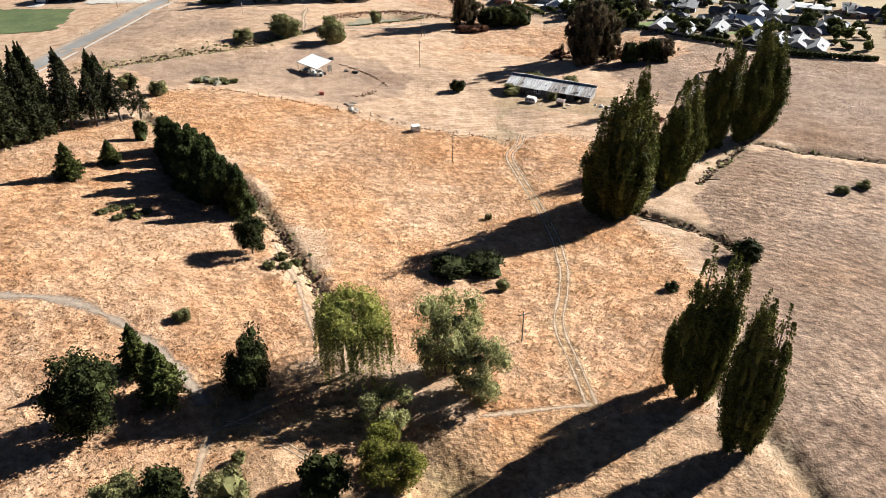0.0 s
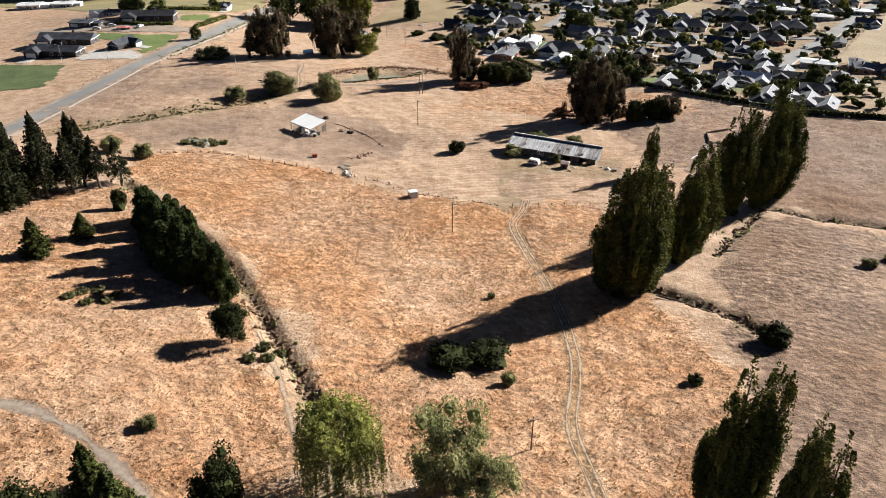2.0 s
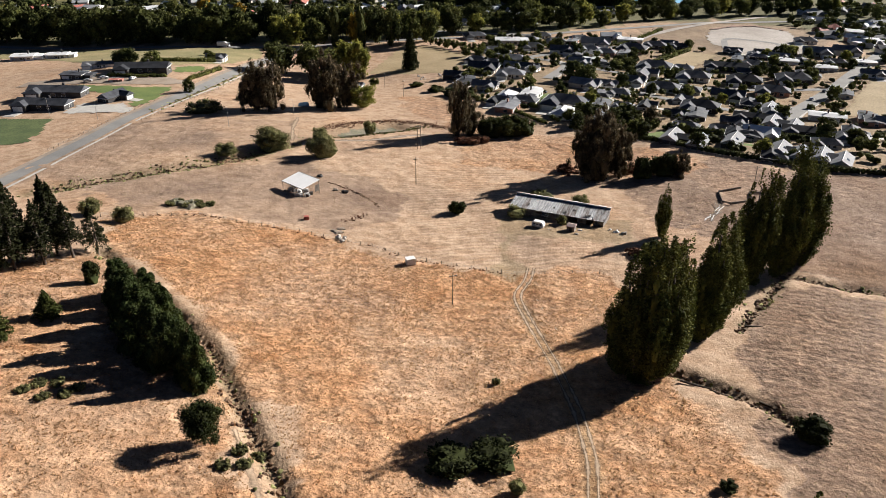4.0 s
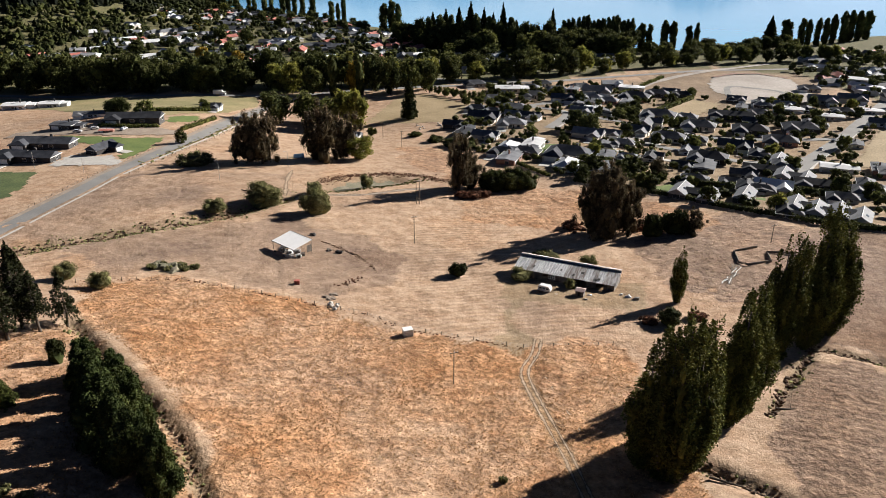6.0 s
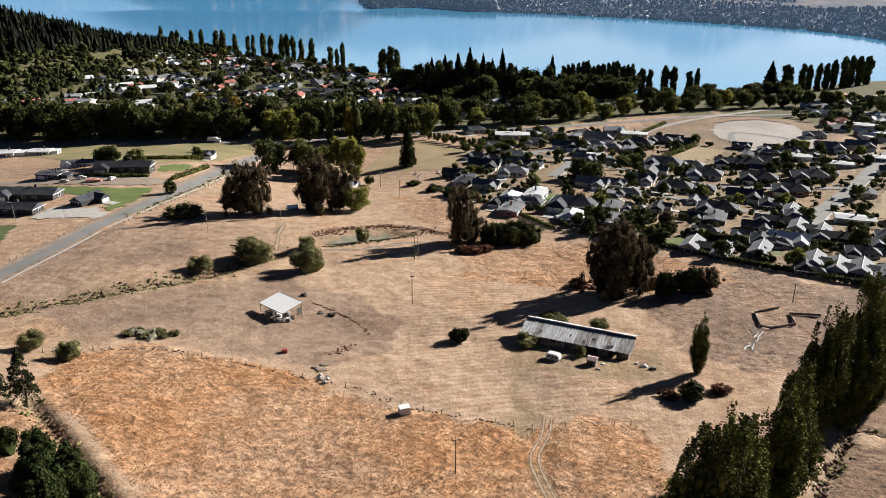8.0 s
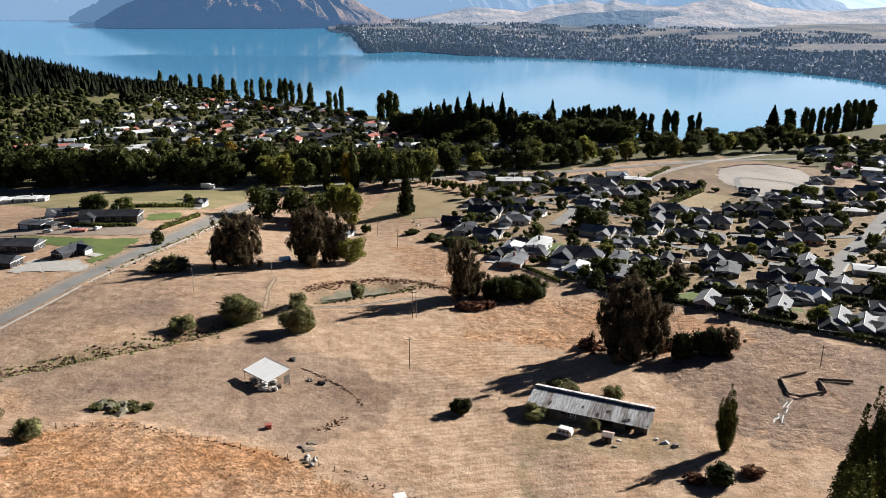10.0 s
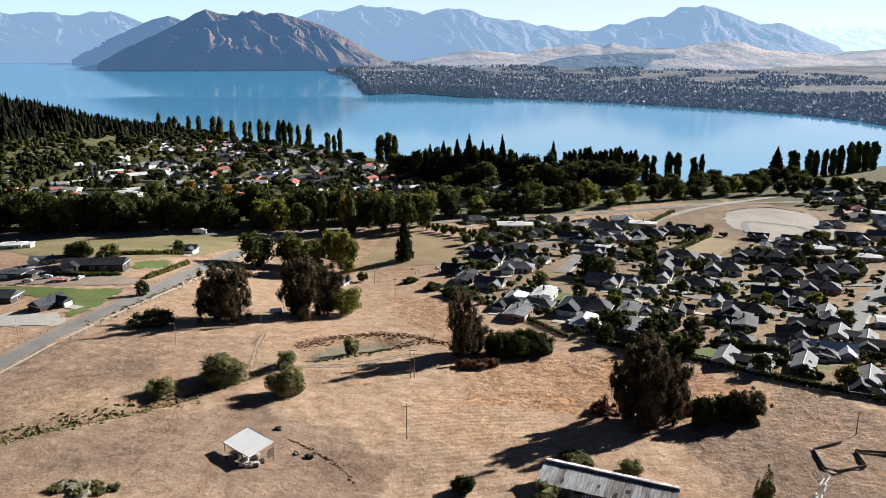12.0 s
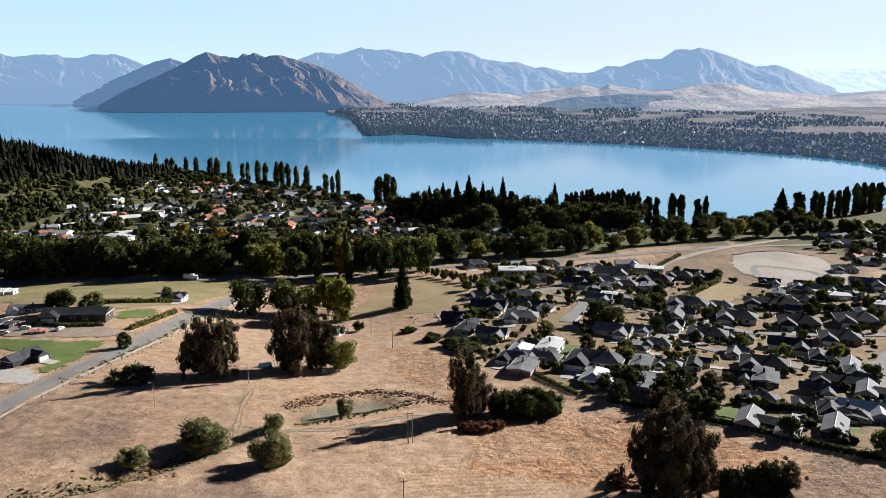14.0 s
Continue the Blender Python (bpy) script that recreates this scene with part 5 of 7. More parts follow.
def build_house(style, roof, wall, near=True):
    house = thing("house", "", "house")
    w, r = Build(), Build()
    rm = ROOF[roof]
    if style == "hip":
        walls_solid(w, -8, -4.5, 8, 4.5, 2.6)
        walls_solid(w, -8, -9, -1.5, -4.4, 2.6)
        roof_solid(r, -8, -4.5, 8, 4.5, 2.6, 2.4, 4.6)
        r2 = roof_solid(Build(), -8, -9.2, -1.5, 1.0, 2.61, 1.75, 3.2, along="y")
    elif style == "gable":
        walls_solid(w, -8, -4, 8, 4, 2.7, 2.6, "x")
        walls_solid(w, 1.5, -8.5, 7.5, -3.9, 2.7, 2.1, "y")
        roof_solid(r, -8, -4, 8, 4, 2.7, 2.6)
        r2 = roof_solid(Build(), 1.5, -8.5, 7.5, 0.2, 2.71, 2.1, along="y")
    elif style == "long":
        walls_solid(w, -12, -4, 12, 4, 2.8, 2.0, "x")
        walls_solid(w, -12, -7, -5, -3.9, 2.8)
        roof_solid(r, -12, -4, 12, 4, 2.8, 2.0)
        r2 = roof_solid(Build(), -12, -7.2, -5, 0.4, 2.81, 1.4, 2.5, along="y")
    else:
        walls_solid(w, -7, -5, 7, 5, 3.0)
        walls_solid(w, 7, -3, 12, 4.6, 2.7)
        roof_solid(r, -7, -5, 7, 5, 3.0, 0.7, 0.0)
        r2 = roof_solid(Build(), 7.4, -3, 12, 4.6, 2.7, 0.45, 0.0)
    part("wall", w, wall, house)
    part("roof", r, rm, house)
    part("wing_roof", r2, rm, house)
    back = {"hip": 4.5, "gable": 4.0, "long": 4.0}.get(style, 5.0)
    if not near:
        window_on(house, -1, 4.0, 0.8, 3.2, 1.4, -back)
        return house
    eave = {"hip": 2.6, "gable": 2.7, "long": 2.8}.get(style, 3.0)
    out = {"long": 12.5}.get(style, 8.5 if style in ("hip", "gable") else 7.5)
    gutter = Build().box(-out, back + 0.5, eave - 0.2, out, back + 0.62, eave + 0.04)
    gutter.box(out, -back - 0.5, eave - 0.2, out + 0.12, back + 0.62, eave + 0.04).box(-out - 0.12, -back - 0.5, eave - 0.2, -out, back + 0.62, eave + 0.04)
    part("gutter", gutter, FRAME, house, "pale gutter along the eaves")
    for x in (-5, -1, 3.5):
        window_on(house, 1, x, 0.8, 1.8, 1.3, back)
        if x > -1.2 and not (style == "gable" and x > 0):
            window_on(house, -1, x + 0.8, 0.8, 1.8, 1.3, -back)
    end = {"long": 12.0}.get(style, 8.0 if style in ("hip", "gable") else 7.0)
    side_window(house, -1, -1, 0.8, 2.0, 1.3, -end)
    side_window(house, 1, 1, 0.8, 1.6, 1.2, end if style != "flat" else 12.0)
    door = Build().box(1.0, -back - 0.07, 0, 1.95, -back - 0.01, 2.1)
    part("door", door, DARKW, house)
    garage = Build()
    gx0, gy0 = {"hip": (-7.2, -9.0), "gable": (2.2, -8.5), "long": (-11, -7.0)}.get(style, (-6, -5.0))
    for k in range(4):
        garage.box(gx0, gy0 - 0.08, 0.05 + k * 0.54, gx0 + 4.8, gy0 - 0.01, 0.56 + k * 0.54)
    part("garage_door", garage, WHITE if roof != "white" else GREYW, house)
    chim = Build().box(2.2, 0.6, 3.0, 3.0, 1.4, 2.6 + 3.0)
    part("chimney", chim, BRICK if wall is BRICK else DARKW, house)
    return house


HOUSES = {}
ROOF_WORDS = {"dark": "charcoal", "grey": "slate-grey", "white": "pale metal", "red": "faded red"}
WALL_WORDS = ((CREAM, "cream plaster"), (GREYW, "grey painted"), (WHITE, "white"), (DARKW, "dark-clad"), (BRICK, "brick"))


def house_at(style, roof, wall, x, y, turn, size=1.0, group="houses of the new estate"):
    near = group == "houses of the new estate"
    key = (style, roof, wall, near)
    m = Matrix.Translation((x, y, gz(x, y) + 0.25)) @ pose(0, 0, 0, 0, 0, turn)
    wm, ww = WALL_WORDS[wall]
    if key not in HOUSES:
        h = HOUSES[key] = build_house(style, roof, wm, near)
        h.matrix_basis = m @ Matrix.Diagonal((size, size, size, 1))
    else:
        k = size / HOUSES[key].scale.x
        h = copy_thing(HOUSES[key], m @ Matrix.Diagonal((k, k, k, 1)))
    if near and style != "flat":
        gx0, gy0 = {"hip": (-7.6, -9.0), "gable": (1.8, -8.5)}.get(style, (-11.4, -7.0))
        c = [m @ Vector((size * px, size * py, 0)) for py in (gy0 - 7.5, gy0 + 0.2) for px in (gx0, gx0 + 5.6)]
        pad = Build().add([(p.x, p.y, gz(p.x, p.y) + dz) for dz in (-0.3, 0.22) for p in c], [(0, 2, 3, 1), (4, 5, 7, 6), (0, 1, 5, 4), (1, 3, 7, 5), (3, 2, 6, 7), (2, 0, 4, 6)])
        single("driveway", pad, KERB, "pale concrete driveway before a garage", "driveway", kind="structure")
    tagged(h, f"single-storey {ww} house with a {ROOF_WORDS[roof]} {'hipped' if style == 'hip' else 'flat' if style == 'flat' else 'gabled'} roof", "", group)
    return h


ESTATE_A = [
    ('hip', 'dark', 0, 53, 401, -22, 1.25),
    ('gable', 'grey', 0, 15, 447, -20, 0.86),
    ('gable', 'dark', 3, -1, 484, -15, 0.87),
    ('gable', 'dark', 0, 16, 503, -15, 1.11),
    ('hip', 'grey', 0, 31, 479, -10, 0.97),
    ('hip', 'grey', 0, 36, 533, -10, 1.04),
    ('hip', 'dark', 0, 53, 588, 0, 1.01),
    ('gable', 'dark', 2, 73, 573, -15, 1.04),
    ('flat', 'white', 0, 37, 613, 0, 1.25),
    ('hip', 'dark', 0, 13, 640, 10, 1.01),
    ('gable', 'grey', 0, 101, 605, -10, 1.25),
    ('flat', 'white', 0, 128, 625, -15, 0.96),
    ('hip', 'dark', 4, 124, 584, -25, 1.19),
    ('flat', 'white', 0, 87, 544, -20, 0.62),
    ('hip', 'dark', 3, 143, 600, -20, 0.99),
    ('gable', 'grey', 0, 70, 451, -25, 0.99),
    ('gable', 'grey', 2, 83, 458, -25, 0.73),
    ('gable', 'grey', 0, 100, 471, -25, 0.94),
]
ESTATE_B = [
    ('gable', 'grey', 0, 111, 494, 65, 0.99),
    ('hip', 'dark', 1, 114, 455, -22, 1.06),
    ('hip', 'dark', 2, 125, 521, -22, 1.25),
    ('hip', 'grey', 0, 142, 494, -22, 1.15),
    ('long', 'dark', 3, 171, 525, -18, 1.08),
    ('hip', 'dark', 3, 120, 405, -22, 1.09),
    ('gable', 'dark', 2, 145, 440, -22, 1.05),
    ('flat', 'white', 2, 212, 544, -18, 0.96),
    ('hip', 'dark', 3, 169, 485, -18, 1.20),
    ('hip', 'dark', 3, 199, 488, -15, 1.21),
    ('hip', 'dark', 4, 175, 456, -20, 1.09),
    ('flat', 'white', 0, 227, 520, -18, 0.91),
    ('gable', 'grey', 1, 248, 571, -18, 1.14),
    ('gable', 'grey', 1, 271, 577, -18, 1.11),
    ('long', 'dark', 3, 140, 385, -22, 0.80),
    ('flat', 'white', 2, 175, 393, -22, 0.86),
    ('long', 'dark', 3, 152, 355, -20, 0.87),
    ('hip', 'grey', 0, 167, 347, -20, 0.79),
]
ESTATE_C = [
    ('gable', 'grey', 2, 115, 424, 65, 0.67),
    ('hip', 'dark', 0, 67, 410, -22, 0.62),
    ('hip', 'grey', 1, 85, 433, -22, 0.75),
    ('hip', 'grey', 3, 81, 401, -22, 0.62),
    ('gable', 'dark', 0, 92, 403, 68, 0.67),
    ('gable', 'dark', 1, 103, 388, -22, 0.62),
    ('hip', 'dark', 3, 245, 536, -18, 0.83),
    ('flat', 'white', 0, 260, 535, -15, 0.83),
    ('hip', 'dark', 0, 261, 623, -15, 0.97),
    ('hip', 'dark', 0, 73, 617, 0, 0.87),
    ('hip', 'grey', 0, 93, 631, 5, 0.89),
    ('hip', 'dark', 2, 65, 644, 0, 0.91),
    ('gable', 'white', 0, 119, 643, 0, 0.94),
    ('hip', 'dark', 0, 24, 579, 5, 0.77),
    ('hip', 'dark', 1, 128, 453, -22, 0.77),
    ('hip', 'dark', 0, 191, 533, -18, 0.91),
    ('hip', 'dark', 3, 160, 597, -20, 0.84),
    ('gable', 'grey', 2, -60, 475, -20, 0.66),
]
ESTATE_D = [
    ('long', 'dark', 3, -189, 372, -6, 1.00),
    ('long', 'dark', 3, -194, 396, -2, 1.10),
    ('gable', 'dark', 3, -163, 386, 68, 0.80),
    ('long', 'dark', 3, -171, 446, 4, 1.15),
    ('flat', 'dark', 3, -204, 436, -8, 0.85),
    ('long', 'grey', 2, -203, 464, 12, 0.70),
    ('gable', 'dark', 2, -148, 503, 0, 0.75),
    ('flat', 'white', 2, -282, 530, 8, 1.00),
    ('flat', 'white', 2, -262, 535, 8, 0.90),
    ('flat', 'red', 4, -178, 424, 4, 0.35),
]
for row in ESTATE_A + ESTATE_B + ESTATE_C + ESTATE_D:
    house_at(*row)


# ---- the gabled house with silver tiles, beside the paddock ----
def gable_house(x, y, turn, bays, label, step=8.5, tile=None, wall=DARKW):
    house = thing("house", label, "house", Matrix.Translation((x, y, gz(x, y) + 0.2)) @ pose(0, 0, 0, 0, 0, turn))
    for k in range(bays):
        x0, y0 = k * step, (k % 2) * -2.0
        w, r = Build(), Build()
        walls_solid(w, x0, y0 - 6.5, x0 + 6.6, y0 + 6, 2.6, 2.0, "y")
        roof_solid(r, x0, y0 - 6.5, x0 + 6.6, y0 + 6, 2.6, 2.0, 0, 0.35, "y")
        part("wall", w, wall, house)
        rf = part("roof", r, tile or TILE_LIGHT, house)
        window_on(house, -1, x0 + 3.3, 0.6, 2.4, 1.8, y0 - 6.5)
        window_on(house, 1, x0 + 3.3, 0.8, 1.8, 1.3, y0 + 6)
        ridge_cap = Build().tube([(x0 + 3.3, y0 - 6.8, 4.62), (x0 + 3.3, y0 + 6.3, 4.62)], [0.12, 0.12], 6)
        part("ridge_cap", ridge_cap, WHITE, rf)
        sky_pane = Build().box(-0.6, -0.9, 0.02, 0.6, 0.9, 0.1, pose(x0 + 5.0, y0 - 1.5, 3.62, 0, 31.2, 0))
        part("skylight", sky_pane, PANE, rf, "dark glass skylight")
        if k < bays - 1:
            link, cover = Build(), Build()
            link.box(x0 + 6.6, y0 - 2, -1.2, x0 + step, y0 + 3, 2.7)
            roof_solid(cover, x0 + 5.4, y0 - 3.0, x0 + step + 1.2, y0 + 3.5, 2.7, 1.3, 0, 0.2)
            part("link_wall", link, wall, house)
            part("link_roof", cover, ROOF["dark"], house)
    return house


gable_house(86, 341, -30, 2, "dark-walled house with silver-grey tiled gables and dark link roofs", 11.5)
gable_house(109, 334, -30, 1, "dark-walled cottage with a steep silver-grey tiled gable")
gable_house(122.5, 320, -30, 4, "large dark-walled house with four steep silver-grey gables", 7.5)
gable_house(140, 374, -30, 2, "dark-walled house with steep silver-grey gables", 9.5)
gable_house(152, 409, -30, 1, "dark-walled house with one steep pale gable")

# ---- old shed ----
SHED = Matrix.Translation((31.7, 249.7, gz(31, 247) + 0.1)) @ pose(0, 0, 0, 0, 0, -23.5)
shed = thing("farm_shed", "long weathered shed with rusty corrugated iron roof and open bays", "shed", SHED)
HALF, DEEP = 14.5, 4.0
wl = Build()
wl.box(-HALF, DEEP - 0.15, -1, HALF, DEEP, 3.4)
wl.box(-HALF, -DEEP, -1, -HALF + 0.15, DEEP - 0.15, 2.9)
wl.box(HALF - 0.15, -DEEP, -1, HALF, DEEP - 0.15, 2.9)
part("back_wall", wl, BOARD, shed)
for k in range(11):
    x0 = -HALF + 0.16 + k * (2 * HALF - 0.32) / 11
    x1 = x0 + (2 * HALF - 0.32) / 11
    if k in (7, 9):
        continue
    top = 2.35 if k not in (3, 6) else 1.3
    for j in range(7):
        a, b_ = x0 + 0.1 + j * (x1 - x0 - 0.1) / 7, x0 + 0.06 + (j + 1) * (x1 - x0 - 0.1) / 7
        part("board", Build().box(a, -DEEP, -0.6, b_, -DEEP + 0.05, top), BOARD, shed)
for k in range(12):
    x = -HALF + 0.1 + k * (2 * HALF - 0.2) / 11
    part("post", Build().box(x - 0.09, -DEEP - 0.1, -1, x + 0.09, -DEEP - 0.003, 2.6), POLE, shed)


def iron_sheet(x0, x1, y0, z0, y1, z1):
    """A corrugated sheet between two levels."""
    b, n = Build(), 24
    v, f = [], []
    for i in range(n + 1):
        x = x0 + (x1 - x0) * i / n
        dz = 0.035 * math.cos(math.pi * i)
        v += [(x, y0, z0 + dz), (x, y1, z1 + dz)]
    f = [(2 * i, 2 * i + 2, 2 * i + 3, 2 * i + 1) for i in range(n)]
    k = len(v)
    v += [(x, y, z - 0.03) for x, y, z in v]
    f += [(k + 2 * i + 1, k + 2 * i + 3, k + 2 * i + 2, k + 2 * i) for i in range(n)]
    f += [(0, 1, k + 1, k), (2 * n + 1, 2 * n, k + 2 * n, k + 2 * n + 1)]
    return b.add(v, f)


CLERESTORY = mat("blue-grey painted iron", (0.07, 0.11, 0.17), (0.13, 0.18, 0.25), 0.6, 4.0, 0.6, 0.1, 0.01)
shed_rng = random.Random(4)
for k in range(16):
    x0 = -HALF - 0.5 + k * (2 * HALF + 1) / 16
    x1 = x0 + (2 * HALF + 1) / 16 + 0.05
    lift = shed_rng.uniform(-0.02, 0.03)
    part("roof_sheet", iron_sheet(x0, x1, -DEEP - 0.7, 2.55 + lift, 1.3, 4.05 + lift), shed_rng.choice((IRON, IRON, IRON_RUST)), shed)
    part("roof_sheet", iron_sheet(x0, x1, 2.15, 4.6 + lift, DEEP + 0.6, 3.7 + lift), shed_rng.choice((IRON, IRON_RUST)), shed)
    part("clerestory_sheet", Build().box(x0, 1.95, 3.6, x1 - 0.06, 2.05, 4.52), CLERESTORY, shed, "blue-grey clerestory panel")
patch_rng = random.Random(9)
for k in range(6):
    x, y = patch_rng.uniform(-HALF + 1, HALF - 2), patch_rng.uniform(-3.5, 0.4)
    z = 2.55 + (y + DEEP + 0.7) * 1.5 / 6.0 + 0.08
    s = patch_rng.uniform(0.4, 1.1)
    m = pose(x, y, z, 14, 0, 0)
    part("roof_patch", Build().box(-s / 2, -0.4, 0, s / 2, 0.5, 0.03, m), DARKW, shed, "dark patch on the iron roof")
fr = Build().box(-4.6, -DEEP - 0.12, 0.9, -2.6, -DEEP - 0.05, 2.2)
win = part("window", fr, WHITE, shed, "white-framed six-pane window")
for i in range(3):
    for j in range(2):
        part("pane", Build().box(-4.5 + i * 0.63, -DEEP - 0.15, 1.0 + j * 0.58, -3.97 + i * 0.63, -DEEP - 0.11, 1.5 + j * 0.58), PANE, win)


# ---- caravan, hut and bits beside the shed ----
def local(x, y, turn=0.0, lift=0.0):
    return Matrix.Translation((x, y, gz(x, y) + lift)) @ pose(0, 0, 0, 0, 0, turn)


caravan = thing("caravan", "small white caravan parked on the grass by the shed", "caravan", local(24.0, 239.6, -28, 0.0) @ Matrix.Scale(0.82, 4))
body = Build()
prof = [(-2.1, 0.55), (-2.25, 1.2), (-2.05, 2.15), (-1.6, 2.5), (1.5, 2.5), (2.0, 2.2), (2.3, 1.3), (2.1, 0.55)]
body.add([(x, y, z) for y in (-1.05, 1.05) for x, z in prof], [tuple(range(7, -1, -1)), tuple(range(8, 16))] + [(i, (i + 1) % 8, 8 + (i + 1) % 8, 8 + i) for i in range(8)])
part("body", body, WHITE, caravan)
for x in (-1.2, 0.0, 1.2):
    part("window", Build().box(x - 0.4, -1.08, 1.3, x + 0.4, -1.04, 1.9), PANE, caravan)
part("stripe", Build().box(-2.1, -1.075, 0.85, 2.1, -1.052, 0.98), GREYW, caravan, "grey side stripe")
for y in (-0.98, 0.98):
    wheel = part("wheel", Build().tube([(0, y - 0.1, 0.33), (0, y + 0.1, 0.33)], [0.33, 0.33], 14), TYRE, caravan)
    part("rim", Build().tube([(0, y - 0.12, 0.33), (0, y + 0.12, 0.33)], [0.17, 0.17], 10), WHITE, wheel)
part("drawbar", Build().tube([(2.0, -0.5, 0.5), (3.3, 0, 0.45)], [0.05, 0.05], 6).tube([(2.0, 0.5, 0.5), (3.3, 0, 0.45)], [0.05, 0.05], 6), POLE, caravan)
part("jockey_wheel", Build().tube([(3.1, 0, 0.0), (3.1, 0, 0.7)], [0.06, 0.04], 6), TYRE, caravan)

hut = thing("garden_hut", "little plank hut with a pinkish metal roof", "hut", local(33.4, 236.6, -22, 0.0))
part("wall", walls_solid(Build(), -1.1, -1.1, 1.1, 1.1, 2.0, 0.4, "x"), BOARD, hut)
part("roof", roof_solid(Build(), -1.1, -1.1, 1.1, 1.1, 2.0, 0.45, 0, 0.2), mat("faded pink metal", (0.36, 0.27, 0.25), (0.46, 0.36, 0.33), 0.8, 5.0, 0.6, 0.1, 0.01), hut)
part("door", Build().box(-0.4, -1.15, 0, 0.4, -1.11, 1.8), DARKW, hut)
for x, y, s, mt, lb in ((36, 236.6, 0.6, WHITE, "white bag of rubbish on the grass"), (27, 237, 0.5, WHITE, "white drum lying on the grass"), (46.5, 236, 0.8, WHITE, "heap of pale sheeting on the grass"),
                        (48.5, 234.5, 0.9, SCRAP, "heap of scrap on the grass"), (45, 238, 0.5, WHITE, "pale bucket beside the shed"), (34.5, 233.6, 0.6, SCRAP, "small scrap heap beside the hut"),
                        (-47, 276, 1.0, DARKW, "dark scrap beside the canopy"), (-36.5, 262, 1.1, DARKW, "dark trough on bare soil"), (-40, 263.5, 0.8, BOARD, "broken timber crate on bare soil")):
    single("rubbish_sack", Build().blob((0, 0, s * 0.35), s, 0.55, 0.45, int(x * 7)), mt, lb, "scrap", local(x, y, x * 13))

# ---- canopy ----
cp = thing("canopy_shelter", "open shelter with a tilted flat white roof on slim posts", "shelter", local(-50.6, 261.2, -41, 0.0))
RISE = pose(0, 0, 3.45, 9, 0, 0)
part("roof", Build().box(-5.3, -3.6, -0.06, 5.3, 3.6, 0.06, RISE), SHEET, cp, "flat white sheet roof")
part("fascia", Build().box(-5.35, -3.67, -0.16, 5.35, -3.61, 0.1, RISE).box(-5.35, 3.61, -0.16, 5.35, 3.67, 0.1, RISE), GREYW, cp)
for k in range(5):
    part("rafter", Build().box(-5.0 + k * 2.5 - 0.05, -3.5, -0.2, -5.0 + k * 2.5 + 0.05, 3.5, -0.07, RISE), POLE, cp)
for x in (-5.1, 0, 5.1):
    for y in (-3.3, 3.3):
        part("post", Build().tube([(x, y, -1.0), (x, y, 3.35 + y * 0.158)], [0.08, 0.08], 6), POLE, cp)
part("side_panel", Build().box(5.12, 1.5, 0.4, 5.16, 3.2, 2.6), BOARD, cp, "grey slatted side panel")
clut = random.Random(12)
for k in range(34):
    lx_, ly_, s = clut.uniform(-4.6, 5.6), clut.uniform(-5.2, 0.8), clut.uniform(0.25, 0.8)
    p = cp.matrix_world @ Vector((lx_, ly_, 0))
    mt = clut.choice((SCRAP, WHITE, BOARD, DARKW, GREYW, SCRAP))
    b = Build()
    if k % 3:
        b.box(-s, -s * 0.7, -0.2, s, s * 0.7, s * 1.1)
        b.box(-s * 0.5, -s * 0.9, s * 1.1, s * 0.7, s * 0.3, s * 1.5)
        nm, lb, cat = "crate", "stacked crate beside the shelter's posts", "crate"
    else:
        b.blob((0, 0, s * 0.5), s, 0.8, 0.35, k)
        nm, lb, cat = "sack", "lumpy sack beside the shelter's posts", "sack"
    single(nm, b, mt, lb, cat, local(p.x, p.y, clut.uniform(0, 180)), "clutter under the shelter")

# ---- water tank box, bin, troughs ----
tank = thing("water_tank", "square white plastic tank on the paddock edge", "tank", local(-12.3, 207.3, 20, 0.0))
part("body", Build().box(-1.15, -0.9, -0.3, 1.15, 0.9, 1.55), WHITE, tank)
part("lid", Build().box(-1.2, -0.95, 1.55, 1.2, 0.95, 1.68), WHITE, tank, "pale flat lid")
for k in range(4):
    part("rib", Build().box(-1.19, -0.93, 0.1 + k * 0.4, 1.19, -0.9, 0.16 + k * 0.4), GREYW, tank)
bin_ = thing("feed_bin", "small dull red feed bin on bare soil", "bin", local(-44.2, 235.3, 10))
part("body", Build().box(-0.7, -0.5, -0.2, 0.7, 0.5, 0.9), REDPAINT, bin_)
part("lid", Build().box(-0.75, -0.55, 0.9, 0.75, 0.55, 1.0), REDPAINT, bin_)

# ---- poles and wires ----
def utility_pole(x, y, h, label, arm=1.8, turn=20):
    p = thing("utility_pole", label, "pole", local(x, y, turn), "power poles")
    part("mast", Build().tube([(0, 0, -1), (0, 0, h)], [0.13, 0.08], 9), POLE, p)
    part("crossarm", Build().box(-arm / 2, -0.2, h - 0.7, arm / 2, -0.1, h - 0.55), POLE, p)
    for k in (-1, 0, 1):
        part("insulator", Build().tube([(k * arm * 0.42, -0.15, h - 0.55), (k * arm * 0.42, -0.15, h - 0.3)], [0.06, 0.04], 6), WHITE, p)
    return p


utility_pole(11.3, 101, 6.6, "weathered timber power pole in dry grass")
utility_pole(-1.2, 184, 8.4, "weathered timber power pole in dry grass")
utility_pole(-14.3, 277, 9.5, "timber power pole on the mown paddock")
utility_pole(-15.8, 321, 9.5, "twin timber power pole on the mown paddock")
utility_pole(-14.6, 321.6, 9.5, "twin timber power pole on the mown paddock")
utility_pole(-29, 435, 9.0, "timber power pole beside the dry slope")
utility_pole(103, 282, 6.5, "timber power pole beside the orchard fence")
utility_pole(-42, 470, 9.0, "timber power pole beside the cottage")


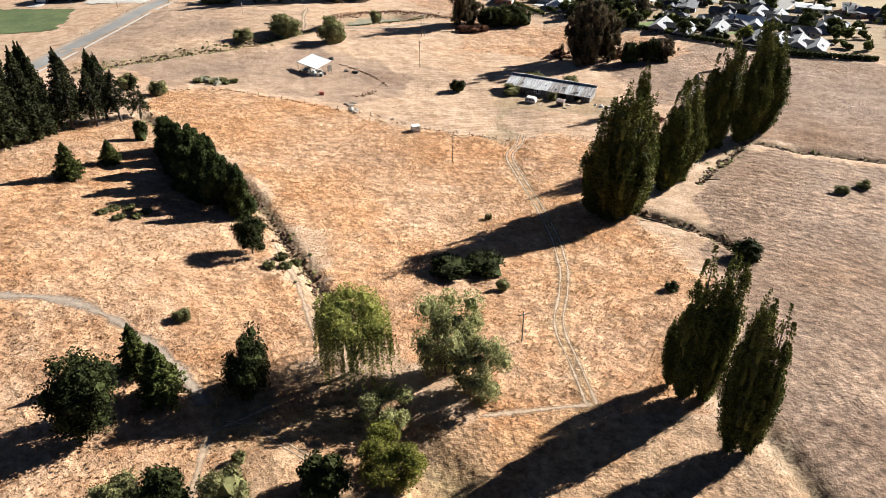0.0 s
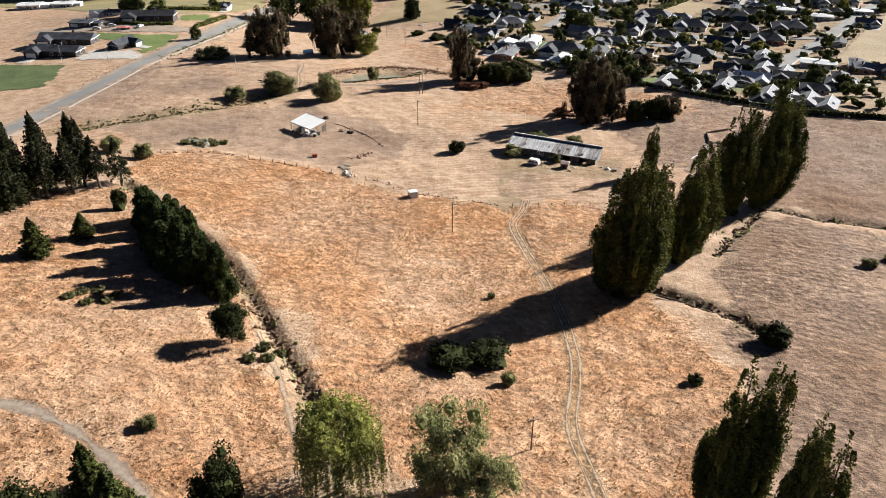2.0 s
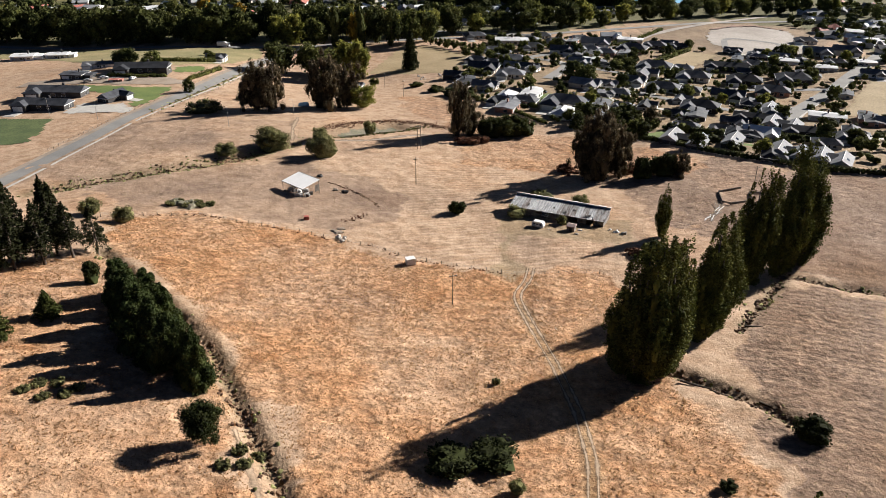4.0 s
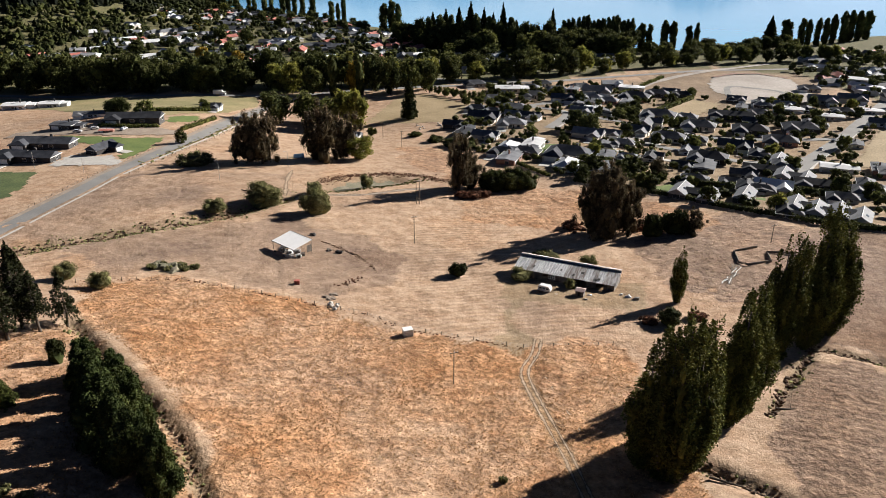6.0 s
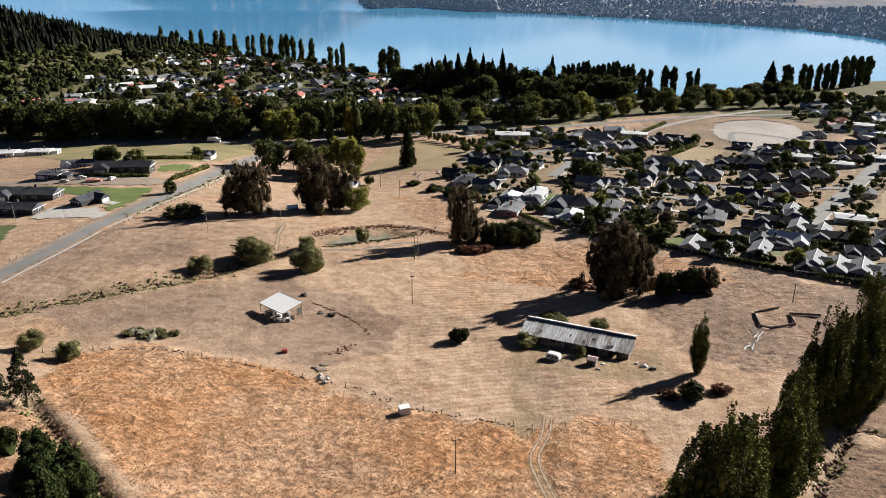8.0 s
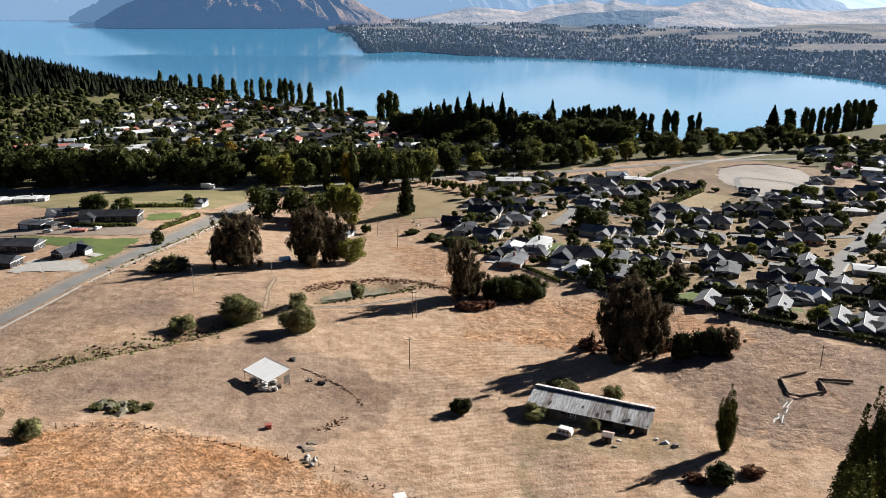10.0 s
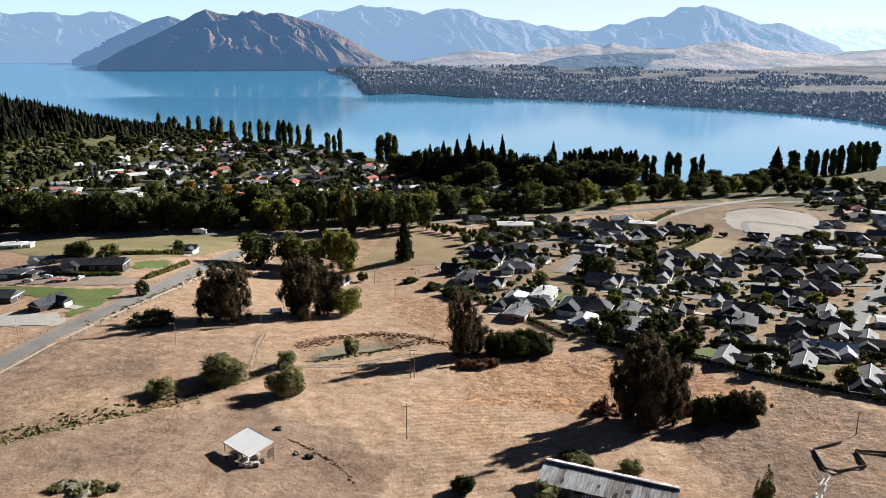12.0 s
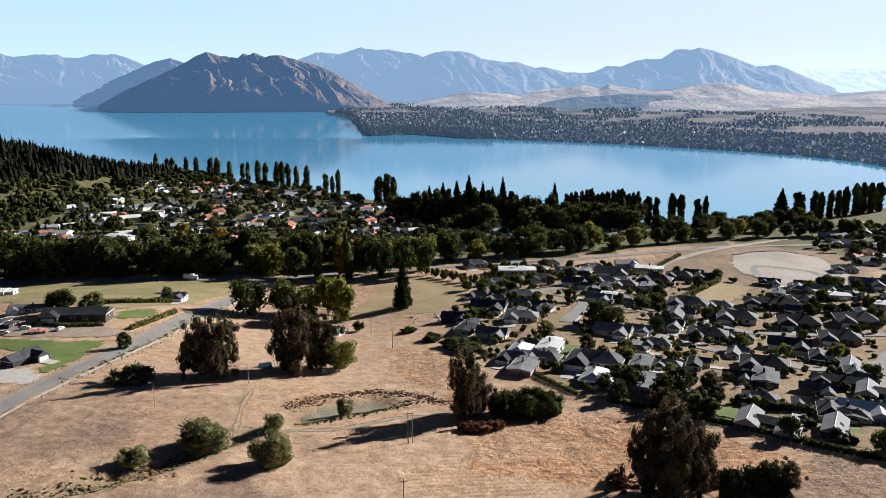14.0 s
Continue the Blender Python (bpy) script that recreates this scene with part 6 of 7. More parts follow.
def street_lamp(x, y, h, turn):
    p = thing("street_lamp", "pale metal street lamp with a short arm", "lamp post", local(x, y, turn), "street lamps")
    part("mast", Build().tube([(0, 0, -0.6), (0, 0, h)], [0.09, 0.05], 8), KERB, p)
    part("arm", Build().tube([(0, 0, h), (0.5, 0, h + 0.12), (1.1, 0, h + 0.12)], [0.04, 0.04, 0.03], 6), KERB, p)
    part("head", Build().box(0.9, -0.12, h + 0.06, 1.5, 0.12, h + 0.18), GREYW, p)


street_lamp(-94.7, 337, 8, 200)
street_lamp(-74, 368, 7, 200)
street_lamp(-155, 349.7, 8, 200)
street_lamp(-180, 358, 8, 200)

# ---- fences ----
def fence(name, pts, label, gap=3.5, tall=1.1, wires=3, thick=0.012):
    f = thing(name, label, "fence", Matrix.Identity(4))
    tops = []
    for a, b in zip(pts[:-1], pts[1:]):
        n = max(1, int(math.dist(a, b) / gap))
        for i in range(n):
            x, y = a[0] + (b[0] - a[0]) * i / n, a[1] + (b[1] - a[1]) * i / n
            z = gz(x, y)
            part("post", Build().tube([(x, y, z - 0.4), (x, y, z + tall)], [0.08, 0.07], 6), POLE, f)
            tops.append((x, y, z))
    for k in range(wires):
        part("wire" if thick < 0.05 else "rail", Build().tube([(x, y, z + tall * (0.35 + 0.28 * k)) for x, y, z in tops], [thick] * len(tops), 3 if thick < 0.05 else 6), KERB if thick < 0.05 else POLE, f)
    return f


fence("wire_fence", [(-100, 226), (-74, 231), (-44, 224), (-23, 217), (-12, 210), (15, 203), (40, 206)], "post and wire fence between tussock and mown paddock")
fence("wire_fence", [(-152, 300), (-148, 342), (-144, 373), (-138, 419), (-134, 466), (-130, 500)], "post and wire fence along the road")
fence("wire_fence", [(-3, 445), (36, 366), (48, 357), (83, 334), (100, 316), (130, 296)], "paddock fence along the house gardens", 2.6, 1.2)
fence("wire_fence", [(-134, 345), (-130, 373), (-124, 419), (-121, 466), (-118, 500)], "post and wire fence along the road")
zig = fence("timber_pen", [(96.4, 276.6), (87.7, 272.9), (85.9, 262.9), (88.1, 261.3), (96.2, 263.9), (97.6, 271.8), (106.2, 270.2), (106.6, 270.1)], "zigzag timber rail pen on dry grass", 1.6, 0.8, 3, 0.15)

# ---- logs and stones ----
log_rng = random.Random(3)


def log_at(x, y, length, turn, label, group, rad=0.22):
    b = Build().tube([(-length / 2, 0, rad), (0, log_rng.uniform(-0.3, 0.3), rad * 1.1), (length / 2, 0, rad * 0.8)], [rad * 1.1, rad, rad * 0.55], 8)
    for k in range(1):
        x0 = log_rng.uniform(-length / 3, length / 3)
        b.tube([(x0, 0, rad), (x0 + log_rng.uniform(-0.6, 0.8), log_rng.uniform(-1.2, 1.2), rad + log_rng.uniform(0.2, 0.8))], [0.1, 0.03], 5)
    single("fallen_log", b, BARK, label, "log", local(x, y, turn), group)


for x, y, ln, tn in ((46, 153, 6, -25), (51, 151.5, 5, -30), (58, 147, 4, -50),
                     (86, 204, 7, -20), (92, 201.5, 6, -15), (66, 178, 4, 0)):
    log_at(x, y, ln, tn, "bleached fallen log on the bank below poplars", "fallen logs below the poplars")
for x, y, ln, tn in ((-79, 320, 7, -30), (-76, 318, 6, -25)):
    log_at(x, y, ln, tn, "loose timber lying on dry grass", "loose timber", 0.2)
for k in range(26):
    x, y = (-18 + log_rng.uniform(-9, 9), 494 + log_rng.uniform(-6, 8)) if k < 12 else (-56 + log_rng.uniform(-6, 6), 318 + log_rng.uniform(-2, 2)) if k < 18 else (-32 + log_rng.uniform(-3, 3), 221 + log_rng.uniform(-1.5, 1.5))
    s = log_rng.uniform(0.3, 0.8)
    single("stone", Build().blob((0, 0, s * 0.4), s, 0.7, 0.3, k), STONE, "pale rough field stone", "stone", local(x, y, k * 40), "loose field stones")
mound = thing("earth_mound", "weedy earth mound on bare ground", "mound", local(-80, 240))
for k in range(10):
    part("earth_lump", Build().blob((log_rng.uniform(-5, 5), log_rng.uniform(-3, 3), 0.2), log_rng.uniform(1.0, 2.2), 0.6, 0.4, k), POND, mound)
for dx, dy in ((-3, 1), (2, 2), (4, -1), (0, -2), (-5, -1), (6, 1)):
    plant("lowbush", -80 + dx, 240 + dy, 1.6, 1.6, "weeds growing on the earth mound", "weeds on the mound")


for x, y, turn, wide in ((-33.4, 229.6, 20, 1.1), (-33.7, 226.4, 35, 1.2), (-35.2, 227.6, 60, 0.6)):
    single("concrete_slab", Build().box(-wide, -0.9, -0.2, wide, 0.7, 0.12).box(-wide * 0.7, -0.6, 0.16, wide * 0.5, 0.5, 0.3), GRAVEL, "broken pale concrete slab lying in dry grass", "slab", local(x, y, turn), "broken slabs")
for k in range(22):
    f = log_rng.random()
    x, y = 85.5 - 8.5 * f + log_rng.uniform(-1.2, 1.2), 261 - 14 * f + log_rng.uniform(-1.2, 1.2)
    ln = log_rng.uniform(1.5, 4.5)
    single("timber_plank", Build().box(-ln / 2, -0.13, 0.02, ln / 2, 0.13, 0.09, pose(0, 0, 0.2 * log_rng.random(), 0, log_rng.uniform(-6, 6), 0)), (FRAME, BOARD, POLE)[k % 3], "loose pale plank in a heap beside the pen", "plank", local(x, y, 58 + log_rng.uniform(-25, 25), 0.05), "planks beside the pen")


# ---- vehicles ----
PAINTS = [mat("silver car paint", (0.36, 0.37, 0.38), (0.42, 0.43, 0.44), 1.0, 6.0, 0.3, 0, spec=0.6, grain=0.05), WHITE, mat("dark car paint", (0.03, 0.035, 0.045), (0.05, 0.055, 0.065), 1.0, 6.0, 0.3, 0, spec=0.6, grain=0.05), REDPAINT]
PAINT_WORDS = ("silver", "white", "dark", "red")


def car_at(x, y, turn, paint):
    c = thing("car", f"{PAINT_WORDS[paint]} car parked beside a house", "car", local(x, y, turn, 0.3), "parked cars")
    side = [(-2.1, 0.35), (-2.15, 0.85), (-1.75, 0.95), (-1.2, 1.42), (0.5, 1.45), (1.2, 0.98), (2.05, 0.85), (2.15, 0.4)]
    b = Build()
    b.add([(px, yy * (0.86 if z > 1.2 else 1.0), z) for yy in (-0.88, 0.88) for px, z in side], [tuple(range(7, -1, -1)), tuple(range(8, 16))] + [(i, (i + 1) % 8, 8 + (i + 1) % 8, 8 + i) for i in range(8)])
    part("body", b, PAINTS[paint], c)
    part("windscreen", Build().add([(1.17, -0.7, 1.03), (1.17, 0.7, 1.03), (0.56, 0.66, 1.44), (0.56, -0.66, 1.44)], [(0, 1, 2, 3)]), PANE, c)
    for s in (-1, 1):
        part("window", Build().box(-1.1, s * 0.84 - 0.03, 1.0, 0.6, s * 0.84 + 0.03, 1.36), PANE, c)
        for wx_ in (-1.35, 1.35):
            w = part("wheel", Build().tube([(wx_, s * 0.75, 0.32), (wx_, s * 0.93, 0.32)], [0.32, 0.32], 12), TYRE, c)
            part("rim", Build().tube([(wx_, s * 0.8, 0.32), (wx_, s * 0.95, 0.32)], [0.18, 0.18], 8), GREYW, w)


for x, y, turn, paint in ((-186, 430, 20, 1), (-170, 428, 80, 1), (-192, 424, 10, 0), (106, 574, 20, 1), (110, 592, 60, 0), (123, 612, 60, 2), (133, 618, 60, 1), (141, 640, 60, 2), (101, 470, 70, 0), (122, 449, 160, 1), (171, 474, 50, 2), (60, 400, 30, 0), (150, 384, 60, 1), (190, 440, 52, 0), (205, 459, 52, 2), (45, 432, -20, 2), (84, 434, 60, 1)):
    car_at(x, y, turn, paint)
truck = thing("box_truck", "white box truck on the tree-lined road", "truck", local(-166, 580.6, 2, 0.3))
part("cargo_box", Build().box(-4.2, -1.2, 0.9, 2.2, 1.2, 3.6), WHITE, truck)
part("cab", Build().box(2.3, -1.15, 0.5, 4.3, 1.15, 2.7), WHITE, truck)
part("windscreen", Build().box(4.28, -1.0, 1.5, 4.34, 1.0, 2.5), PANE, truck)
for wx_ in (-2.8, 3.2):
    for s in (-1, 1):
        part("wheel", Build().tube([(wx_, s * 0.9, 0.5), (wx_, s * 1.2, 0.5)], [0.5, 0.5], 12), TYRE, truck)
tent = thing("tarpaulin_tent", "low blue tarpaulin tent below the gums", "tent", local(-74.5, 394, 15))
part("cover", Build().add([(-2.6, -1.8, 0), (2.6, -1.8, 0), (2.6, 1.8, 0), (-2.6, 1.8, 0), (-2.3, -0.2, 1.9), (2.3, 0.2, 1.9)], [(0, 1, 5, 4), (1, 2, 5), (2, 3, 4, 5), (3, 0, 4), (3, 2, 1, 0)]), BLUE, tent)
part("pole", Build().tube([(-2.3, -0.2, -0.3), (-2.3, -0.2, 2.0)], [0.04, 0.04], 6), POLE, tent)

# ---- hedges and gardens of the estate ----
town_rng = random.Random(21)
TAKEN = [(r[3], r[4], 9.5 * r[6]) for r in ESTATE_A + ESTATE_B + ESTATE_C + ESTATE_D] + [(92, 340, 12), (114, 336, 8), (142, 316, 16), (147, 370, 11), (155, 409, 7)]


def within(x, y, poly):
    c = False
    for (ax, ay), (bx, by) in zip(poly, poly[1:] + poly[:1]):
        if (ay > y) != (by > y) and x < (bx - ax) * (y - ay) / (by - ay) + ax:
            c = not c
    return c


def near_line(x, y, pts, reach):
    for (ax, ay), (bx, by) in zip(pts[:-1], pts[1:]):
        dx, dy = bx - ax, by - ay
        t = min(1.0, max(0.0, ((x - ax) * dx + (y - ay) * dy) / (dx * dx + dy * dy)))
        if math.hypot(x - ax - t * dx, y - ay - t * dy) <= reach:
            return True
    return False


def free(x, y, gap=0.0):
    return all((x - a) ** 2 + (y - b) ** 2 > (c + gap) ** 2 for a, b, c in TAKEN)


def off_street(x, y, gap=5.0):
    return not any(near_line(x, y, pts, wide * 0.5 + gap) for pts, wide in STREETS) and not near_line(x, y, ROAD, 8)


ESTATE = [(-6, 450), (34, 372), (50, 360), (84, 338), (112, 312), (170, 300), (260, 400), (330, 560), (250, 570), (180, 590), (146, 620), (120, 640), (20, 640), (18, 560), (-2, 520)]
LOTS = [[(110, 520), (164, 592), (186, 571), (151, 522)], [(186, 402), (256, 505), (330, 600), (420, 560), (300, 380)], [(-60, 500), (-40, 606), (18, 560), (-4, 500)]]


def scatter(poly, count, gap, street_gap, seed):
    r = random.Random(seed)
    px, py = [p[0] for p in poly], [p[1] for p in poly]
    out = []
    for _ in range(count * 40):
        x, y = r.uniform(min(px), max(px)), r.uniform(min(py), max(py))
        if within(x, y, poly) and not any(within(x, y, q) for q in LOTS) and free(x, y, gap) and off_street(x, y, street_gap):
            out.append((x, y, r.random(), r.random()))
            if len(out) == count:
                break
    return out


for x, y, a, b in scatter(ESTATE, 64, 3.5, 4.5, 5):
    house_at(("hip", "gable", "hip", "flat")[int(a * 4)], ("dark", "grey", "dark", "grey", "white")[int(b * 4.5)], int(b * 40) % 5, x, y, -22 + 90 * (a > 0.5), 0.68 + 0.22 * b)
    TAKEN.append((x, y, 7.5))
for x, y, a, b in scatter(ESTATE, 140, -2.5, 0.6, 6):
    k = ("gardentree", "darkgarden", "gardentree", "darkgarden", "darkbush", "limetree")[int(a * 5.3)]
    s = 0.55 + 0.7 * b
    if k in ("darkbush", "lowbush"):
        plant(k, x, y, 2.2 * s, 2.6 * s, "garden shrub between houses", "garden shrubs", 2)
    else:
        plant(k, x, y, 6.5 * s, 3.2 * s, "leafy garden tree between houses", "garden trees", 2)
    TAKEN.append((x, y, 2.0))
for x, y, h, r, k in ((66, 470, 12, 7, "oakdark"), (72, 462, 11, 6, "oak"), (100, 520, 6, 5, "gardentree"), (108, 528, 6, 5, "gardentree"), (60, 372, 9, 5, "darkgarden"), (70, 362, 9, 5, "darkgarden"), (66, 352, 8, 5, "gum"), (76, 370, 9, 5, "darkgarden"), (88, 372, 8, 5, "gum"), (58, 382, 7, 4, "gardentree")):
    plant(k, x, y, h, r, "dense leafy tree among the houses", "trees among the houses", 3)


def hedge(pts, tall, wide, label, lf="shade"):
    """A clipped hedge of many leaves along a line."""
    gen = np.random.default_rng(int(abs(pts[0][0])) + 3)
    P, lumps = [], Build()
    for (ax, ay), (bx, by) in zip(pts[:-1], pts[1:]):
        ln = math.hypot(bx - ax, by - ay)
        m = int(ln * 30)
        t, s, u = gen.uniform(0, 1, m), gen.normal(0, wide * 0.35, m), gen.uniform(0, 1, m) ** 0.6
        nx, ny = -(by - ay) / ln, (bx - ax) / ln
        X, Y = ax + (bx - ax) * t + nx * s, ay + (by - ay) * t + ny * s
        P.append(np.stack([X, Y, ground(X, Y) + tall * u * (0.75 + 0.5 * vnoise(X / 3, Y / 3, 3))], 1))
        for i in range(int(ln / 1.8) + 1):
            f = i * 1.8 / ln
            x, y = ax + (bx - ax) * f, ay + (by - ay) * f
            lumps.blob((x, y, gz(x, y) + tall * 0.35), tall * 0.55, 0.9, 0.3, i, 6, 4)
    q, f = leaf_quads(np.concatenate(P), 0.55, gen)
    me = bpy.data.meshes.new("hedge")
    me.from_pydata(lumps.v + [tuple(p) for p in q.tolist()], [], lumps.f + (f + len(lumps.v)).tolist())
    me.materials.append(LEAF[lf])
    tagged(new("hedge", me), label, "hedge", "garden hedges")


hedge([(-2, 442), (30, 384), (40, 366)], 1.6, 1.4, "straggling hedge along the paddock fence", "broad")
hedge([(50, 360), (70, 348), (86, 336), (104, 319), (132, 297), (160, 290)], 2.2, 2.6, "overgrown dark garden hedge along the paddock fence")
hedge([(96, 356), (112, 352), (128, 350), (150, 342)], 3.0, 1.6, "tall clipped dark hedge behind the gabled house")
hedge([(136, 352), (130, 332), (124, 322)], 2.4, 1.4, "clipped dark hedge beside a lawn")
hedge([(108, 516), (140, 556), (166, 590)], 3.0, 2.0, "green hedge along a dry lot", "broad")
hedge([(-143, 436), (-140, 452), (-137, 474)], 2.4, 2.4, "green hedge beside the country road", "broad")
hedge([(-186, 436), (-170, 433), (-156, 437)], 2.0, 2.0, "clipped hedge beside a dark house", "broad")
hedge([(-176, 476), (-160, 484), (-146, 494)], 2.6, 2.4, "green hedge beside the lawn", "broad")
hedge([(118, 604), (140, 640), (170, 690)], 2.5, 3.0, "shrubby bank beside the site road", "broad")

# ---- trees between the road and the town ----
for x, y, h, r, k in ((-172, 461, 9, 6, "oak"), (-183.5, 457, 11, 7, "oakdark"), (-192, 470, 9, 6, "oakdark"), (-133.4, 407, 7, 3.2, "darkgarden"), (-168, 452, 4, 3, "gardentree"), (-158, 520, 4, 3, "gardentree"), (-150, 500, 5, 3, "gardentree")):
    plant(k, x, y, h, r, "round leafy tree beside the farmhouse", "trees beside the farmhouses", 3)
belt_rng = random.Random(8)
BELT = [(-360, 596), (-280, 592), (-210, 598), (-150, 606), (-100, 622), (-50, 640), (20, 672), (100, 706), (180, 760), (260, 790), (360, 800)]
for k in range(78):
    f = k / 77 * (len(BELT) - 1)
    i = min(int(f), len(BELT) - 2)
    x = BELT[i][0] + (BELT[i + 1][0] - BELT[i][0]) * (f - i) + belt_rng.uniform(-6, 6)
    y = BELT[i][1] + (BELT[i + 1][1] - BELT[i][1]) * (f - i) + belt_rng.uniform(-9, 16)
    h = belt_rng.uniform(15, 25) * (0.8 if x > 120 else 1.2 if x < -120 else 1)
    plant(belt_rng.choice(("oak", "oakdark", "oak", "limetree") if x > -150 else ("oak", "oakdark", "oakdark")), x, y, h, h * belt_rng.uniform(0.38, 0.5), "large spreading tree in a belt beside the road", "trees of the belt", 3)
for k in range(24):
    x, h = -370 + k * 11.5 + belt_rng.uniform(-5, 5), belt_rng.uniform(17, 24)
    plant("oakdark", x, float(np.interp(x, [p[0] for p in BELT], [p[1] for p in BELT])) + belt_rng.uniform(16, 30), h, h * 0.48, "large dark tree in a belt beside the road", "trees of the belt", 3)
for x, y, h, r, k in ((-88, 590, 29, 3.5, "shorepoplar"), (-70, 596, 30, 3.6, "shorepoplar"), (-48, 600, 26, 8, "oakdark"), (-60, 612, 27, 9, "oakdark"), (-36, 612, 25, 9, "oak"), (-24, 622, 22, 8, "oakdark"), (-74, 606, 24, 7, "goldtree"), (-120, 600, 22, 9, "limetree"), (-104, 596, 20, 9, "oak"), (-20, 606, 22, 6, "oak")):
    plant(k, x, y, h, r, "tall dense tree at the paddock's end", "trees at the paddock's end", 3)
for x in range(-14, 18, 6):
    plant("gardentree", x, 588 - x * 0.9, 6.5, 3.2, "round street tree at the paddock's edge", "street trees at the paddock", 2)
for x, y in ((6, 560), (14, 552), (22, 545), (28, 560), (36, 572), (46, 585), (60, 592), (72, 600)):
    plant("gardentree", x, y, 7, 3.6, "round leafy street tree", "street trees", 2)

# ---- older town near the lake ----
OLD_TOWN = [(-400, 620), (-250, 630), (-120, 650), (-60, 680), (-30, 800), (-60, 980), (-170, 1120), (-330, 1220), (-420, 1150), (-380, 960), (-400, 800)]
EAST_TOWN = [(300, 560), (420, 640), (560, 800), (520, 900), (380, 860), (290, 740), (282, 640)]
NORTH_TOWN = [(-30, 690), (90, 720), (150, 770), (150, 850), (20, 860), (-40, 830)]
FAR_TOWN = {"wall": Build(), "dark": Build(), "grey": Build(), "white": Build(), "red": Build()}


def far_house(x, y, a, b):
    """One small house of the town's far end, gabled, with a lower wing."""
    m = Matrix.Translation((x, y, gz(x, y) + 0.2)) @ pose(0, 0, 0, 0, 0, 340 * b)
    k = 0.85 + 0.35 * a
    roof = FAR_TOWN[("dark", "grey", "grey", "white", "red", "white")[int(b * 5.99)]]
    for x0, y0, x1, y1, z, rise, along in ((-8, -4, 8, 4, 2.8, 2.4, "x"), (1.5, -8.5, 7.5, -3.9, 2.7, 2.0, "y")):
        w, r = walls_solid(Build(), x0, y0, x1, y1, z, rise, along), roof_solid(Build(), x0, y0, x1, y1, z, rise, 0, 0.5, along)
        FAR_TOWN["wall"].add([m @ (k * Vector(p)) for p in w.v], w.f)
        roof.add([m @ (k * Vector(p)) for p in r.v], r.f)


for poly, count, seed in ((OLD_TOWN, 190, 31), (EAST_TOWN, 60, 32), (NORTH_TOWN, 34, 33)):
    for x, y, a, b in scatter(poly, count, 5.5, 3, seed):
        if y > 760 or (x > 340 and y > 700):
            TAKEN.append((x, y, 8))
            far_house(x, y, a, b)
            continue
        house_at(("hip", "gable", "long", "flat")[int(a * 4)], ("dark", "grey", "grey", "white", "red", "white")[int(b * 5.99)], (0, 2, 1, 2, 0, 4)[int(a * 97) % 6], x, y, -20 + 360 * b, 0.85 + 0.35 * a, "houses of the lakeside town")
        TAKEN.append((x, y, 8))
    for x, y, a, b in scatter(poly, int(count * 0.4), -3.0, -1.0, seed + 50):
        k = ("oak", "oakdark", "gardentree", "darkgarden", "oak", "limetree", "oakdark", "goldtree")[min(int(a * 7.6), 7)]
        s = 0.6 + 0.6 * b
        h0, r0 = SPECIES[k][1], SPECIES[k][2]
        plant(k, x, y, h0 * s * 0.8, r0 * s * 0.85, "golden autumn tree in the lakeside town" if k == "goldtree" else "leafy tree in the lakeside town", "trees of the lakeside town", 3)

for kind, made in FAR_TOWN.items():
    ob = new("town_houses" if kind == "wall" else "town_roofs", made.mesh("town_houses", CREAM if kind == "wall" else ROOF[kind]))
    tagged(ob, "pale walls of crowded houses near the lake" if kind == "wall" else f"{ROOF_WORDS[kind]} roofs of crowded houses near the lake", "houses", kind="stuff")


def grove(name, label, places, material, gen, leaves=26, size=1.5):
    """Many small round trees in one sheet, where they cannot be counted."""
    b, c = Build(), []
    for k, (x, y, h, r) in enumerate(places):
        z = gz(x, y)
        for j in range(3):
            ox, oy, oz = gen.normal(0, r * 0.38), gen.normal(0, r * 0.38), h * gen.uniform(0.42, 0.72)
            rr = r * gen.uniform(0.45, 0.72)
            b.blob((x + ox, y + oy, z + oz), rr, 0.85, 0.3, k * 3 + j, 6, 4)
            d = gen.normal(size=(leaves // 3, 3))
            d /= np.linalg.norm(d, axis=1)[:, None]
            c.append(np.array([x + ox, y + oy, z + oz]) + d * rr * gen.uniform(0.9, 1.15, (leaves // 3, 1)))
    q, f = leaf_quads(np.concatenate(c), size, gen)
    me = bpy.data.meshes.new(name)
    me.from_pydata(b.v + [tuple(p) for p in q.tolist()], [], b.f + (f + len(b.v)).tolist())
    me.materials.append(material)
    return tagged(new(name, me), label, "trees", kind="stuff")


gg = np.random.default_rng(23)
for poly, count, seed, lf, words in ((OLD_TOWN, 430, 61, "shade", "green"), (OLD_TOWN, 380, 62, "dark", "dark"), (EAST_TOWN, 140, 63, "broad", "green"), (EAST_TOWN, 140, 64, "shade", "dark"), (NORTH_TOWN, 150, 65, "shade", "dark"), (NORTH_TOWN, 60, 66, "broad", "green")):
    grove("town_trees", f"{words} garden trees crowded between the town's houses", [(x, y, 3.2 + 6 * b, 2.0 + 3.0 * a) for x, y, a, b in scatter(poly, count, -4.0, -1.0, seed)], LEAF[lf], gg)
for seed, lf, words in ((71, "shade", "dark"), (72, "broad", "green")):
    grove("garden_shrubs", f"{words} shrubs crowded in the estate's gardens", [(x, y, 1.6 + 2.6 * b, 1.0 + 1.6 * a) for x, y, a, b in scatter(ESTATE, 260, -3.5, 0.4, seed)], LEAF[lf], gg, 24, 0.8)

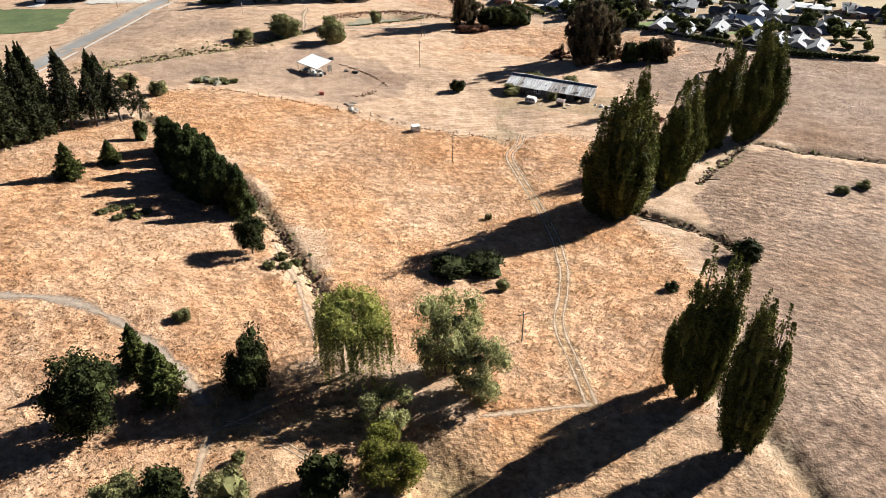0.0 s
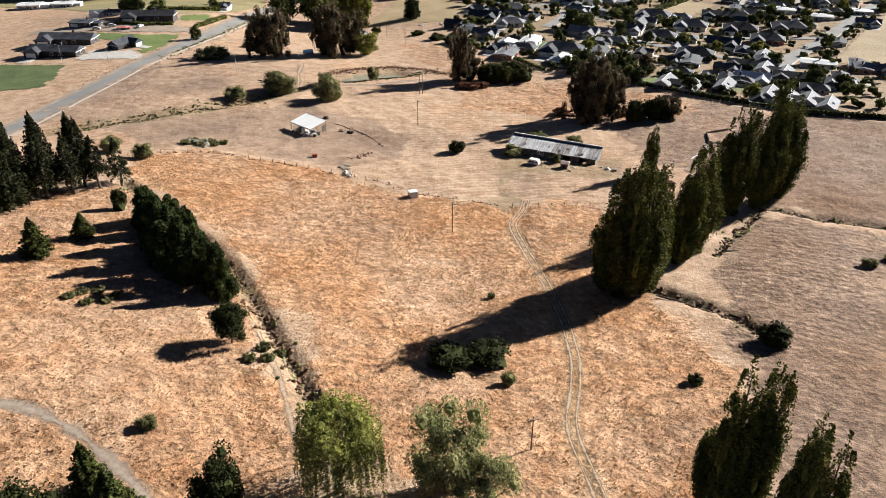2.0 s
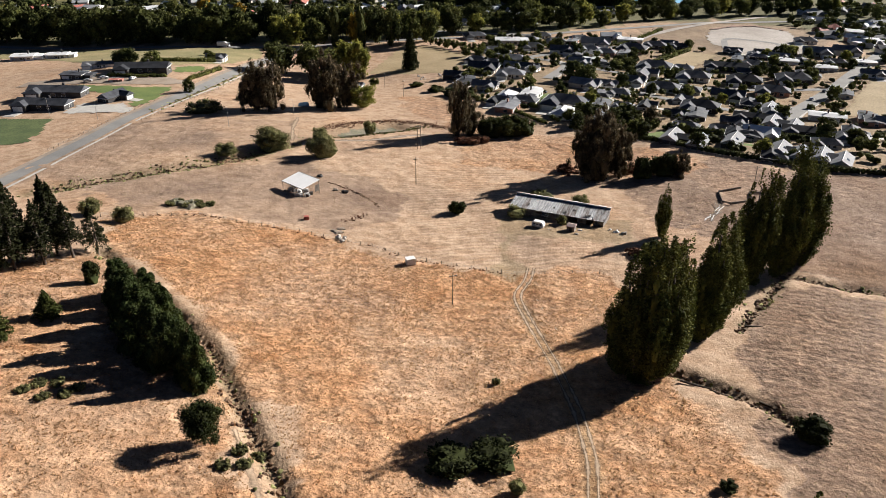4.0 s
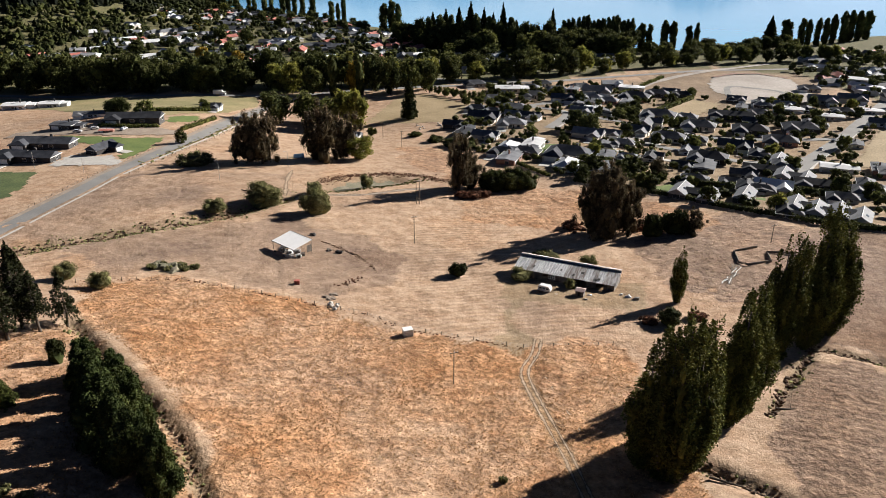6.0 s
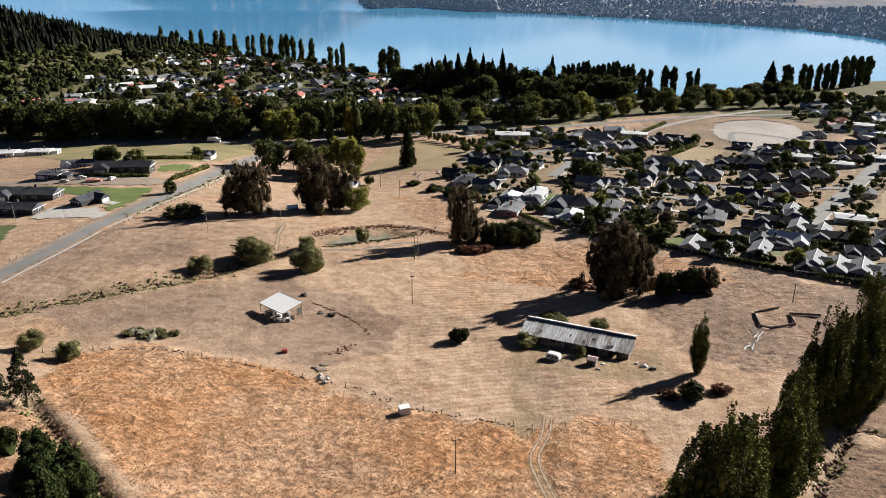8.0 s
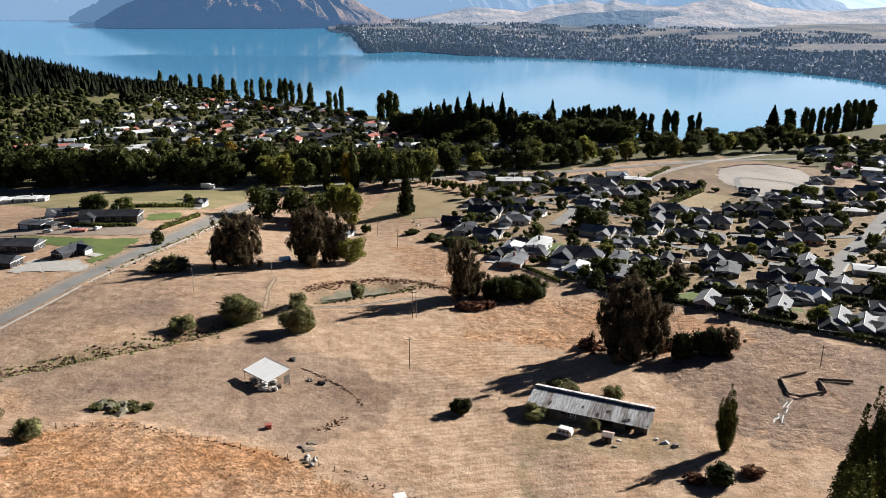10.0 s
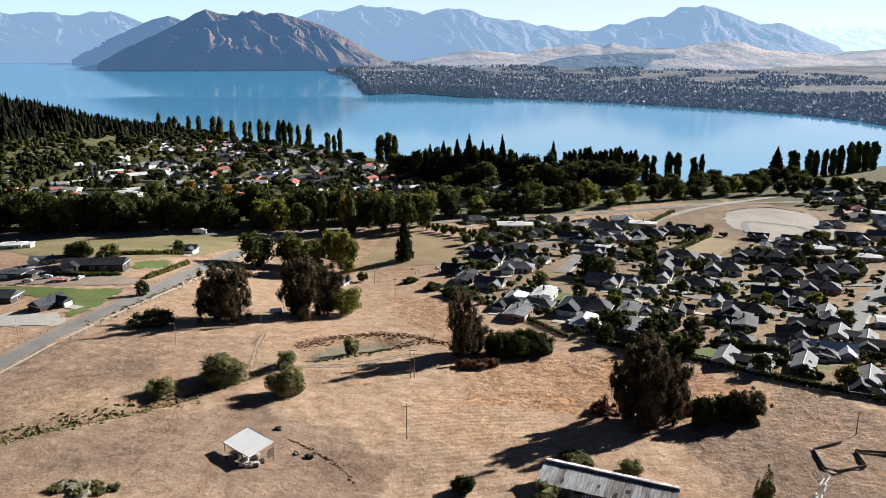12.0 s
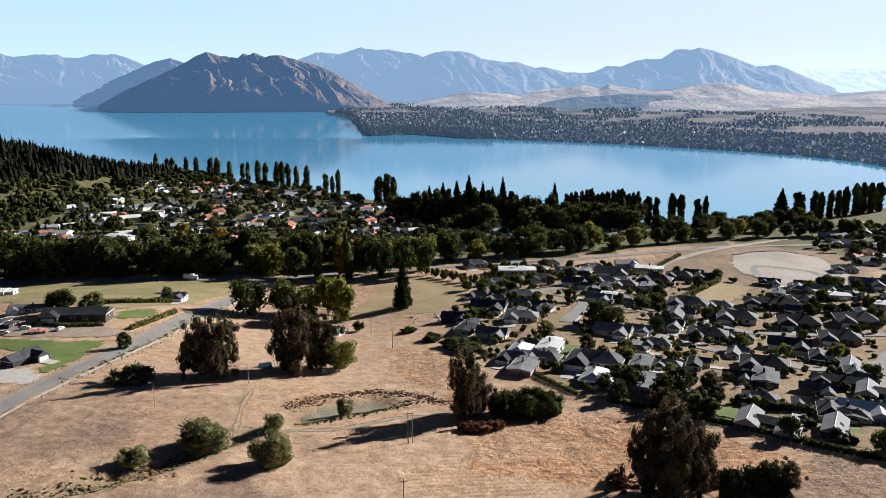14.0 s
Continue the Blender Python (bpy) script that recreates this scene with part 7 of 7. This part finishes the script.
for x, y, h, r in ((-233, 758, 12, 6.5), (-195, 740, 11, 6), (-104, 700, 14, 7), (-262, 905, 9, 5), (-225, 880, 8, 4.5)):
    plant("goldtree", x, y, h, r, "golden autumn tree above the town's roofs", "autumn trees")

# ---- trees along the near lake shore ----
SHORE_POPLARS = [
    (-508, 1428, 31, 5), (-480, 1404, 25, 5), (-470, 1398, 27, 5), (-440, 1380, 30, 5), (-419, 1368, 32, 5.5), (-376, 1304, 34, 6), (-364, 1298, 35, 6.5), (-343, 1288, 31, 5.5),
    (-318, 1272, 30, 4), (-308, 1264, 32, 4), (-290, 1250, 36, 6), (-276, 1240, 34, 5), (-255, 1222, 37, 6), (-246, 1214, 38, 5), (-236, 1206, 36, 5), (-222, 1195, 33, 4.5),
    (-204, 1182, 35, 6), (-176, 1165, 26, 5), (-166, 1160, 24, 4), (-156, 1150, 34, 4.4),
]
SHORE_POPLARS_EAST = [
    (-92, 1050, 34, 7), (-82, 1046, 38, 7), (-74, 1040, 35, 6), (196, 892, 31, 5), (204, 890, 30, 4.4), (220, 892, 34, 5.5), (230, 894, 33, 4.6), (247, 894, 28, 5), (256, 896, 31, 4),
    (357, 912, 32, 7), (378, 922, 32, 5), (388, 928, 30, 4.5), (402, 936, 31, 4.5), (414, 944, 30, 5), (426, 952, 33, 5), (440, 958, 36, 6), (452, 966, 36, 6), (464, 972, 35, 6), (480, 984, 34, 6),
]
for x, y, h, r in SHORE_POPLARS + SHORE_POPLARS_EAST:
    plant("shorepoplar", x, y, h * 0.97, r * 0.95, "tall poplar on the near lake shore", "shore poplars", 3)
for k in range(15):
    plant("shorepoplar", 112 + k * 5.2, 884 + (k % 3) * 3, 33 + (k * 7 % 6), 4.2, "tall poplar in a row on the lake shore", "shore poplars", 3)
for x, y, h, r in ((14, 880, 47, 8), (2, 884, 41, 8), (-12, 890, 38, 7.5), (28, 882, 41, 7), (48, 884, 46, 6), (38, 890, 36, 7), (-26, 896, 34, 7), (100, 884, 40, 6.5), (347, 930, 31, 8), (62, 880, 30, 8)):
    plant("shorefir", x, y, h * 1.08, r * 1.25, "tall dark fir on the lake shore", "shore firs", 2)
for x, y, h, r, k in ((-40, 905, 30, 9, "oakdark"), (-30, 884, 33, 8, "oakdark"), (-18, 880, 36, 7, "shorepoplar"), (-6, 876, 37, 6, "shorepoplar"), (6, 872, 34, 9, "oakdark"), (20, 872, 40, 6, "shorepoplar"), (34, 876, 37, 7, "shorepoplar"), (42, 872, 33, 8, "oakdark"), (56, 876, 36, 7, "shorepoplar"),
                      (70, 872, 32, 10, "oakdark"), (84, 874, 30, 10, "oakdark"), (96, 876, 34, 8, "oakdark"), (110, 866, 27, 11, "oakdark"), (126, 864, 26, 12, "oakdark"), (142, 864, 26, 12, "oakdark"), (158, 866, 25, 12, "oakdark"), (174, 868, 23, 10, "oakdark")):
    plant(k, x, y, h, r, "tall dense tree massed on the lake shore", "trees massed on the shore", 3)
shore_rng = random.Random(14)
for k in range(64):
    x = -60 + k * 6.6 + shore_rng.uniform(-5, 5)
    y = (885 if x > 0 else 885 - x * 1.4) - shore_rng.uniform(5, 60)
    if x > 280:
        y += (x - 280) * 0.35
    h = shore_rng.uniform(15, 27) if x < 190 else shore_rng.uniform(12, 17)
    plant(shore_rng.choice(("oak", "oakdark", "oakdark")), x, y, h, h * shore_rng.uniform(0.42, 0.58), "dense dark tree near the lake shore", "trees near the lake shore", 3)
for k in range(26):
    x = -470 + k * 14 + shore_rng.uniform(-5, 5)
    y = float(np.interp(x, [-510, -365, -200, -80], [1400, 1275, 1160, 1030])) - shore_rng.uniform(5, 50)
    plant("oakdark", x, y, 12, 6.5, "dark tree near the lake shore", "trees near the lake shore", 3)


# ---- plantation forest and scrub on the hill ----
def wood(name, label, places, material, size, gen):
    """A far wood of many small conifers in one sheet."""
    verts, faces = [], []
    n = 7
    for x, y, h, r in places:
        z = gz(x, y)
        for lo, hi, rr in ((0.10, 0.66, 1.0), (0.36, 0.94, 0.74)):
            k = len(verts)
            verts += [(x + r * rr * gen.uniform(0.7, 1.2) * math.cos(6.283 * i / n), y + r * rr * gen.uniform(0.7, 1.2) * math.sin(6.283 * i / n), z + h * (lo + gen.uniform(-0.04, 0.08))) for i in range(n)]
            verts.append((x, y, z + h * hi))
            faces += [(k + i, k + (i + 1) % n, k + n) for i in range(n)]
    c = np.array([(x + gen.normal(0, r * 0.55 * (1.08 - f)), y + gen.normal(0, r * 0.55 * (1.08 - f)), z + h * (0.1 + 0.85 * f)) for x, y, h, r, z in [(*p, gz(p[0], p[1])) for p in places] for f in gen.uniform(0, 1, 24)])
    q, f = leaf_quads(c, size, gen)
    me = bpy.data.meshes.new(name)
    me.from_pydata(verts + [tuple(p) for p in q.tolist()], [], faces + (f + len(verts)).tolist())
    me.materials.append(material)
    return tagged(new(name, me), label, "forest", kind="stuff")


wg = np.random.default_rng(5)
hill = []
while len(hill) < 2400:
    x, y = wg.uniform(-900, -430), wg.uniform(870, 1330)
    if y > 880 + 3.0 * max(0, x + 478):
        hill.append((x, y, wg.uniform(13, 24), wg.uniform(3.6, 5.6)))
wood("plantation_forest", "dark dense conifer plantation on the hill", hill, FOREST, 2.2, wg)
scrub = [(wg.uniform(-760, -330), wg.uniform(640, 980), wg.uniform(4, 9), wg.uniform(2.5, 5)) for _ in range(1100)]
grove("hill_trees", "dark green trees on the slope below the plantation", [(wg.uniform(-740, -380), wg.uniform(640, 1000), wg.uniform(6, 12), wg.uniform(3, 5.5)) for _ in range(900)], LEAF["shade"], wg)
grove("hill_trees", "dark green trees between the plantation and the shore", [(wg.uniform(-560, -360), wg.uniform(1030, 1390), wg.uniform(7, 14), wg.uniform(3.5, 6)) for _ in range(420)], LEAF["dark"], wg)
wood("hill_scrub", "dark green scrub below the plantation", scrub, LEAF["dark"], 1.6, wg)


# ---- the far shore's town and trees ----
def far_z(x, y):
    col = int(round((math.degrees(math.atan2(x - EYE_X, y - EYE_Y)) + 9) / 57 * 149))
    col = min(max(col, 0), 149)
    row = int(np.argmin(np.abs(shore_y[:, col] - y)))
    return float(shore_z[row, col])


fv, ff, hv, hf = [], [], Build(), Build()
tree_at = []
fg = np.random.default_rng(11)
for k in range(17000):
    b = fg.uniform(-8.4, 40)
    e = float(np.interp(b, *FAR_EDGE))
    d = e + 12 + (fg.uniform(0, 1) ** 1.3) * 1400
    x, y = EYE_X + d * math.tan(math.radians(b)), EYE_Y + d
    field = vnoise(x / 130, y / 130, 88)
    if d > e + 650 and field > 0.52:
        continue
    z = far_z(x, y)
    if k % 5 == 0 and d > e + 25 and not (b < 3 and d < e + 160):
        a, w = fg.uniform(0, 3.1), fg.uniform(3.5, 6)
        m = Matrix.Translation((x, y, z)) @ Matrix.Rotation(a, 4, "Z")
        (hv if k % 8 else hf).box(-w, -w * 0.6, -2, w, w * 0.6, 4, m)
        (hf if k % 8 else hv).add([m @ Vector(p) for p in ((-w, -w * 0.65, 4), (w, -w * 0.65, 4), (w, w * 0.65, 4), (-w, w * 0.65, 4), (-w, 0, 7.5), (w, 0, 7.5))], [(0, 1, 5, 4), (2, 3, 4, 5), (1, 2, 5), (3, 0, 4)])
    else:
        h = fg.uniform(5, 10) * (1.7 if b < 3 and d < e + 140 else 1)
        tree_at.append((x, y, z, h, h * fg.uniform(0.28, 0.45)))
tb = Build()
for k, (x, y, z, h, r) in enumerate(tree_at):
    tb.blob((x, y, z + h * 0.5), r, 0.55 * h / r, 0.35, k, 5, 4)
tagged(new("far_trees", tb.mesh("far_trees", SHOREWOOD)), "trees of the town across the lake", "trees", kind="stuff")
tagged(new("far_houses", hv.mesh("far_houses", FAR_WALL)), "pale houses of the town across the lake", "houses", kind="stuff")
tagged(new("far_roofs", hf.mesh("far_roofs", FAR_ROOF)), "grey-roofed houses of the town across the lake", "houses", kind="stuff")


# ---- tussock grass ----
def tussocks(name, label, poly, count, tall, material, seed):
    """Many tufts of dry grass, three bent blades each."""
    gen = np.random.default_rng(seed)
    px, py = [p[0] for p in poly], [p[1] for p in poly]
    X, Y = gen.uniform(min(px), max(px), count * 3), gen.uniform(min(py), max(py), count * 3)
    dens = fbm(X / 6, Y / 6, seed, 3)
    ok = inside(X, Y, poly) & (dens + gen.uniform(-0.35, 0.35, len(X)) > 0.42)
    for pts, wide in TRACKS:
        ok &= line_distance(X, Y, pts) > wide * 0.9
    X, Y = X[ok][:count], Y[ok][:count]
    n = len(X)
    Z = rough_at(X, Y)
    h = tall * gen.uniform(0.5, 1.25, n)
    V = []
    for k in range(3):
        a = gen.uniform(0, 6.283, n)
        w = h * gen.uniform(0.35, 0.6, n)
        ox, oy = np.cos(a), np.sin(a)
        lean = gen.normal(0, 0.35, (n, 2)) * h[:, None]
        V.append(np.stack([np.stack([X - ox * w, Y - oy * w, Z - 0.05], 1), np.stack([X + ox * w, Y + oy * w, Z - 0.05], 1),
                           np.stack([X + ox * w * 0.5 + lean[:, 0], Y + oy * w * 0.5 + lean[:, 1], Z + h], 1), np.stack([X - ox * w * 0.5 + lean[:, 0], Y - oy * w * 0.5 + lean[:, 1], Z + h * 0.9], 1)], 1))
    V = np.concatenate(V).reshape(-1, 3)
    me = fast_mesh(name, V, np.arange(len(V)).reshape(-1, 4), material)
    return tagged(new(name, me), label, "grass", kind="stuff")


TUSSOCK = mat("orange tussock blades", (0.36, 0.215, 0.105), (0.46, 0.30, 0.165), 0.08, 1.0, 0.9, 0, island=0.2, grain=0.15, through_light=0.62)
STRAW = mat("straw grass blades", (0.36, 0.265, 0.165), (0.45, 0.345, 0.225), 0.08, 1.0, 0.9, 0, island=0.2, grain=0.15, through_light=0.62)
tussocks("tussock_grass", "orange dry tussock grass on the main field", FIELD_MAIN, 34000, 0.20, TUSSOCK, 1)
tussocks("tussock_grass", "orange dry tussock grass on the upper slope", FIELD_LEFT, 24000, 0.20, TUSSOCK, 2)
tussocks("dry_grass", "dry straw grass on the mown field", FIELD_RIGHT, 9000, 0.16, STRAW, 3)
tussocks("dry_grass", "dry straw grass on the near bank", [(-45, 40), (-24, 92), (4, 96), (46, 84), (60, 40)], 7000, 0.16, STRAW, 5)
tussocks("dry_grass", "dry straw grass on the mown paddock", [(-100, 240), (-20, 226), (45, 215), (90, 240), (90, 300), (0, 345), (-90, 345), (-130, 300)], 11000, 0.15, STRAW, 6)


# ---- rough clods and scrub along the ditches ----
def clods(name, label, pts, count, wide, size, material, seed):
    gen = np.random.default_rng(seed)
    b = Build()
    seg = [math.dist(a, c) for a, c in zip(pts[:-1], pts[1:])]
    for k in range(count):
        i = int(gen.choice(len(seg), p=np.array(seg) / sum(seg)))
        f = gen.uniform()
        x = pts[i][0] + (pts[i + 1][0] - pts[i][0]) * f + gen.normal(0, wide)
        y = pts[i][1] + (pts[i + 1][1] - pts[i][1]) * f + gen.normal(0, wide)
        s = size * gen.uniform(0.4, 1.3)
        b.blob((x, y, float(rough_at(np.array(x), np.array(y))) + s * 0.15), s, gen.uniform(0.45, 0.8), 0.45, k, 5, 4)
    return tagged(new(name, b.mesh(name, material)), label, "soil", kind="stuff")


CLOD = mat("dark turned soil", (0.075, 0.042, 0.025), (0.15, 0.09, 0.05), 0.5, 4.0, 0.95, 0.5, 0.1, island=0.35)
for k, (pts, depth, wide) in enumerate(DITCHES):
    if k not in (4, 5, 6):
        clods("soil_clods", "dark eroded clods along the ditch", pts, int(sum(math.dist(a, c) for a, c in zip(pts[:-1], pts[1:])) * 4.5), min(wide, 3.0) * 0.55, 0.42, CLOD, k)
        clods("ditch_weeds", "dry green weeds along the ditch", pts, int(sum(math.dist(a, c) for a, c in zip(pts[:-1], pts[1:])) * (8.0 if k == 3 else 1.2)), min(wide, 3.2) * 0.9, 0.38, LEAF["olive"], k + 20)
clods("pond_scrub", "russet dry scrub on the far bank of the dry pond", [(-56, 343), (-46, 356), (-32, 365), (-16, 364), (-6, 356)], 900, 1.7, 0.3, LEAF["rust"], 61)
clods("pond_weeds", "green weeds round the dry pond", [(-50, 330), (-36, 338), (-24, 352), (-14, 358)], 220, 1.8, 0.4, LEAF["broad"], 62)
clods("bank_scrub", "russet scrub below the gums", [(40, 298), (56, 301), (74, 298)], 160, 2.4, 0.7, LEAF["rust"], 63)
clods("yard_bank", "low crumbling soil bank across the bare yard", [(-43, 270.6), (-35.5, 264.6), (-31, 260.6), (-27, 256), (-25, 252)], 90, 0.3, 0.26, CLOD, 65)
clods("yard_bank", "low crumbling soil bank across the bare yard", [(-33, 235.5), (-30.6, 239), (-28, 243)], 60, 0.8, 0.24, LEAF["rust"], 66)
clods("fence_weeds", "dark weeds along the paddock fence", [(-100, 226), (-74, 231), (-44, 224), (-23, 217), (-12, 210), (15, 203)], 240, 0.5, 0.22, LEAF["rust"], 67)
clods("roadside_scrub", "dry scrub along the road bank", [(-137, 360), (-131, 400), (-127, 440), (-124, 480), (-121, 510)], 260, 1.6, 0.6, LEAF["olive"], 64)
